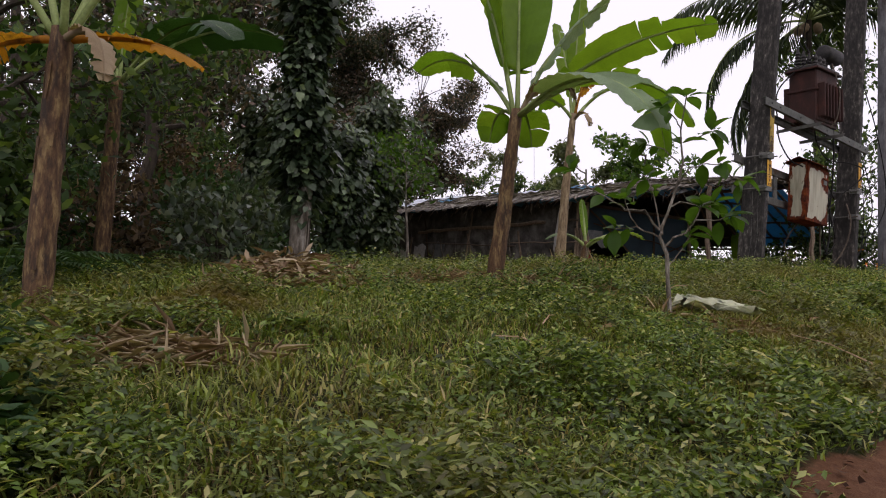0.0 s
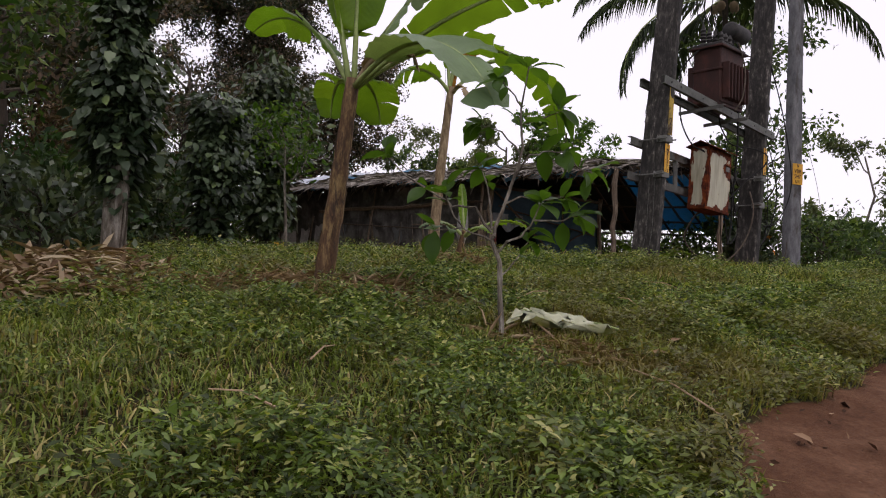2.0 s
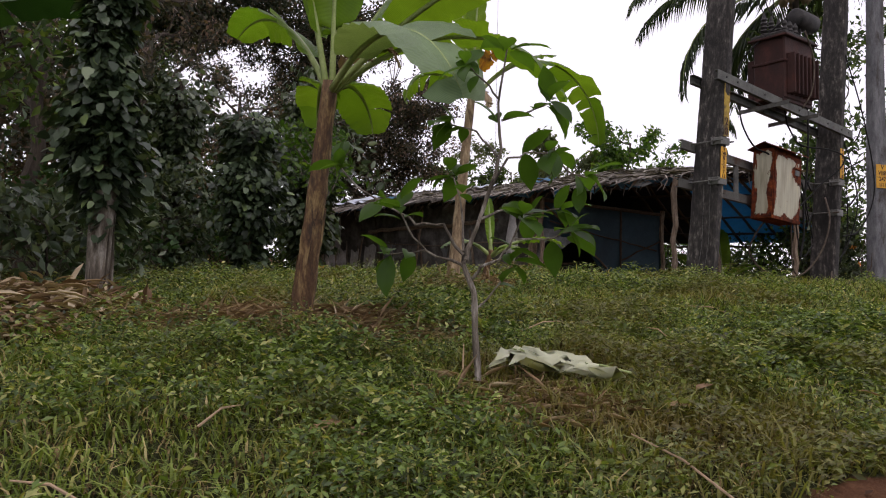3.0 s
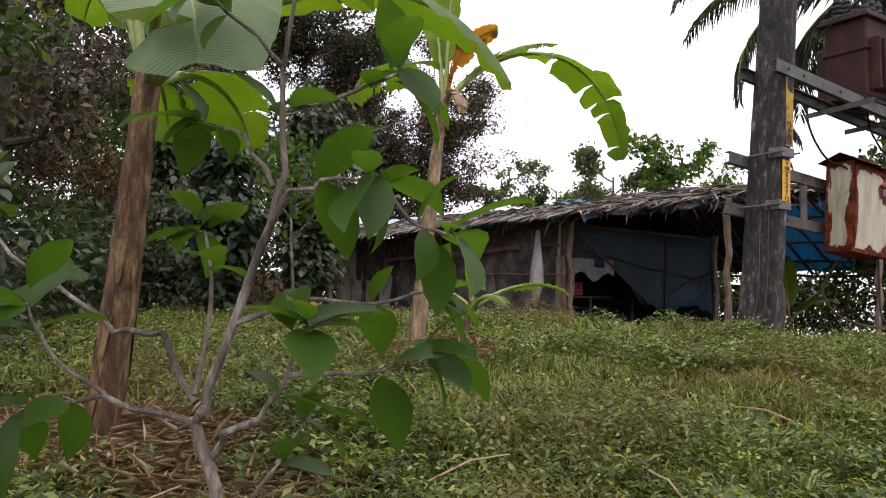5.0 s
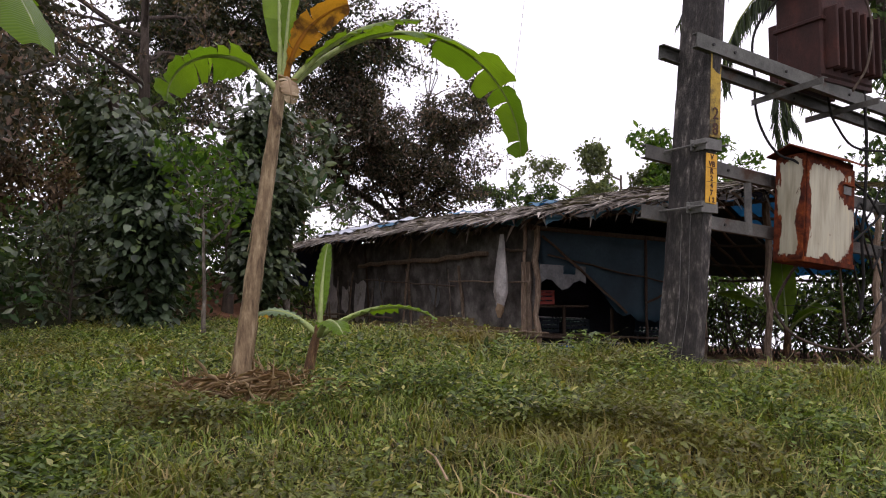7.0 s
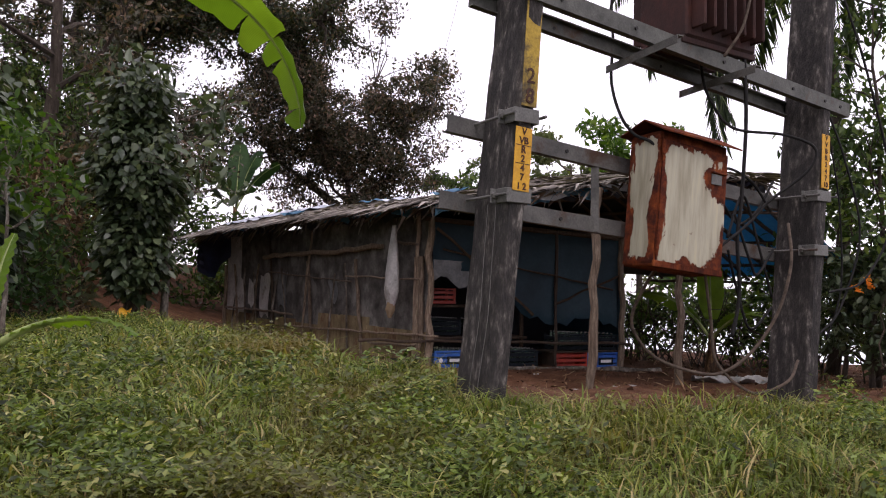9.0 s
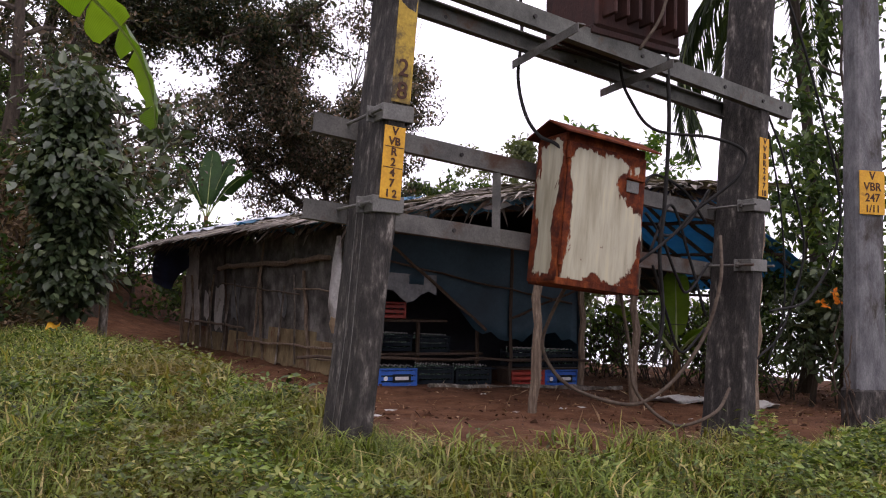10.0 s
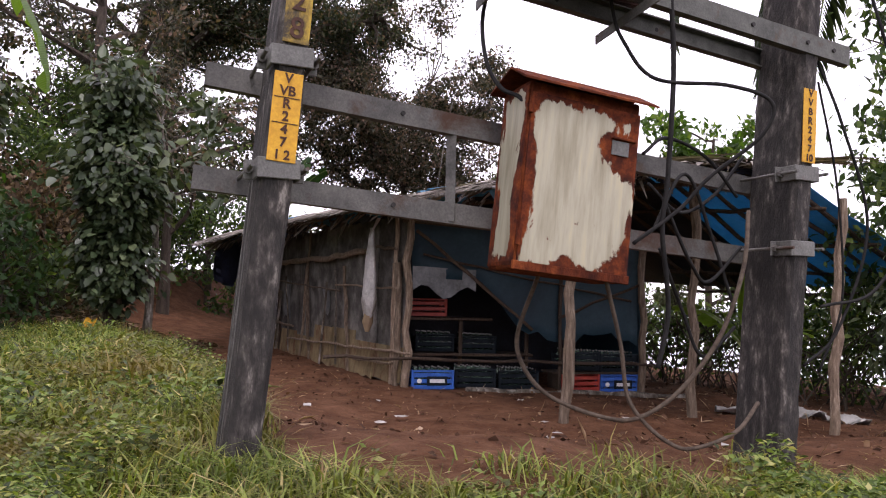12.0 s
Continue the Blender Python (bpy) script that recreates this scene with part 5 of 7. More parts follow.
# ---- leaves, trees and shrubs ----
LEAF = {
    "broad": (np.array([(0, 0, 0), (0.3, 0.42, 0.07), (0.3, -0.42, 0.07), (0.45, 0, 0), (0.7, 0.36, 0.02), (0.7, -0.36, 0.02), (1, 0, -0.12)]),
              np.array([(0, 3, 1), (0, 2, 3), (1, 3, 4), (2, 5, 3), (3, 6, 4), (3, 5, 6)])),
    "heart": (np.array([(-0.08, 0, 0.02), (0.08, 0.44, 0.05), (0.08, -0.44, 0.05), (0.4, 0, 0), (0.55, 0.4, 0.02), (0.55, -0.4, 0.02), (1, 0, -0.1)]),
              np.array([(0, 3, 1), (0, 2, 3), (1, 3, 4), (2, 5, 3), (3, 6, 4), (3, 5, 6)])),
    "oval": (np.array([(0, 0, 0)] + [p for t, w, z in ((0.12, 0.2, 0.03), (0.3, 0.42, 0.05), (0.52, 0.5, 0.04), (0.74, 0.4, 0.0), (0.9, 0.2, -0.06)) for p in ((t, w, z + 0.05), (t, 0, z), (t, -w, z + 0.05))] + [(1.02, 0, -0.12)]),
             np.array([(0, 2, 1), (0, 3, 2)] + [f for k in range(4) for b in (1 + 3 * k,) for f in ((b, b + 1, b + 4), (b, b + 4, b + 3), (b + 1, b + 2, b + 5), (b + 1, b + 5, b + 4))] + [(13, 14, 16), (14, 15, 16)])),
    "plain": (np.array([(0, 0, 0), (0.45, 0.5, 0.06), (1, 0, -0.06), (0.45, -0.5, 0.06)]), np.array([(0, 2, 1), (0, 3, 2)])),
}


def unit(a):
    return a / np.maximum(1e-6, np.linalg.norm(a, axis=-1, keepdims=True))


def leaf_arrays(at, dirs, length, width, shape, rs, upward=0.6):
    """Points and triangles for many leaves at once."""
    tp, tt = LEAF[shape]
    at, dirs = np.asarray(at, float), unit(np.asarray(dirs, float))
    n = len(at)
    ref = unit(rs.normal(0, 1, (n, 3)) * (1 - upward) + np.array((0, 0, 1.0)) * upward)
    side = unit(np.cross(dirs, ref))
    up = np.cross(side, dirs)
    L, W = np.broadcast_to(length, n)[:, None, None], np.broadcast_to(width, n)[:, None, None]
    v = at[:, None, :] + dirs[:, None, :] * tp[None, :, 0:1] * L + side[:, None, :] * tp[None, :, 1:2] * W + up[:, None, :] * tp[None, :, 2:3] * L
    t = tt[None] + (np.arange(n) * len(tp))[:, None, None]
    return v.reshape(-1, 3), t.reshape(-1, 3)


def leaf_mesh(name, at, dirs, length, width, shape, mat, rs, upward=0.6):
    v, t = leaf_arrays(at, dirs, length, width, shape, rs, upward)
    return raw_mesh(name, v, t, mat)


def limb_points(start, direction, length, rs, n=7, gravity=0.0, wander=0.22):
    p, d, out = np.array(start, float), unit(np.array(direction, float)), []
    for i in range(n):
        out.append(p.copy())
        p = p + d * (length / (n - 1))
        d = unit(d + rs.normal(0, wander, 3) * np.array((1, 1, 0.6)) + np.array((0, 0, gravity)))
    return out


def tree(name, label, base, height, r, spread, seed, leaves, leaf_len, leaf_mat, bark="bark_dark", bare=0.35, limbs=9, lean=(0, 0), shape="plain", aim=None, droop=0.3,
         clump=0.6, gravity=0.02, category="tree", twigs=5, bushy=1.0, arch=(), dome=()):
    """A tapered trunk, limbs that fork into twigs, and leaves in uneven clumps round the twig ends."""
    rs = np.random.RandomState(seed)
    base = np.array(base, float)
    root = thing(name, base, label, category)
    top = base + np.array((lean[0], lean[1], height * 0.8))
    trunk = [base + (top - base) * t + rs.normal(0, 0.03 * height * 0.3, 3) * (t > 0) * np.array((1, 1, 0)) for t in np.linspace(0, 1, 9)]
    trunk[0] = base - np.array((0, 0, 0.3))
    g = Geo().tube(trunk, [r * (1.25 if i == 0 else 1) * (1 - 0.75 * i / 8) for i in range(9)], 9, True, 0.06, random.Random(seed))
    ends = []
    for k in range(limbs):
        t = bare + (1 - bare) * (k + rs.rand()) / limbs
        i = min(int(t * 8), 7)
        p = trunk[i] + (trunk[i + 1] - trunk[i]) * (t * 8 - i)
        a = k * 2.4 + rs.uniform(-0.5, 0.5)
        out = np.array((math.cos(a), math.sin(a), 0))
        if aim is not None and k % 2 == 0:
            out = unit(np.array((aim[0], aim[1], 0.0)) + rs.normal(0, 0.35, 3) * np.array((1, 1, 0)))
        length = spread * rs.uniform(0.7, 1.15) * (1 - 0.35 * (t - bare))
        pts = limb_points(p, out + np.array((0, 0, rs.uniform(0.2, 0.9))), length, rs, 8, gravity)
        lr = r * 0.5 * (1 - 0.6 * t)
        g.tube(pts, [lr * (1 - 0.85 * j / 7) + 0.006 for j in range(8)], 6)
        for j in range(twigs):
            q = rs.randint(3, 8)
            tw = limb_points(pts[q], unit(pts[q] - pts[q - 1]) + rs.normal(0, 0.7, 3), length * rs.uniform(0.25, 0.5), rs, 5, gravity)
            g.tube(tw, [lr * 0.22 * (1 - 0.8 * m / 4) + 0.004 for m in range(5)], 4)
            ends += tw[2:]
        ends += pts[5:]
    for arm, ar in arch:
        arm = [np.array(q, float) for q in arm]
        g.tube(arm, [ar * (1 - 0.8 * j / (len(arm) - 1)) for j in range(len(arm))], 8)
        for j in range(len(arm) * 6):
            q = rs.randint(1, len(arm))
            p = arm[q - 1] + (arm[q] - arm[q - 1]) * rs.rand()
            tw = limb_points(p, rs.normal(0, 1, 3) * np.array((1, 0.8, 0.55)) + np.array((0.3, 0, -0.15)), rs.uniform(1.5, 4.2), rs, 7, -0.02)
            g.tube(tw, [ar * 0.2 * (1 - 0.85 * m / 6) + 0.006 for m in range(7)], 4)
            ends += tw[2:]
    for centre, size, hubs_n in dome:
        wood = np.array(ends)
        for k in range(hubs_n):
            v = unit(rs.normal(0, 1, 3)) * rs.uniform(0.25, 1.0) ** 0.45 * (1 + 0.12 * rs.normal())
            p = np.array(centre) + v * np.array(size)
            if value_noise(p[0], p[2], 1.05, seed) < 0.37:
                continue
            near = wood[np.argmin(np.linalg.norm(wood - p + rs.normal(0, 0.4, 3), axis=1))]
            mid = (near + p) / 2 + rs.normal(0, 0.15, 3) - np.array((0, 0, 0.12))
            if np.linalg.norm(near - p) < 3.5:
                g.tube([near, mid, p], [0.03, 0.02, 0.007], 4)
            ends += [p] * 3 + [p + rs.normal(0, 0.35, 3) * np.array((1, 1, 0.35)) for _ in range(3)]
    part("trunk", g, root, "", M[bark])
    ends = np.array(ends)
    per = max(5, int(leaves / max(8, len(ends) * 1.5)))
    hubs = ends[rs.randint(0, len(ends), max(4, leaves // per))]
    size = clump * rs.uniform(0.55, 1.25, len(hubs))
    which = rs.randint(0, len(hubs), leaves)
    at = hubs[which] + np.clip(rs.normal(0, 0.75, (leaves, 3)), -1.4, 1.4) * np.array((1, 1, 0.7)) * size[which][:, None] * bushy
    dirs = rs.normal(0, 1, (leaves, 3)) + np.array((0, 0, -droop))
    ln = leaf_len * rs.uniform(0.6, 1.3, leaves)
    part("crown", leaf_mesh("crown", at, dirs, ln, ln * 0.5, shape, M[leaf_mat], rs, 0.4), root)
    return root


def vine_column(name, label, base, z_lo, z_hi, radius, count, seed, leaf=0.15, r=0.11, bark="bark_pale", mat="pepper_leaf", lean=(0, 0), ragged=0.25):
    """A trunk wrapped in a climbing vine: heart-shaped leaves that hang outward in overlapping clumps."""
    rs = np.random.RandomState(seed)
    base = np.array(base, float)
    root = thing(name, base, label, "tree")
    h = z_hi - base[2]
    line = [base + np.array((lean[0] * t, lean[1] * t, h * t)) + rs.normal(0, 0.012, 3) for t in np.linspace(-0.04, 1.0, 14)]
    part("trunk", Geo().tube(line, [r * (1.2 - 0.35 * i / 13) * (1 + 0.06 * math.sin(i * 3)) for i in range(14)], 12, True, 0.05, random.Random(seed)), root, "", M[bark])
    g = Geo()
    for k in range(7):
        a0 = rs.uniform(0, 6.28)
        pts = [base + np.array((lean[0] * t, lean[1] * t, h * t)) + np.array((math.cos(a0 + 3 * t), math.sin(a0 + 3 * t), 0)) * (r * 1.12) for t in np.linspace(0.0, 0.9, 16)]
        g.tube(pts, 0.011, 5)
    part("vine_stem", g, root, "", M["bark_dark"])
    clumps = 34 + int(count / 60)
    ct = rs.uniform(0, 1, clumps)
    ca = rs.uniform(0, 6.283, clumps)
    cr = radius * rs.uniform(0.45, 1.0, clumps) * (0.75 + 0.25 * np.sin(ct * 11 + seed)) * np.minimum(1, 0.45 + 3.0 * ct)
    pick = rs.randint(0, clumps, count)
    t = ct[pick] + rs.normal(0, 0.045, count)
    a = ca[pick] + rs.normal(0, 0.45, count)
    rad = cr[pick] * (1 + rs.normal(0, ragged * 0.5, count)) * rs.uniform(0.55, 1.05, count)
    z = z_lo + (z_hi - z_lo) * t
    tt = (z - base[2]) / h
    at = np.stack([base[0] + lean[0] * tt + rad * np.cos(a), base[1] + lean[1] * tt + rad * np.sin(a), z], 1)
    dirs = np.stack([np.cos(a), np.sin(a), np.full(count, -0.9)], 1) + rs.normal(0, 0.45, (count, 3))
    ln = leaf * rs.uniform(0.65, 1.25, count)
    part("foliage", leaf_mesh("foliage", at, dirs, ln, ln * 0.85, "heart", M[mat], rs, 0.75), root, "dark glossy heart-shaped vine leaves")
    return root


eave_fringe(EAVE, RIDGE, OUT, 620, 43, roof_main)
eave_fringe(FEDGE, FRIDGE, (0.1, -1.0, 0.0), 300, 44, roof_front)
eave_fringe([END_A, END_A.lerp(END_B, 0.5), END_B, END_B + (END_B - END_A) * 0.02], [END_A + SIDE * -0.8, END_A.lerp(END_B, 0.5) + SIDE * -0.8, END_B + SIDE * -0.8, END_B + SIDE * -0.8], SIDE, 220, 45, roof_main)
vine_column("vine_covered_tree", "straight grey trunk clothed in dark climbing pepper vine", on(-1.76, 9.68), 2.3, 7.6, 0.66, 8600, 51, 0.125, 0.11)
vine_column("vine_covered_tree", "slim trunk wrapped in a dark leafy vine", on(-1.62, 20.1), 2.3, 5.9, 1.05, 7600, 52, 0.155, 0.12, "bark_dark", "jack_leaf", ragged=0.5)
vine_column("vine_covered_tree", "low vine-smothered tree reaching to the ground", on(-2.2, 16.8), 1.7, 4.7, 0.8, 4600, 53, 0.16, 0.1, "bark_dark", ragged=0.55)
vine_column("vine_covered_tree", "vine-hung tree at the edge of the woods", on(-4.6, 19.5), 1.8, 6.2, 1.0, 4600, 54, 0.17, 0.12, "bark_dark", "jack_leaf", ragged=0.5)
tree("jack_tree", "young jack tree with rounded leaves over the vine", on(-1.3, 20.6), 5.6, 0.08, 1.5, 55, 420, 0.26, "jack_leaf", "bark_pale", 0.5, 8, (0.2, 0), "broad", clump=0.3, twigs=4)
tree("slender_tree", "slender pale-stemmed tree with fresh green leaves", on(-0.55, 15.4), 3.1, 0.035, 0.75, 56, 560, 0.14, "sapling_leaf", "bark_pale", 0.55, 8, (-0.15, 0.1), "broad", clump=0.28, droop=0.5)

tree("rain_tree", "great spreading rain tree with dark arching limbs", (-13.4, 36, -0.5), 19, 0.7, 9.0, 61, 62000, 0.18, "canopy_green", bare=0.5, limbs=10, clump=0.45, twigs=9, gravity=-0.01,
     arch=(([(-13.4, 36, 9.5), (-12.6, 36, 11.4), (-10.5, 36, 12.8), (-8.2, 36, 13.1), (-5.8, 35.6, 12.7), (-3.6, 35.4, 12.9), (-2.2, 35, 12.8)], 0.42),), dome=(((-8.6, 36, 14.4), (5.2, 2.5, 2.2), 170),))
tree("rain_tree", "broad dark-leaved tree leaning over behind the hut", (-0.6, 39, -3.0), 13.5, 0.34, 4.2, 62, 62000, 0.17, "canopy_leaf", bare=0.66, limbs=11, lean=(-1.8, -1), clump=0.36, twigs=9, gravity=0.0,
     arch=(([(-1.0, 38.6, 4.0), (-2.7, 38, 5.8), (-3.5, 38, 6.4), (-4.6, 38, 7.2), (-5.6, 38, 7.9), (-6.2, 38, 9.2)], 0.22), ([(-1.6, 38, 7.2), (-1.0, 37.5, 8.8), (0.4, 37.2, 9.6), (1.6, 37, 9.9)], 0.12)), dome=(((-2.3, 37.3, 10.5), (4.6, 2.8, 3.8), 430),))
tree("rain_tree", "tall dark tree of the wood edge", on(-9.0, 28), 13, 0.3, 4.5, 63, 4000, 0.2, "canopy_leaf", bare=0.45, limbs=10, clump=0.32, twigs=8)
tree("woodland_tree", "shaded tree with a crooked dark trunk", on(-6.8, 17), 9.0, 0.2, 3.4, 64, 8000, 0.16, "canopy_leaf", bare=0.4, limbs=10, lean=(0.6, 0), clump=0.32, twigs=8)
tree("woodland_tree", "dark tree standing deep in the wood", on(-11.5, 20), 11, 0.28, 5.0, 65, 13000, 0.2, "canopy_leaf", bare=0.2, limbs=12, clump=0.5, twigs=8)
tree("woodland_tree", "dark leafy tree above the banana plants", on(-7.6, 12.0), 8.5, 0.2, 3.8, 66, 9000, 0.18, "shrub_leaf", bare=0.15, limbs=12, clump=0.55, twigs=7)
tree("woodland_tree", "dense dark tree over the bank", on(-8.5, 7.5), 9, 0.25, 4.2, 67, 10000, 0.18, "shrub_leaf", bare=0.1, limbs=13, clump=0.65, twigs=7)
tree("woodland_tree", "tree with thin rust-tinged leaves", on(-5.2, 26.5), 7.5, 0.16, 2.8, 68, 5500, 0.16, "canopy_leaf", bare=0.3, limbs=10, clump=0.28, twigs=8)
tree("woodland_tree", "tree in the hollow behind the vines", on(-16, 27), 11, 0.3, 5.0, 69, 11000, 0.28, "canopy_leaf", bare=0.1, limbs=12, clump=0.55, twigs=9)
for i_, (x, y, h, sp, n) in enumerate(((-6.4, 30.5, 4.6, 2.2, 1700), (-8.8, 29.5, 6.2, 2.6, 2600), (-12, 31, 8.0, 3.2, 7000))):
    tree("woodland_tree", "dark green tree closing the view beside the hut", on(x, y), h, 0.14, sp, 290 + i_, n, 0.2, "shrub_leaf", "bark_dark", 0.08, 15, clump=0.5, twigs=6)
for i_, (x, y, h) in enumerate(((-6.5, 9.0, 2.6), (-5.8, 7.6, 2.2), (-7.2, 10.6, 3.0), (-4.2, 32.5, 3.6), (-2.2, 33, 3.2), (-7.6, 30, 3.6), (-5.6, 29.2, 3.4), (-4.0, 30.0, 3.2), (-2.6, 30.6, 3.0), (-9.5, 29, 4.0), (-3.2, 28.4, 2.2), (-6.8, 27.4, 2.6), (-8.3, 25.5, 2.6))):
    tree("shrub", "tall dark green bush among the trees", on(x, y), h, 0.05, 1.5, 270 + i_, 1200, 0.2, "shrub_leaf", "bark_dark", 0.0, 13, clump=0.4, twigs=5,
         category="shrub", shape="broad")

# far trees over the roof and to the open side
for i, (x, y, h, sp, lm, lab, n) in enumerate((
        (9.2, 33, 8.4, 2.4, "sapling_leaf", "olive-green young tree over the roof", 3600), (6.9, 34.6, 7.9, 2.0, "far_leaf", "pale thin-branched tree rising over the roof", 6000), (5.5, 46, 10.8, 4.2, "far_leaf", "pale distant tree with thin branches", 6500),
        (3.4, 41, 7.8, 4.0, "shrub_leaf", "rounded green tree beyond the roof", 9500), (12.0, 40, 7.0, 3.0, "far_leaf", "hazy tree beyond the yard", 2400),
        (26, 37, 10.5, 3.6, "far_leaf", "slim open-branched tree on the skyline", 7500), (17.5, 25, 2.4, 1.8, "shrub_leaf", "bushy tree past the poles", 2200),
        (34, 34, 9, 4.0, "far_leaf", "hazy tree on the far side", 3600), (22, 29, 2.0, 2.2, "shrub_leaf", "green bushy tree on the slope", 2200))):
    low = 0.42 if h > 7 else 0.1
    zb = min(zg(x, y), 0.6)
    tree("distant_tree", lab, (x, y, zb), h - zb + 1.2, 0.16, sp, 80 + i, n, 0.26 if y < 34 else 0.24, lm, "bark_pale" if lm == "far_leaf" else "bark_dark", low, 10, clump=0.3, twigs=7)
tree("slim_leafy_tree", "tall slim tree with small hanging leaves behind the poles", on(11.2, 20.2), 8.8, 0.05, 1.8, 91, 3300, 0.16, "shrub_leaf", "bark_dark", 0.08, 20, clump=0.3, twigs=5, droop=0.9)
tree("slim_leafy_tree", "leafy young tree behind the poles", on(10.75, 20.6), 4.6, 0.045, 0.95, 94, 2600, 0.15, "shrub_leaf", "bark_dark", 0.35, 12, clump=0.28, twigs=5, droop=0.7)
tree("flowering_shrub", "dark shrub with orange flowers beside the yard", on(11.05, 20.1), 2.5, 0.05, 0.75, 93, 2200, 0.15, "jack_leaf", "bark_dark", 0.05, 14, clump=0.25, twigs=5, category="shrub", shape="broad")


def shrub(label, x, y, h, sp, n, seed, mat="shrub_leaf", leaf=0.14, name="shrub", shape="plain"):
    return tree(name, label, on(x, y), h, 0.03, sp, seed, n, leaf, mat, "bark_dark", 0.0, 12, clump=0.22 + 0.1 * sp, twigs=4, category="shrub", shape=shape)


rs_ = np.random.RandomState(5)
for i in range(26):
    x, y = rs_.uniform(-9.5, -3.2), rs_.uniform(8.5, 26)
    if OUT.x * (x - CORNER.x) + OUT.y * (y - CORNER.y) < 3.2 or (x > -5 and y < 11):
        continue
    shrub("half-withered undergrowth shrub at the edge of the wood" if i % 5 == 0 else "dark undergrowth shrub at the edge of the wood", x, y, rs_.uniform(1.2, 2.6), rs_.uniform(0.9, 1.5), 1000, 200 + i, ("dry_leaf", "shrub_leaf", "jack_leaf", "shrub_leaf", "fern")[i % 5], 0.17)
for i, (x, y, h) in enumerate(((9.6, 22.8, 1.7), (10.6, 23.5, 1.6), (12.0, 22.5, 1.8), (8.2, 23.6, 1.3), (13.6, 21.5, 1.9), (15.5, 20.5, 2.0), (17.5, 19.0, 2.0), (14.5, 17.6, 1.4), (19.5, 21.5, 2.4), (7.6, 24.2, 1.2), (16.0, 16.6, 1.2), (12.6, 17.3, 0.9), (10.9, 24.6, 2.4), (12.6, 24.2, 2.8), (14.4, 23.4, 2.8), (9.4, 25.2, 2.0), (13.0, 20.0, 2.2), (10.1, 22.0, 2.2), (12.0, 20.8, 2.6), (12.3, 19.0, 1.8))):
    shrub("leafy green shrub on the edge of the slope", x, y, h, 0.95, 900, 240 + i, "shrub_leaf", 0.14)

for i, (x, y, h, sp, mt) in enumerate(((-9.4, 23.6, 3.6, 2.0, "dry_leaf"), (-11.6, 22.0, 4.2, 2.3, "jack_leaf"), (-13.4, 24.6, 4.6, 2.4, "dry_leaf"), (-8.2, 25.4, 3.4, 1.8, "shrub_leaf"), (-10.6, 26.2, 4.4, 2.2, "shrub_leaf"),
                                       (-9.6, 18.6, 3.0, 1.7, "shrub_leaf"), (-6.4, 23.8, 2.6, 1.5, "dry_leaf"), (-15.5, 21, 4.5, 2.4, "shrub_leaf"))):
    shrub("withered brown thicket on the wooded bank" if mt == "dry_leaf" else "dense dark thicket on the wooded bank", x, y, h, sp, 3000, 340 + i, mt, 0.17, "thicket")

# bare thicket of twigs beyond the yard
for k, (x, y) in enumerate(((9.0, 22.6), (10.2, 21.8), (12.6, 20.6), (7.9, 23.0))):
    rs = np.random.RandomState(300 + k)
    g = Geo()
    for i in range(26):
        p = np.array(on(x + rs.normal(0, 0.5), y + rs.normal(0, 0.4)))
        pts = limb_points(p, (rs.normal(0, 0.4), rs.normal(0, 0.3), 1), rs.uniform(1.0, 2.4), rs, 7, -0.02, 0.3)
        g.tube(pts, [0.012 * (1 - 0.8 * j / 6) + 0.003 for j in range(7)], 4)
        for j in range(3):
            q = rs.randint(2, 6)
            g.tube(limb_points(pts[q], rs.normal(0, 1, 3) + np.array((0, 0, 0.3)), rs.uniform(0.3, 0.8), rs, 5, 0, 0.3), [0.006, 0.005, 0.004, 0.003, 0.002], 3)
    single("bare_bush", g, "bare twiggy bush against the bright valley", "shrub", M["bark_dark"])


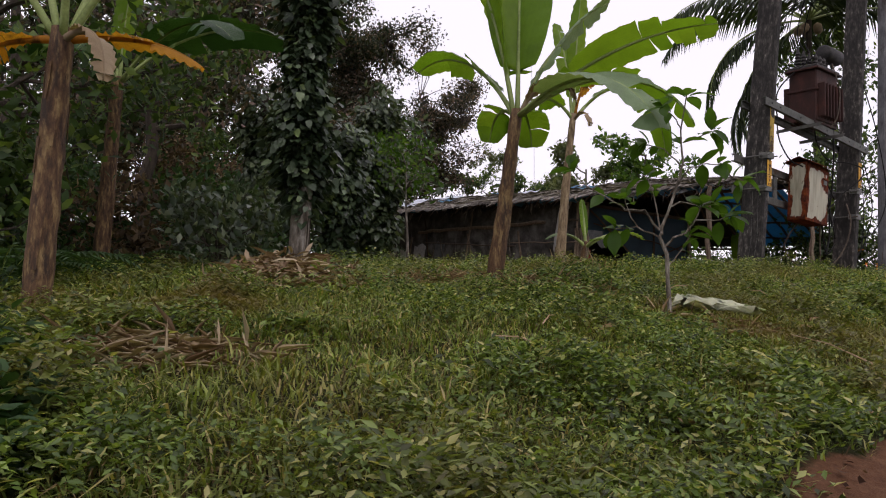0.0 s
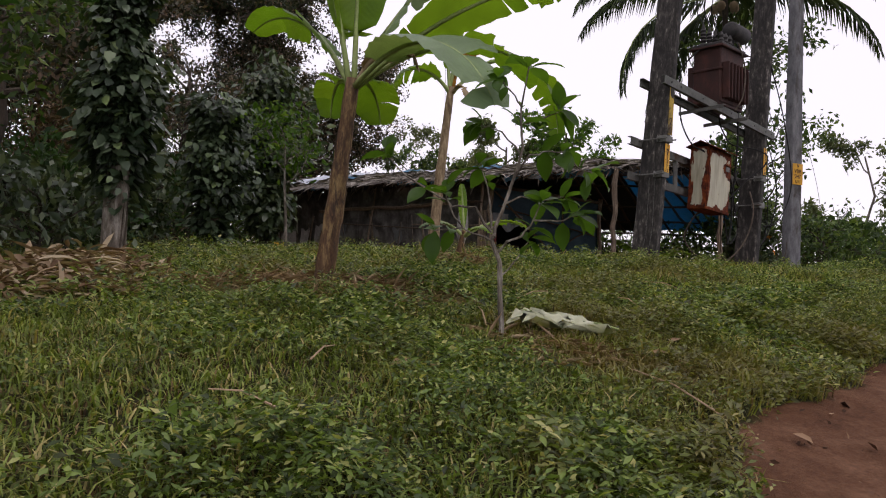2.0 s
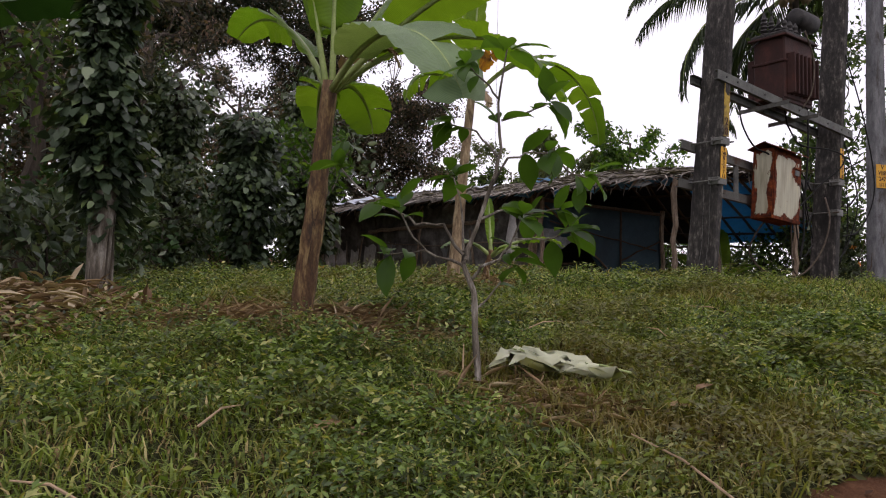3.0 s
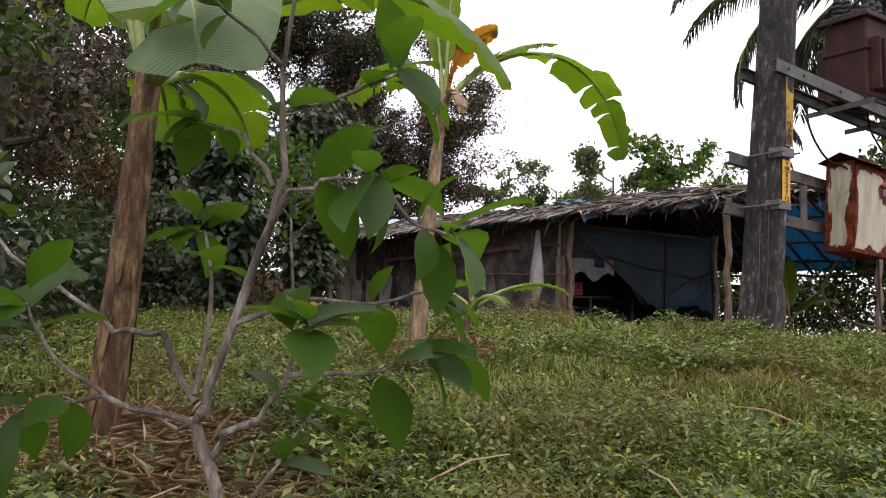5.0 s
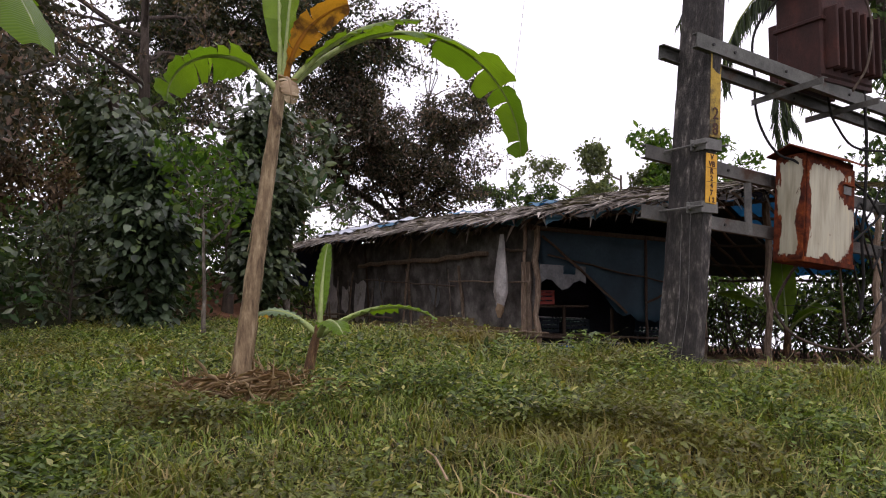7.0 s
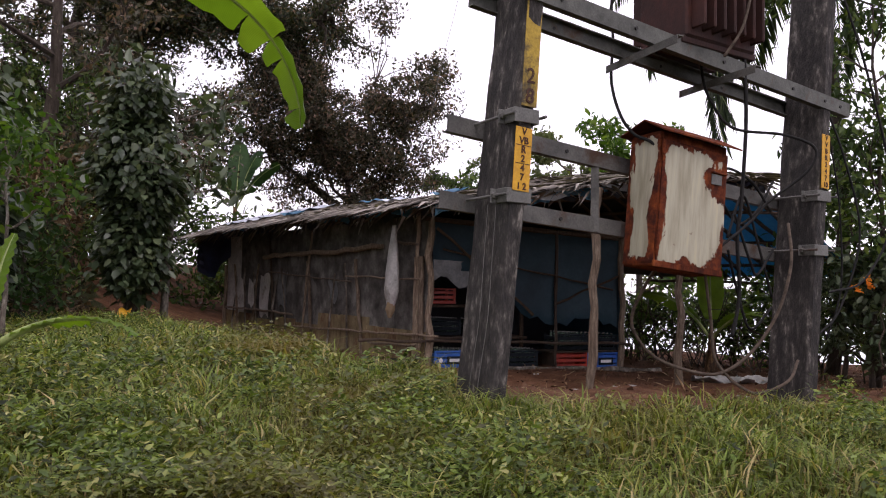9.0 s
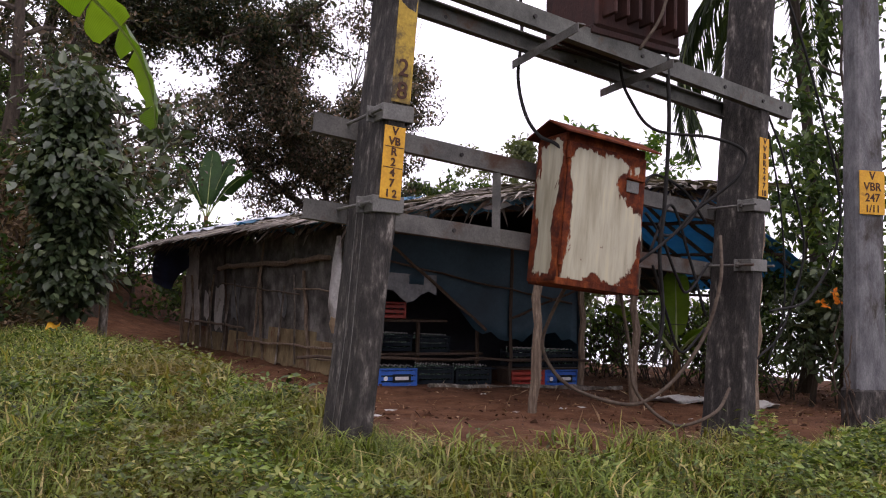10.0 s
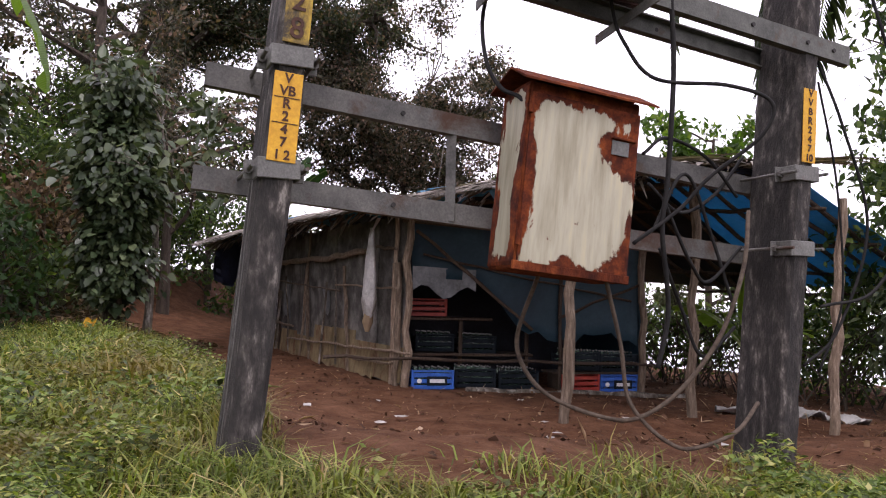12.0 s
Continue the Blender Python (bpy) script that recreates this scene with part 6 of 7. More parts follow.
# ---- coconut palm ----
def palm(base, crown, seed):
    rs = np.random.RandomState(seed)
    root = thing("coconut_palm", base, "tall coconut palm with drooping fronds above the poles", "palm tree")
    base, crown = np.array(base), np.array(crown)
    pts = [base + (crown - base) * t + np.array((0.5 * math.sin(t * 3), 0, 0)) * (1 - t) for t in np.linspace(-0.03, 1, 14)]
    part("trunk", Geo().tube(pts, [0.12 * (1.3 if i == 0 else 1) * (1 - 0.35 * i / 13) for i in range(14)], 10, True, 0.04, random.Random(seed)), root, "", M["bark_dark"])
    for k in range(18):
        az = k * 2.399 + rs.uniform(-0.2, 0.2)
        elev = radians(rs.uniform(-35, 60))
        length = rs.uniform(4.2, 5.2)
        rach, p, n = [], crown.copy(), 30
        for i in range(n + 1):
            rach.append(p.copy())
            e = elev - radians(95) * (i / n) ** 1.5
            p = p + np.array((math.cos(az) * math.cos(e), math.sin(az) * math.cos(e), math.sin(e))) * (length / n)
        fr = part("frond", Geo().tube(rach[::3], [0.035 * (1 - 0.9 * i / 10) + 0.003 for i in range(11)], 5), root, "", M["petiole"])
        at, dirs, ln = [], [], []
        for i in range(4, n):
            d = unit(rach[i + 1] - rach[i])
            lat = unit(np.cross(d, (0, 0, 1)))
            for sd in (-1, 1):
                for m_ in (0, 0.5):
                    at.append(rach[i] + (rach[i + 1] - rach[i]) * m_)
                    dirs.append(lat * sd * 0.75 + d * 0.65 + np.array((0, 0, -0.75 - rs.rand() * 0.5)))
                    ln.append((0.9 * math.sin(math.pi * (0.12 + 0.8 * i / n)) + 0.12) * rs.uniform(0.85, 1.1))
        ln = np.array(ln)
        part("foliage", leaf_mesh("foliage", at, dirs, ln, 0.05, "plain", M["palm_leaf"], rs, 0.8), fr)["kind"] = "stuff"
    for k in range(5):
        a = k * 1.3
        q = Matrix.Translation(Vector(crown) + Vector((0.28 * math.cos(a), 0.28 * math.sin(a), -0.3)))
        part("coconut", Geo().lathe([(0.02, -0.14), (0.1, -0.08), (0.13, 0), (0.1, 0.09), (0.02, 0.14)], 10, q), root, "", M["leaf_brown"], True)


palm(on(11.3, 22.4), (10.7, 21.2, 9.2), 7)


# ---- young jack sapling on the bank ----
def sapling(base, seed):
    """A crooked stem that forks low down, bent side branches, and rosettes of oval leaves at their ends."""
    rs = np.random.RandomState(seed)
    root = thing("sapling", base, "young sapling with crooked grey branches and large oval leaves", "sapling")
    b = np.array(base)

    def line(*offs):
        return [b + np.array(o) for o in offs]

    def bent(name, pts, r0, r1):
        n = len(pts)
        fine = []
        for i in range(n - 1):
            for k in range(3):
                fine.append(pts[i] + (pts[i + 1] - pts[i]) * k / 3 + rs.normal(0, 0.004, 3))
        fine.append(pts[-1])
        m = len(fine)
        part(name, Geo().tube(fine, [(r0 + (r1 - r0) * j / (m - 1)) * (1 + 0.1 * math.sin(j * 2.7)) for j in range(m)], 7), root, "", M["bark_pale"])
        return fine

    stem = bent("stem", line((0.02, 0, -0.1), (0.01, 0, 0.25), (-0.01, 0, 0.55), (-0.06, 0, 0.7), (-0.04, 0.01, 0.78), (0.09, 0.02, 1.14), (0.14, 0.03, 1.34), (0.12, 0.05, 1.6), (0.17, 0.04, 1.9)), 0.021, 0.005)
    tips = []
    for pts, r0, leaves in (
            (line((-0.02, 0, 0.62), (0.03, -0.05, 0.69), (0.12, -0.08, 0.73), (0.2, -0.1, 0.83), (0.24, -0.12, 0.95)), 0.011, 6),
            (line((-0.06, 0, 0.7), (-0.27, -0.06, 0.77), (-0.46, -0.1, 0.75)), 0.009, 4),
            (line((-0.07, 0, 0.75), (-0.18, 0.05, 0.92), (-0.33, 0.08, 0.93), (-0.45, 0.1, 1.01), (-0.65, 0.12, 1.13), (-0.76, 0.15, 1.25)), 0.01, 5),
            (line((-0.06, 0, 0.77), (-0.07, 0.1, 1.0), (-0.12, 0.16, 1.2)), 0.008, 5),
            (line((0.09, 0.02, 1.14), (0.17, -0.04, 1.27), (0.26, -0.06, 1.3), (0.4, -0.1, 1.3)), 0.008, 5),
            (line((0.4, -0.1, 1.3), (0.48, -0.12, 1.2), (0.58, -0.14, 1.16)), 0.006, 4),
            (line((0.12, 0.02, 1.3), (0.0, 0.1, 1.45), (-0.14, 0.14, 1.5)), 0.007, 5),
            (line((0.14, 0.04, 1.5), (0.3, 0.1, 1.56), (0.42, 0.12, 1.62)), 0.007, 6),
            (line((0.13, 0.05, 1.62), (0.03, -0.02, 1.72), (-0.05, -0.05, 1.78)), 0.006, 4),
            (line((0.03, 0.01, 0.95), (0.16, 0.16, 1.02), (0.34, 0.25, 1.0), (0.5, 0.3, 1.04)), 0.008, 6),
            (line((0.2, -0.1, 0.83), (0.36, -0.06, 0.84), (0.52, -0.02, 0.88)), 0.007, 6),
            (line((-0.01, 0, 0.45), (0.1, 0.05, 0.55), (0.2, 0.06, 0.7)), 0.006, 3),
            (line((-0.27, -0.06, 0.77), (-0.36, -0.14, 0.88), (-0.4, -0.18, 1.0)), 0.006, 4)):
        q = bent("branch", pts, r0, 0.004)
        tips.append((q[-1], unit(q[-1] - q[-3]), leaves + 1))
        tips.append((q[len(q) * 2 // 3], unit(q[-1] - q[-3]), 2))
    tips.append((stem[-1], np.array((0.1, 0, 1.0)), 6))
    tips.append((stem[-5], np.array((0.1, 0, 1.0)), 3))
    for p, d, count in tips:
        a0 = rs.uniform(0, 6.28)
        ax = unit(np.cross(d, (0.3, 0.2, 1.0)))
        bx = np.cross(d, ax)
        for k in range(count):
            a = a0 + k * 2.4
            dr = unit(d * rs.uniform(0.0, 1.0) + (ax * math.cos(a) + bx * math.sin(a)) * 0.9 + np.array((0, 0, -0.25)))
            ln = rs.uniform(0.12, 0.235)
            part("leaf", leaf_mesh("leaf", [np.array(p) + rs.normal(0, 0.012, 3)], [dr], ln, ln * 0.52, "oval", M["sapling_leaf"], rs, 0.8), root)


sapling(on(1.91, 6.18), 71)


# ---- cables on the stand ----
def bpt(u, w, z):
    """A point by the fuse box: along the stand, towards the path, height."""
    p = up_a.lerp(up_b, u)
    return Vector((p.x + nrm.x * w, p.y + nrm.y * w, z))


cable([tm @ Vector((-0.35, -0.2, 1.25)), (6.3, 13.6, 5.0), (6.26, 13.6, 4.4), (6.24, 13.5, 4.05), (6.3, 13.38, 3.75), (6.4, 13.32, 3.58), (6.52, 13.24, 3.5), (6.6, 13.2, 3.4)], 0.013, "black cable running down into the fuse box")
cable([tm @ Vector((-0.1, -0.2, 1.2)), (6.95, 13.6, 4.9), (7.01, 13.7, 4.19), (7.1, 13.72, 3.92), (7.28, 13.74, 3.71), (7.69, 13.74, 3.65), (7.93, 13.75, 3.54), (7.88, 13.78, 3.35), (7.59, 13.8, 3.11),
       (7.42, 13.8, 2.92), (7.15, 13.7, 2.7)], 0.012, "black cable looped beside the fuse box")
cable([tm @ Vector((0.2, -0.25, 1.2)), (7.36, 13.75, 4.9), (7.36, 13.72, 4.31), (7.38, 13.75, 3.76), (7.35, 13.78, 3.11), (7.32, 13.8, 2.79), (7.36, 13.9, 2.3), (7.3, 13.9, 1.95)], 0.016, "thick upright service cable")
cable([(6.66, 13.35, 2.56), (6.58, 13.6, 2.45), (6.45, 13.75, 2.12), (6.5, 13.75, 1.92), (6.66, 13.75, 1.76), (6.95, 13.75, 1.66), (7.18, 13.75, 1.66), (7.43, 13.78, 1.84), (7.66, 13.85, 2.17), (7.8, 13.95, 2.58),
       (7.86, 14.2, 2.95)], 0.014, "stiff dusty cable hanging in a wide loop under the box", M["cable_grey"])
cable([(6.98, 13.5, 2.56), (7.08, 13.7, 2.1), (7.12, 13.75, 1.8), (7.21, 13.75, 1.65), (7.36, 13.75, 1.53), (7.5, 13.78, 1.5), (7.74, 13.85, 1.6), (7.9, 14.1, 1.75)], 0.013, "sagging cable loop near the ground", M["cable_grey"])
for k, pts in enumerate((
        [bpt(0.66, -0.1, 3.3), bpt(0.74, -0.2, 3.45), bpt(0.84, -0.2, 3.35), bpt(0.92, -0.2, 3.1)], [bpt(0.66, -0.05, 3.1), bpt(0.76, -0.15, 2.95), bpt(0.86, -0.2, 3.1), bpt(0.95, -0.25, 3.4)],
        [bpt(0.66, 0.0, 2.8), bpt(0.76, -0.1, 3.2), bpt(0.84, -0.15, 2.8), bpt(0.9, -0.15, 2.3)], [bpt(0.67, 0.05, 3.0), bpt(0.75, 0.0, 2.6), bpt(0.82, -0.1, 2.5), bpt(0.93, -0.2, 2.75)],
        [bpt(0.7, -0.1, 2.7), bpt(0.78, -0.2, 2.3), bpt(0.83, -0.2, 2.0), bpt(0.9, -0.15, 2.2)])):
    cable(pts, 0.012, "tangled black cable behind the fuse box")
cable([bpt(1.02, 0.12, 4.15), bpt(1.08, 0.2, 3.6), bpt(1.15, 0.2, 2.9), bpt(1.1, 0.1, 2.2), bpt(1.02, 0.05, 1.95)], 0.01, "black cable trailing from the beam end")
cable([bpt(1.0, 0.2, 5.6), bpt(1.12, 0.35, 4.4), bpt(1.24, 0.35, 3.2), bpt(1.18, 0.2, 2.5), bpt(1.05, 0.1, 2.35)], 0.011, "long black cable hanging past the pole")
cable([bpt(1.05, 0.1, 3.9), bpt(1.1, 0.1, 3.2), bpt(1.13, 0.05, 2.4), bpt(1.08, 0, 1.9)], 0.008, "thin black cable beside the pole")
for dx in (0.0, 0.05):
    cable([axis_at(POLE_A, LEAN_A, z) + Matrix.Rotation(radians(38), 3, "Z") @ Vector((-0.1, -0.12 + 2 * dx + 0.02 * math.sin(z * 5), 0)) for z in (2.9, 2.5, 2.1, 1.7, 1.45)], 0.0022,
          "thin stray wire running down the pole", M["steel"], name="wire")
for o in ((-0.25, 0.16), (0.05, 0.16), (0.3, 0.16)):
    cable([tm @ Vector((o[0], o[1], 1.46)), tm @ Vector((o[0] + 0.1, o[1] + 0.2, 1.9)), tm @ Vector((o[0] - 0.2, o[1] - 0.1, 2.5))], 0.009, "thin jumper wire rising from the transformer", name="wire")
cable([tm @ Vector((0.1, -0.3, 1.15)), tm @ Vector((0.2, -0.38, 0.7)), tm @ Vector((0.05, -0.42, 0.2)), bpt(0.52, 0.35, 4.2)], 0.012, "pale cable across the transformer tank", M["cable_grey"])
cable([(3.6, 30, 13.5), (3.4, 27.5, 10.2), (3.2, 24.8, 6.9), (3.1, 23.6, 4.1)], 0.006, "thin stay wire against the sky", M["steel_dark"], name="wire")
cable([POLE_C + Vector((0.05, 0, 7.9)), (11.0, 18.0, 5.8), (13.2, 20.6, 3.6), (14.6, 22.4, 1.0)], 0.006, "thin guy wire from the pole top", M["steel_dark"], name="wire")


# dry creeper clinging to the foot of the plain pole
cr_ = np.random.RandomState(95)
creeper = thing("dry_creeper", POLE_C, "leafless dry creeper clinging to the foot of the pole", "creeper")
for k in range(9):
    a0, turn_, top_ = cr_.uniform(0, 6.28), cr_.uniform(-1.2, 1.2), cr_.uniform(0.5, 1.5)
    pts = [POLE_C + Vector((0.24 * math.cos(a0 + turn_ * t), 0.19 * math.sin(a0 + turn_ * t), top_ * t)) + Vector(cr_.normal(0, 0.02, 3)) for t in np.linspace(0, 1, 9)]
    part("stem", Geo().tube(pts, [0.011 * (1 - 0.7 * j / 8) + 0.002 for j in range(9)], 5), creeper, "", M["stick_dark"])


# ---- crates and bottles in the shop ----
def crate(mat, label, plate):
    """A moulded bottle crate: slotted sides, rim, floor, handles."""
    root = thing("bottle_crate", (0, 0, 0), label, "crate", "crates in the shop")
    w, d, h = 0.62, 0.42, 0.26
    for sy in (-1, 1):
        for k in range(3):
            part("slat", Geo().box((w, 0.018, 0.06), Matrix.Translation((0, sy * (d / 2 - 0.009), 0.03 + k * 0.085)), 0.004), root, "", mat)
    for sx in (-1, 1):
        for k in range(3):
            part("slat", Geo().box((0.018, d, 0.06), Matrix.Translation((sx * (w / 2 - 0.009), 0, 0.03 + k * 0.085)), 0.004), root, "", mat)
        for sy in (-1, 1):
            part("corner", Geo().box((0.04, 0.04, h), Matrix.Translation((sx * (w / 2 - 0.015), sy * (d / 2 - 0.015), h / 2)), 0.006), root, "", mat)
    part("floor_grid", Geo().box((w - 0.04, d - 0.04, 0.015), Matrix.Translation((0, 0, 0.012)), 0.004), root, "", mat)
    part("rim", Geo().box((w + 0.012, 0.03, 0.03), Matrix.Translation((0, -d / 2 + 0.005, h)), 0.006), root, "", mat)
    if plate:
        pl = part("brand_panel", Geo().box((0.3, 0.006, 0.13), Matrix.Translation((0.06, -d / 2 - 0.006, 0.12)), 0.002), root, "dark printed panel", M["crate_dark"])
        part("print_bar", Geo().box((0.22, 0.003, 0.05), Matrix.Translation((0.06, -d / 2 - 0.012, 0.12))), pl, "white printed bar", M["white_paint"])
        part("print_disc", Geo().lathe([(0.001, 0), (0.035, 0), (0.035, 0.003), (0.001, 0.003)], 14, Matrix.Translation((-0.2, -d / 2 - 0.004, 0.12)) @ Matrix.Rotation(radians(90), 4, "X")), root, "", M["white_paint"])
    return root


def bottle():
    root = thing("soda_bottle", (0, 0, 0), "greenish glass soda bottle with a metal cap", "bottle", "bottles in the crates")
    part("glass", Geo().lathe([(0.028, 0), (0.032, 0.01), (0.032, 0.15), (0.026, 0.19), (0.014, 0.24), (0.013, 0.28)], 10), root, "", M["glass"], True)
    part("cap", Geo().lathe([(0.016, 0.275), (0.016, 0.292), (0.008, 0.296)], 10), root, "", M["cap"])
    return root


fa = Matrix((FRONT.normalized(), Vector((-0.465, 0.885, 0)).normalized(), Vector((0, 0, 1)))).transposed().to_4x4()


def shop(s, back, h):
    p = front_at(s, h, -back)
    return Matrix.Translation(p) @ fa


c_blue = crate(M["crate_blue"], "bright blue plastic crate of soda bottles", True)
c_red = crate(M["crate_red"], "red plastic bottle crate", False)
c_dark = crate(M["crate_dark"], "plastic bottle crate darkened as in the shade of the shop", False)
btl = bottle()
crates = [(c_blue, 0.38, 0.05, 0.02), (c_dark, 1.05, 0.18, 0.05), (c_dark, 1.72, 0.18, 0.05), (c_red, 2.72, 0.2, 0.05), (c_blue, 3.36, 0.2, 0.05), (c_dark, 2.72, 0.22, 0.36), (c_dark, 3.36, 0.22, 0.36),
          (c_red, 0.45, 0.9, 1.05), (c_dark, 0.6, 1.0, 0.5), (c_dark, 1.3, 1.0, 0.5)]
first = set()
for ob, s, b, h in crates:
    m4 = shop(s, b, h)
    if ob.name in first:
        copy_thing(ob, m4)
    else:
        ob.matrix_basis = m4
        first.add(ob.name)
nb = 0
for ob, s, b, h in crates[:7] + crates[8:]:
    if h == 0.05 and s > 2.5:
        continue
    for i in range(6):
        for j in range(3):
            m4 = shop(s - 0.24 + 0.096 * i, b - 0.13 + 0.12 * j, h + 0.02)
            if nb == 0:
                btl.matrix_basis = m4
            else:
                copy_thing(btl, m4)
            nb += 1
sh = thing("shop_shelf", shop(1.2, 0.9, 0.0).translation, "rough dark plank shelf inside the shop", "shelf")
part("plank", Geo().box((2.4, 0.6, 0.04), shop(1.0, 1.0, 0.47), 0.006), sh, "", M["stick_dark"])
part("plank", Geo().box((1.6, 0.6, 0.04), shop(0.7, 0.95, 1.02), 0.006), sh, "", M["stick_dark"])
for s in (-0.1, 1.0, 2.1):
    part("leg", Geo().box((0.06, 0.06, 1.05), shop(s, 0.75, 0.5), 0.008), sh, "", M["stick_dark"])
lg = thing("log_sill", front_at(2.4, 0, 0.28), "pale crooked log lying along the shop front", "log")
pole_between("log", front_at(0.85, 0.02, 0.25), front_at(4.3, 0.06, 0.4), 0.055, lg, M["bark_pale"])
st = thing("counter", front_at(2.9, 0, -0.2), "low stand under the crates", "counter")
part("top", Geo().box((1.5, 0.5, 0.03), shop(3.0, 0.2, 0.335), 0.004), st, "", M["stick_dark"])
for s in (2.36, 3.72):
    part("leg", Geo().box((0.05, 0.4, 0.36), shop(s, 0.2, 0.15), 0.004), st, "", M["stick_dark"])


# ---- litter and dry matter ----
def scatter_pile(name, label, x, y, rx, ry, height, count, mat, length, width, seed, category, shape="plain", flat=0.25):
    rs = np.random.RandomState(seed)
    a, r = rs.uniform(0, 6.283, count), np.sqrt(rs.rand(count))
    px, py = x + rx * r * np.cos(a), y + ry * r * np.sin(a)
    z = ground(px, py) + 0.015 + height * (1 - r ** 1.6) * rs.rand(count)
    d = rs.normal(0, 1, (count, 3)) * np.array((1, 1, flat))
    ln = length * rs.uniform(0.5, 1.3, count)
    return single(name, leaf_mesh(name, np.stack([px, py, z], 1), d, ln, width * rs.uniform(0.6, 1.3, count), shape, M[mat], rs, 0.75), label, category, kind="stuff")


scatter_pile("dry_leaf_heap", "heap of dry curled banana leaves under the vine tree", -1.65, 8.15, 0.8, 1.5, 0.36, 1900, "leaf_brown", 0.24, 0.055, 401, "dry leaves", "broad")
scatter_pile("straw_litter", "brown straw scattered round the banana foot", 0.4, 7.95, 1.6, 0.9, 0.13, 10000, "straw", 0.2, 0.006, 402, "straw", flat=0.2)
scatter_pile("straw_litter", "brown straw heaped round the slender banana", 2.0, 10.85, 0.8, 0.6, 0.2, 2000, "straw", 0.24, 0.008, 403, "straw", flat=0.3)
scatter_pile("straw_litter", "dry stalks and leaves on the shaded bank", -1.4, 3.9, 0.6, 0.4, 0.07, 700, "leaf_brown", 0.26, 0.016, 404, "straw", flat=0.2)
scatter_pile("straw_litter", "dry straw on the bank by the path", 2.1, 6.1, 0.55, 0.4, 0.05, 500, "straw", 0.22, 0.008, 405, "straw", flat=0.2)
scatter_pile("leaf_litter", "fallen leaves under the trees beside the hut", -3.4, 21.5, 2.6, 2.6, 0.08, 2600, "dry_leaf", 0.15, 0.07, 406, "leaf litter", "broad")
# a withered pale leaf lying on the grass
rows = []
rl = random.Random(9)
for j in range(17):
    t = j / 16
    w = 0.17 * math.sin(math.pi * min(1, 0.08 + t * 0.9)) ** 0.7 * (1 if t < 0.5 else 0.6)
    row = []
    for i in range(11):
        a = i / 10 - 0.5
        x, y = 2.04 + 0.6 * t + 0.06 * math.sin(i * 2.1 + j * 1.3) + 0.07 * abs(2 * a), 6.44 + 0.08 * math.sin(t * 5) + a * w * 1.6
        crease = 0.1 * abs(math.sin(t * 8.5 + a * 6)) * (1 - 0.6 * t) + 0.07 * abs(math.sin(a * 11 + t * 5)) + 0.02 * math.sin(i * 2.7 + j * 3.1)
        row.append(Vector((x, y, zg(x, y) + 0.05 + crease * 0.8 + rl.uniform(0, 0.025))))
    rows.append(row)
pale = thing("withered_leaf", rows[8][5] - Vector((0, 0, 0.07)), "pale withered banana leaf lying crumpled on the grass", "dead leaf")
m = leaf_material("withered_pale_leaf", [(0, (0.56, 0.57, 0.43)), (1, (0.68, 0.69, 0.54))], 0.2, 0.7)
part("blade", Geo().sheet(rows, 0.003), pale, "", m, True)
part("midrib", Geo().tube([r[5] + Vector((0, 0, 0.008)) for r in rows] + [rows[-1][5] + Vector((0.16, -0.03, -0.03))], 0.006, 6), pale, "", M["petiole"])
# single fallen leaves, each a thing
lr_ = np.random.RandomState(77)
n_fallen = 0
while n_fallen < 46:
    e_, d_ = lr_.uniform(1.5, 14), lr_.uniform(-1.6, 2.6)
    x, y = 0.63 * e_ - 0.78 * d_, 0.78 * e_ + 0.63 * d_
    ln = lr_.uniform(0.09, 0.18)
    v = leaf_mesh("fallen_leaf", [(0, 0, 0)], [(1, lr_.uniform(-0.4, 0.4), lr_.uniform(-0.15, 0.35))], ln, ln * 0.55, "broad", M["litter_leaf"], lr_, 0.85)
    ob = single("fallen_leaf", v, "dry brown leaf fallen on the ground", "fallen leaf", group="fallen leaves")
    lift = 0.03 if float(soil_at(x, y)) > 0.5 else 0.085
    ob.matrix_basis = pose(x, y, zg(x, y) + lift, 0, 0, lr_.uniform(0, 360))
    n_fallen += 1
# crumbs of soil, chips and leaf bits on the trodden earth
def crumbs(name, label, n, seed, mat, size, lo, hi, category, thin=0.0):
    rs = np.random.RandomState(seed)
    x, y = rs.uniform(lo[0], hi[0], n), rs.uniform(lo[1], hi[1], n)
    k = soil_at(x, y) > 0.55
    x, y = x[k], y[k]
    n = len(x)
    d = rs.normal(0, 1, (n, 3)) * np.array((1, 1, 0.5))
    ln = size * rs.uniform(0.4, 1.8, n) ** 1.5
    z = ground(x, y) + (value_noise(x, y, 0.9, 11) - 0.5) * 0.07 + (value_noise(x, y, 0.3, 12) - 0.5) * 0.035 + 0.012
    return single(name, leaf_mesh(name, np.stack([x, y, z], 1), d, ln, np.full(n, thin) if thin else ln * rs.uniform(0.3, 0.9, n), "plain", M[mat], rs, 0.5), label, category, kind="stuff")


crumbs("leaf_bits", "small dry leaf bits and chips on the trodden earth", 2600, 801, "litter_leaf", 0.03, (-1, 1), (14, 24), "leaf litter")
crumbs("earth_crumbs", "dark crumbs of earth on the path and yard", 9000, 802, "soil_bit", 0.035, (-1, 1), (14, 24), "soil")
crumbs("dry_stems", "thin dry stems strewn over the yard", 1200, 803, "straw", 0.09, (2, 12), (13, 24), "straw", 0.005)
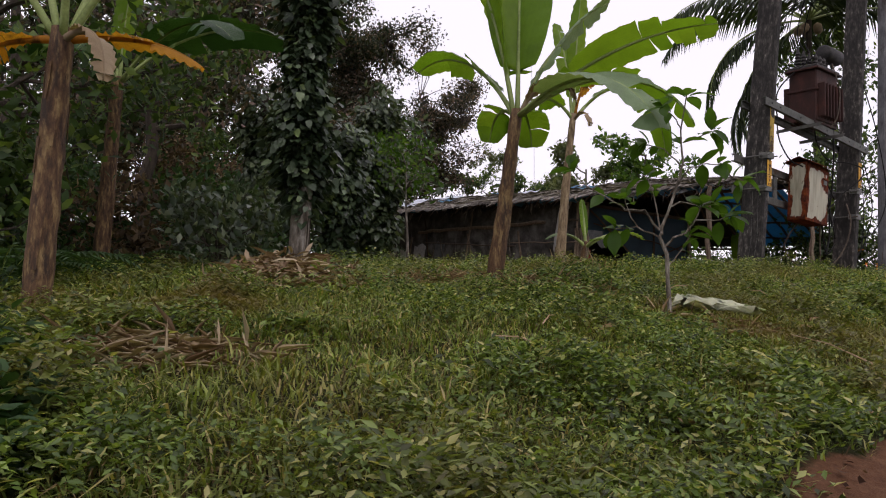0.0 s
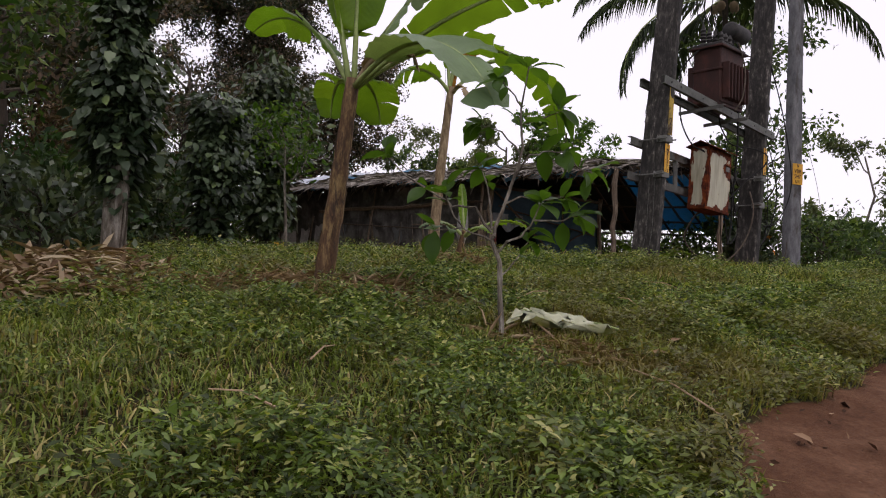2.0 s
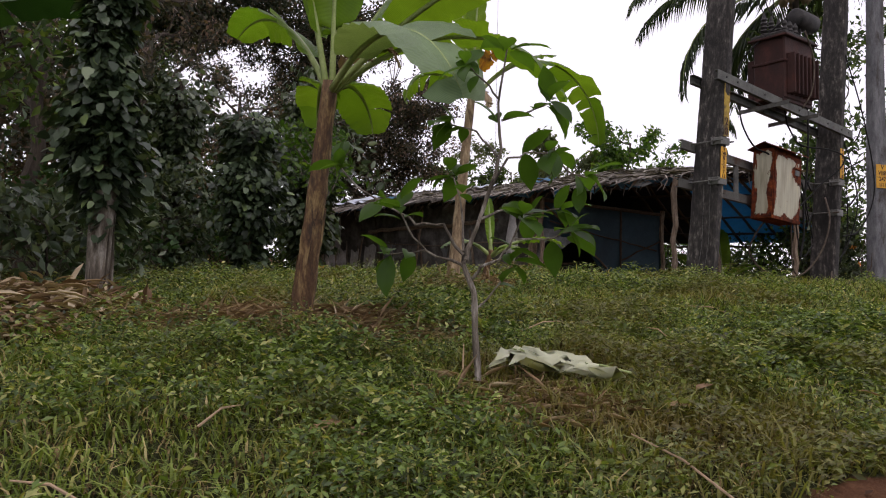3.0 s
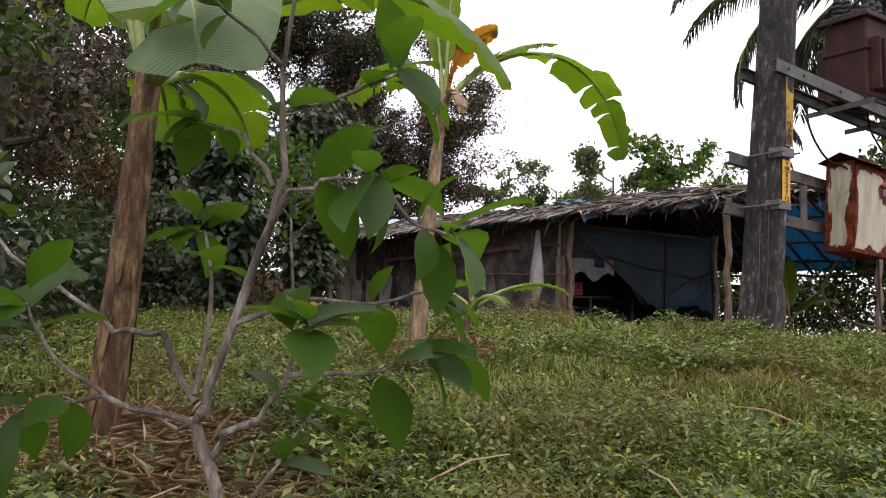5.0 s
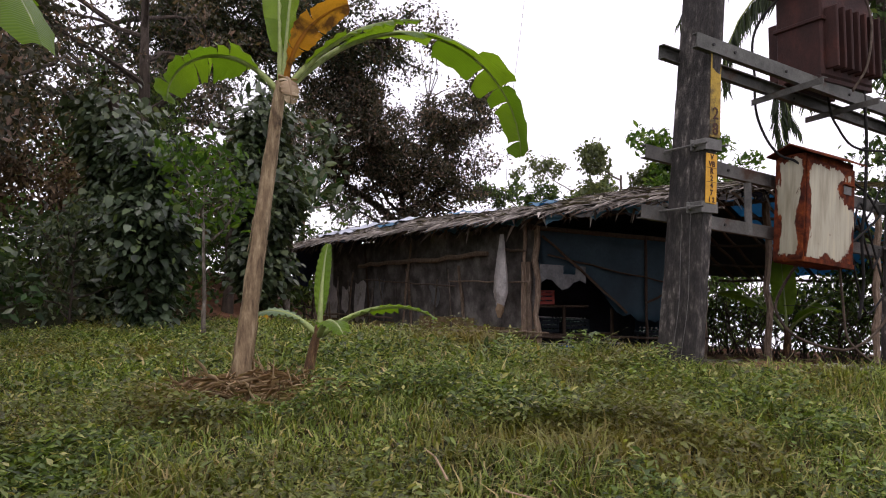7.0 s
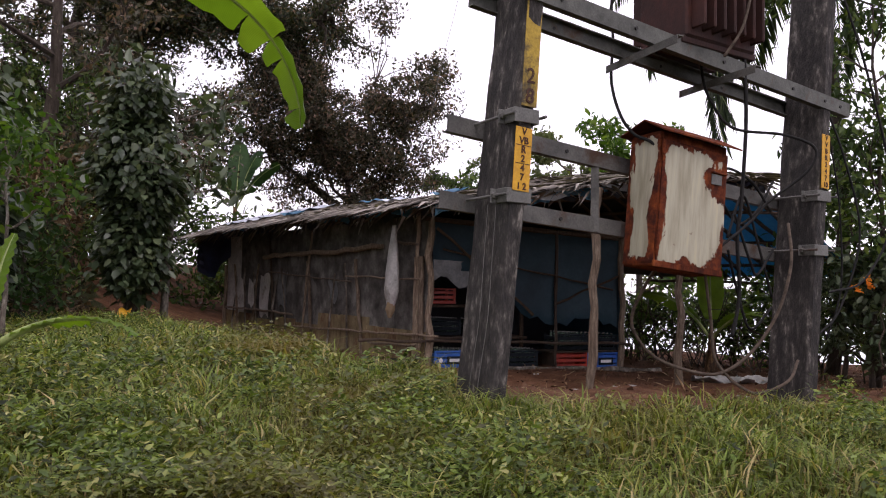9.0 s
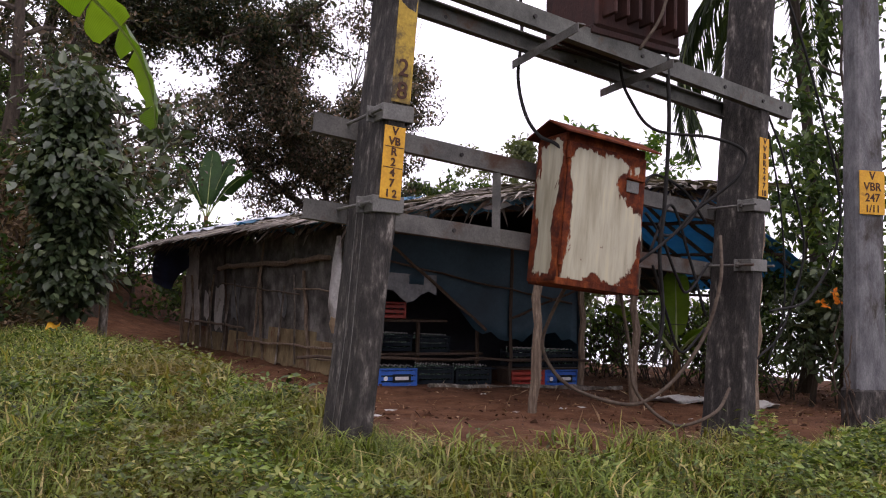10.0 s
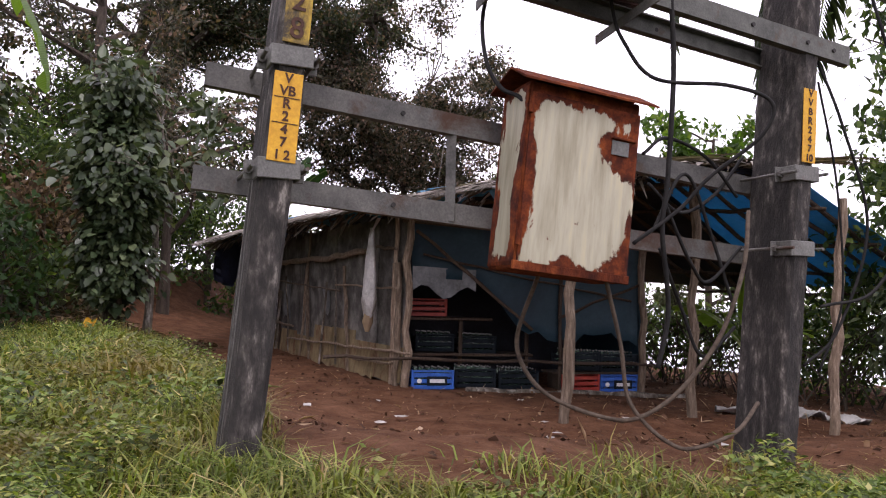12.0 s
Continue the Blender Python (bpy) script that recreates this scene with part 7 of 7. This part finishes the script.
# bits of paper and plastic in the yard
for k in range(16):
    x, y = lr_.uniform(3.4, 8.5), lr_.uniform(15.0, 19.0)
    if float(soil_at(x, y)) < 0.5:
        continue
    s_ = lr_.uniform(0.05, 0.13)
    rows = [[(s_ * (a - 0.5), s_ * 0.7 * (b - 0.5), 0.02 * lr_.rand()) for a in (0, 0.5, 1)] for b in (0, 0.5, 1)]
    ob = single("paper_scrap", Geo().sheet(rows, 0.002), "crumpled scrap of pale paper on red earth", "litter", M["plastic_white"], group="scraps in the yard")
    ob.matrix_basis = pose(x, y, zg(x, y) + 0.03, 0, 0, lr_.uniform(0, 360))
for x, y, sx, sy in ((8.6, 19.6, 0.9, 0.35), (9.7, 19.6, 0.5, 0.3), (9.2, 19.9, 0.6, 0.4)):
    rows = [[Vector((x + sx * (a - 0.5), y + sy * (b - 0.5), zg(x, y) + 0.05 + 0.05 * math.sin(a * 9 + b * 4) + 0.04 * rl.random())) for a in np.linspace(0, 1, 9)] for b in np.linspace(0, 1, 5)]
    single("plastic_sack", Geo().sheet(rows, 0.01), "crumpled white plastic sack lying in the yard", "sack", M["plastic_white"], smooth=True)
rows = [[Vector((-1.15 + 0.22 * (a - 0.5), 19.0 + 0.1 * (b - 0.5), zg(-1.15, 19.0) + 0.07 + 0.2 * b + 0.03 * math.sin(a * 7))) for a in np.linspace(0, 1, 6)] for b in np.linspace(0, 1, 4)]
single("plastic_bag", Geo().sheet(rows, 0.01), "crumpled yellow plastic bag at the foot of the vine tree", "bag", M["yellow"], smooth=True)
# sticks: pale cut stump and brushwood by the wood edge
for k, (x, y, dx, dy, h) in enumerate(((-7.35, 21.9, 0.0, 0.1, 1.55), (-7.5, 22.0, -0.35, 0.0, 1.6), (-7.05, 21.8, 0.1, 0.1, 1.6), (-7.95, 22.0, 0.3, 0.05, 1.2))):
    s = thing("dead_stake", on(x, y), "pale barkless stake leaning by the wood", "stake", "pale stakes")
    pole_between("pole", on(x, y, -0.1), on(x, y, h) + Vector((dx, dy, 0)), 0.045, s, M["bark_pale"])
for k in range(12):
    x, y = -8.5 + lr_.uniform(-0.6, 0.6), 22.3 + lr_.uniform(-0.35, 0.35)
    s = thing("cut_branch", on(x, y, 0.1), "dry cut branch on a brushwood heap", "branch", "brushwood heap")
    z = 0.2 + 0.09 * k
    pole_between("pole", on(x - 1.0, y + lr_.uniform(-0.3, 0.3), z), on(x + 0.9, y + lr_.uniform(-0.3, 0.3), z + lr_.uniform(-0.1, 0.2)), 0.025, s, M["stick"])
for k in range(9):
    e_, d_ = lr_.uniform(3, 12), lr_.uniform(0.6, 3.4)
    x, y, a, l = 0.63 * e_ - 0.78 * d_, 0.78 * e_ + 0.63 * d_, lr_.uniform(0, 3.14), lr_.uniform(0.25, 0.6)
    p0, p1 = on(x, y, 0.09), on(x + l * math.cos(a), y + l * math.sin(a), 0.12)
    single("dry_stalk", Geo().tube([p0, p0.lerp(p1, 0.5) + Vector((0, 0, 0.03)), p1], [0.006, 0.005, 0.003], 5), "straw-coloured dry stalk in the grass", "stalk", M["straw"], group="dry stalks")


# ---- grass and herbs ----
def turf_points(n, seed, lo_d, hi_d, lo_e, hi_e):
    rs = np.random.RandomState(seed)
    e, d = rs.uniform(lo_e, hi_e, n), rs.uniform(lo_d, hi_d, n)
    x, y = 0.63 * e - 0.78 * d, 0.78 * e + 0.63 * d
    bare = np.zeros(n)
    for bx, by, rx, ry in ((0.4, 7.95, 1.4, 0.75), (2.0, 10.85, 0.7, 0.5), (-1.4, 3.9, 0.6, 0.4), (-1.65, 8.15, 0.8, 1.4)):
        bare = np.maximum(bare, np.exp(-(((x - bx) / rx) ** 2 + ((y - by) / ry) ** 2) ** 1.5))
    keep = (rs.rand(n) > bare * 1.05) & (soil_at(x, y) < rs.uniform(0.02, 0.55, n)) & (0.25 * x + 0.97 * y < 29)
    return x[keep], y[keep], rs


def land(x, y):
    return ground(x, y) + (value_noise(x, y, 0.9, 11) - 0.5) * 0.07 + (value_noise(x, y, 0.3, 12) - 0.5) * 0.035


def grass_arrays(x, y, rs, tall, wide):
    n = len(x)
    h = tall * rs.uniform(0.4, 1.25, n) * (0.4 + 0.7 * value_noise(x, y, 0.7, 21) + 0.8 * value_noise(x, y, 0.25, 26) ** 2)
    h = h * (1 + 0.4 * smooth01(8.5, 11.5, 0.63 * x + 0.78 * y))
    a = rs.uniform(0, 6.283, n)
    out = np.stack([np.cos(a), np.sin(a), np.zeros(n)], 1)
    side = np.stack([-np.sin(a), np.cos(a), np.zeros(n)], 1)
    b = np.stack([x, y, land(x, y) - 0.01], 1)
    w = wide * rs.uniform(0.6, 1.3, n)[:, None]
    lean = rs.uniform(0.35, 1.7, n)[:, None] * h[:, None]
    up = np.array((0, 0, 1.0)) * h[:, None]
    mid = b + out * lean * 0.3 + up * 0.6
    tip = b + out * lean + up * rs.uniform(0.35, 1.0, n)[:, None]
    v = np.stack([b - side * w, b + side * w, mid + side * w * 0.8, mid - side * w * 0.8, tip], 1).reshape(-1, 3)
    t = np.array([(0, 1, 2), (0, 2, 3), (3, 2, 4)])[None] + (np.arange(n) * 5)[:, None, None]
    return v, t.reshape(-1, 3)


def joined(pieces):
    vs, ts, k = [], [], 0
    for v, t in pieces:
        vs.append(v)
        ts.append(t + k)
        k += len(v)
    return np.concatenate(vs), np.concatenate(ts)


x1, y1, r1 = turf_points(200000, 501, -0.6, 5.0, -3.0, 18.0)
x2, y2, r2 = turf_points(125000, 502, 4.5, 15.0, -1.0, 24.0)
x3, y3, r3 = turf_points(20000, 503, -9.0, -2.2, -2.0, 24.0)
v, t = joined([grass_arrays(x1, y1, r1, 0.125, 0.0058), grass_arrays(x2, y2, r2, 0.14, 0.009), grass_arrays(x3, y3, r3, 0.16, 0.011)])
single("grass", raw_mesh("grass", v, t, M["grass"]), "short tangled green grass with yellowed patches", "grass", kind="stuff")
x4, y4, r4 = turf_points(90000, 504, -0.6, 6.0, -3.0, 18.0)
k4 = value_noise(x4, y4, 1.1, 27) + r4.uniform(-0.3, 0.3, len(x4)) + 0.12 * smooth01(0.6, 2.6, -0.78 * x4 + 0.63 * y4) > 0.54
v, t = grass_arrays(x4[k4], y4[k4], r4, 0.1, 0.004)
single("withered_grass", raw_mesh("withered_grass", v, t, M["dry_grass"]), "brown withered grass matted between the green blades", "grass", kind="stuff")


def herb_arrays(x, y, rs, per, leaf, tall):
    """Low creeping plants: a few small leaves round each point."""
    n = len(x) * per
    px, py = np.repeat(x, per) + rs.normal(0, 0.03, n), np.repeat(y, per) + rs.normal(0, 0.03, n)
    a = rs.uniform(0, 6.283, n)
    mound = value_noise(px, py, 0.34, 22) ** 2 * 1.5 + value_noise(px, py, 0.9, 25) ** 2 * 0.8
    z = land(px, py) + 0.01 + rs.uniform(0.0, 1.0, n) ** 0.7 * tall * (0.25 + 1.5 * mound)
    d = np.stack([np.cos(a), np.sin(a), rs.uniform(-0.5, 0.8, n)], 1)
    ln = leaf * rs.uniform(0.5, 1.35, n) * (0.7 + 0.6 * value_noise(px, py, 0.6, 23))
    return leaf_arrays(np.stack([px, py, z], 1), d, ln, ln * 0.42, "plain", rs, 0.7)


hx, hy, hr_ = turf_points(80000, 511, -0.6, 5.0, -3.0, 18.0)
kp = value_noise(hx, hy, 0.8, 24) + hr_.uniform(-0.22, 0.22, len(hx)) - 0.16 * smooth01(1.2, 3.0, -0.78 * hx + 0.63 * hy) - 0.12 * smooth01(8.5, 11.0, 0.63 * hx + 0.78 * hy) > 0.38
hx, hy = hx[kp], hy[kp]
gx2, gy2, gr2 = turf_points(20000, 512, 4.5, 13.0, 2.0, 22.0)
v, t = joined([herb_arrays(hx, hy, hr_, 10, 0.044, 0.13), herb_arrays(gx2, gy2, gr2, 6, 0.055, 0.13)])
single("ground_herbs", raw_mesh("ground_herbs", v, t, M["herb"]), "low creeping herbs with small green leaves among the grass", "herbs", kind="stuff")

# taller tufts at the pole feet and clumps of weed on the bank
for k, (x, y, n, tall) in enumerate(((5.25, 12.1, 240, 0.16), (5.6, 12.2, 200, 0.15), (8.0, 14.15, 200, 0.15), (8.35, 14.2, 160, 0.14), (9.5, 14.95, 200, 0.15), (6.6, 12.8, 90, 0.12), (4.7, 12.3, 160, 0.17), (7.2, 13.4, 70, 0.12))):
    rs = np.random.RandomState(600 + k)
    v, t = grass_arrays(x + rs.normal(0, 0.16, n), y + rs.normal(0, 0.12, n), rs, tall, 0.006)
    single("grass_tuft", raw_mesh("grass_tuft", v, t, M["grass"]), "taller tuft of grass at the foot of a pole", "grass", kind="stuff")


def weed(x, y, h, n, leaf, seed, mat="herb", label="bushy green weed standing above the grass"):
    rs = np.random.RandomState(seed)
    root = thing("weed", on(x, y), label, "weed", "weeds on the bank")
    g, at, dirs = Geo(), [], []
    for k in range(max(3, n // 14)):
        pts = limb_points(on(x + rs.normal(0, 0.05), y + rs.normal(0, 0.05), -0.02), (rs.normal(0, 0.5), rs.normal(0, 0.5), 1), h * rs.uniform(0.6, 1.1), rs, 6, 0, 0.15)
        g.tube(pts, [0.005, 0.0045, 0.004, 0.0035, 0.003, 0.002], 4)
        for j in range(14):
            q = rs.randint(1, 6)
            at.append(pts[q])
            dirs.append(rs.normal(0, 1, 3) * np.array((1, 1, 0.45)) + np.array((0, 0, 0.1)))
    part("stem", g, root, "", M["herb"])["kind"] = "stuff"
    ln = leaf * rs.uniform(0.6, 1.3, len(at))
    part("foliage", leaf_mesh("foliage", at, dirs, ln, ln * 0.5, "broad", M[mat], rs, 0.8), root)


wr = np.random.RandomState(88)
for k, (x, y, h) in enumerate(((-1.75, 2.95, 0.34), (-1.5, 2.6, 0.3), (-1.95, 3.1, 0.4), (-1.35, 2.35, 0.3), (-1.7, 2.5, 0.36), (-3.5, 5.9, 0.5), (-3.7, 5.2, 0.5))):
    weed(x, y, h, 260, 0.1, 690 + k, "fern", "dark bushy weed in the shade of the bank")
for k, (x, y, h, n, l) in enumerate(((4.5, 13.6, 0.42, 70, 0.1), (3.1, 7.75, 0.22, 120, 0.05), (1.4, 5.6, 0.2, 120, 0.05), (0.3, 4.2, 0.2, 110, 0.07), (1.2, 3.6, 0.2, 120, 0.07), (2.75, 8.9, 0.2, 100, 0.05),
                                     (5.3, 10.6, 0.22, 110, 0.05), (4.4, 9.3, 0.2, 110, 0.05), (6.6, 11.2, 0.22, 100, 0.05), (3.6, 12.6, 0.3, 70, 0.09), (-0.9, 4.6, 0.22, 110, 0.07), (2.2, 7.4, 0.2, 90, 0.05))):
    weed(x, y, h, n, l, 700 + k)
for k in range(14):
    e_, d_ = wr.uniform(2, 13), wr.uniform(0.5, 4.2)
    weed(0.63 * e_ - 0.78 * d_, 0.78 * e_ + 0.63 * d_, wr.uniform(0.14, 0.24), 60, wr.uniform(0.045, 0.075), 720 + k)
for k, (x, y) in enumerate(((-4.6, 8.4), (-5.2, 9.6), (-4.4, 10.4), (-5.6, 7.4), (-4.0, 7.2), (-6.2, 10.8))):
    rs = np.random.RandomState(760 + k)
    root = thing("fern", on(x, y), "dark fern with arching fronds in the shade", "fern", "ferns under the trees")
    for j in range(11):
        a = j * 2.4 + rs.uniform(-0.3, 0.3)
        pts = limb_points(on(x, y), (math.cos(a), math.sin(a), 1.3), rs.uniform(0.8, 1.3), rs, 12, -0.16, 0.04)
        fr = part("frond", Geo().tube(pts, [0.008 * (1 - 0.8 * i / 11) + 0.001 for i in range(12)], 4), root, "", M["fern"])
        at, dirs, ln = [], [], []
        for i in range(2, 11):
            d = unit(pts[i + 1] - pts[i]) if i < 11 else unit(pts[i] - pts[i - 1])
            lat = unit(np.cross(d, (0, 0, 1)))
            for sd in (-1, 1):
                for m_ in (0, 0.5):
                    at.append(pts[i] + (pts[i + 1] - pts[i]) * m_)
                    dirs.append(lat * sd + d * 0.35 + np.array((0, 0, -0.15)))
                    ln.append(0.26 * math.sin(math.pi * (0.15 + 0.8 * i / 12)))
        part("foliage", leaf_mesh("foliage", at, dirs, np.array(ln), 0.035, "plain", M["fern"], rs, 0.9), fr)["kind"] = "stuff"
# orange flowers on the shrub by the yard
fr_ = np.random.RandomState(66)
for k in range(9):
    p = np.array(on(11.05, 20.1)) + np.array((fr_.normal(0.1, 0.3), fr_.normal(-0.55, 0.15), fr_.uniform(0.9, 1.9)))
    v = leaf_mesh("flower", [p] * 7, fr_.normal(0, 1, (7, 3)), 0.09, 0.06, "plain", M["flower"], fr_, 0.3)
    single("flower", v, "orange flower on a dark shrub", "flower", group="flowers on the shrub")
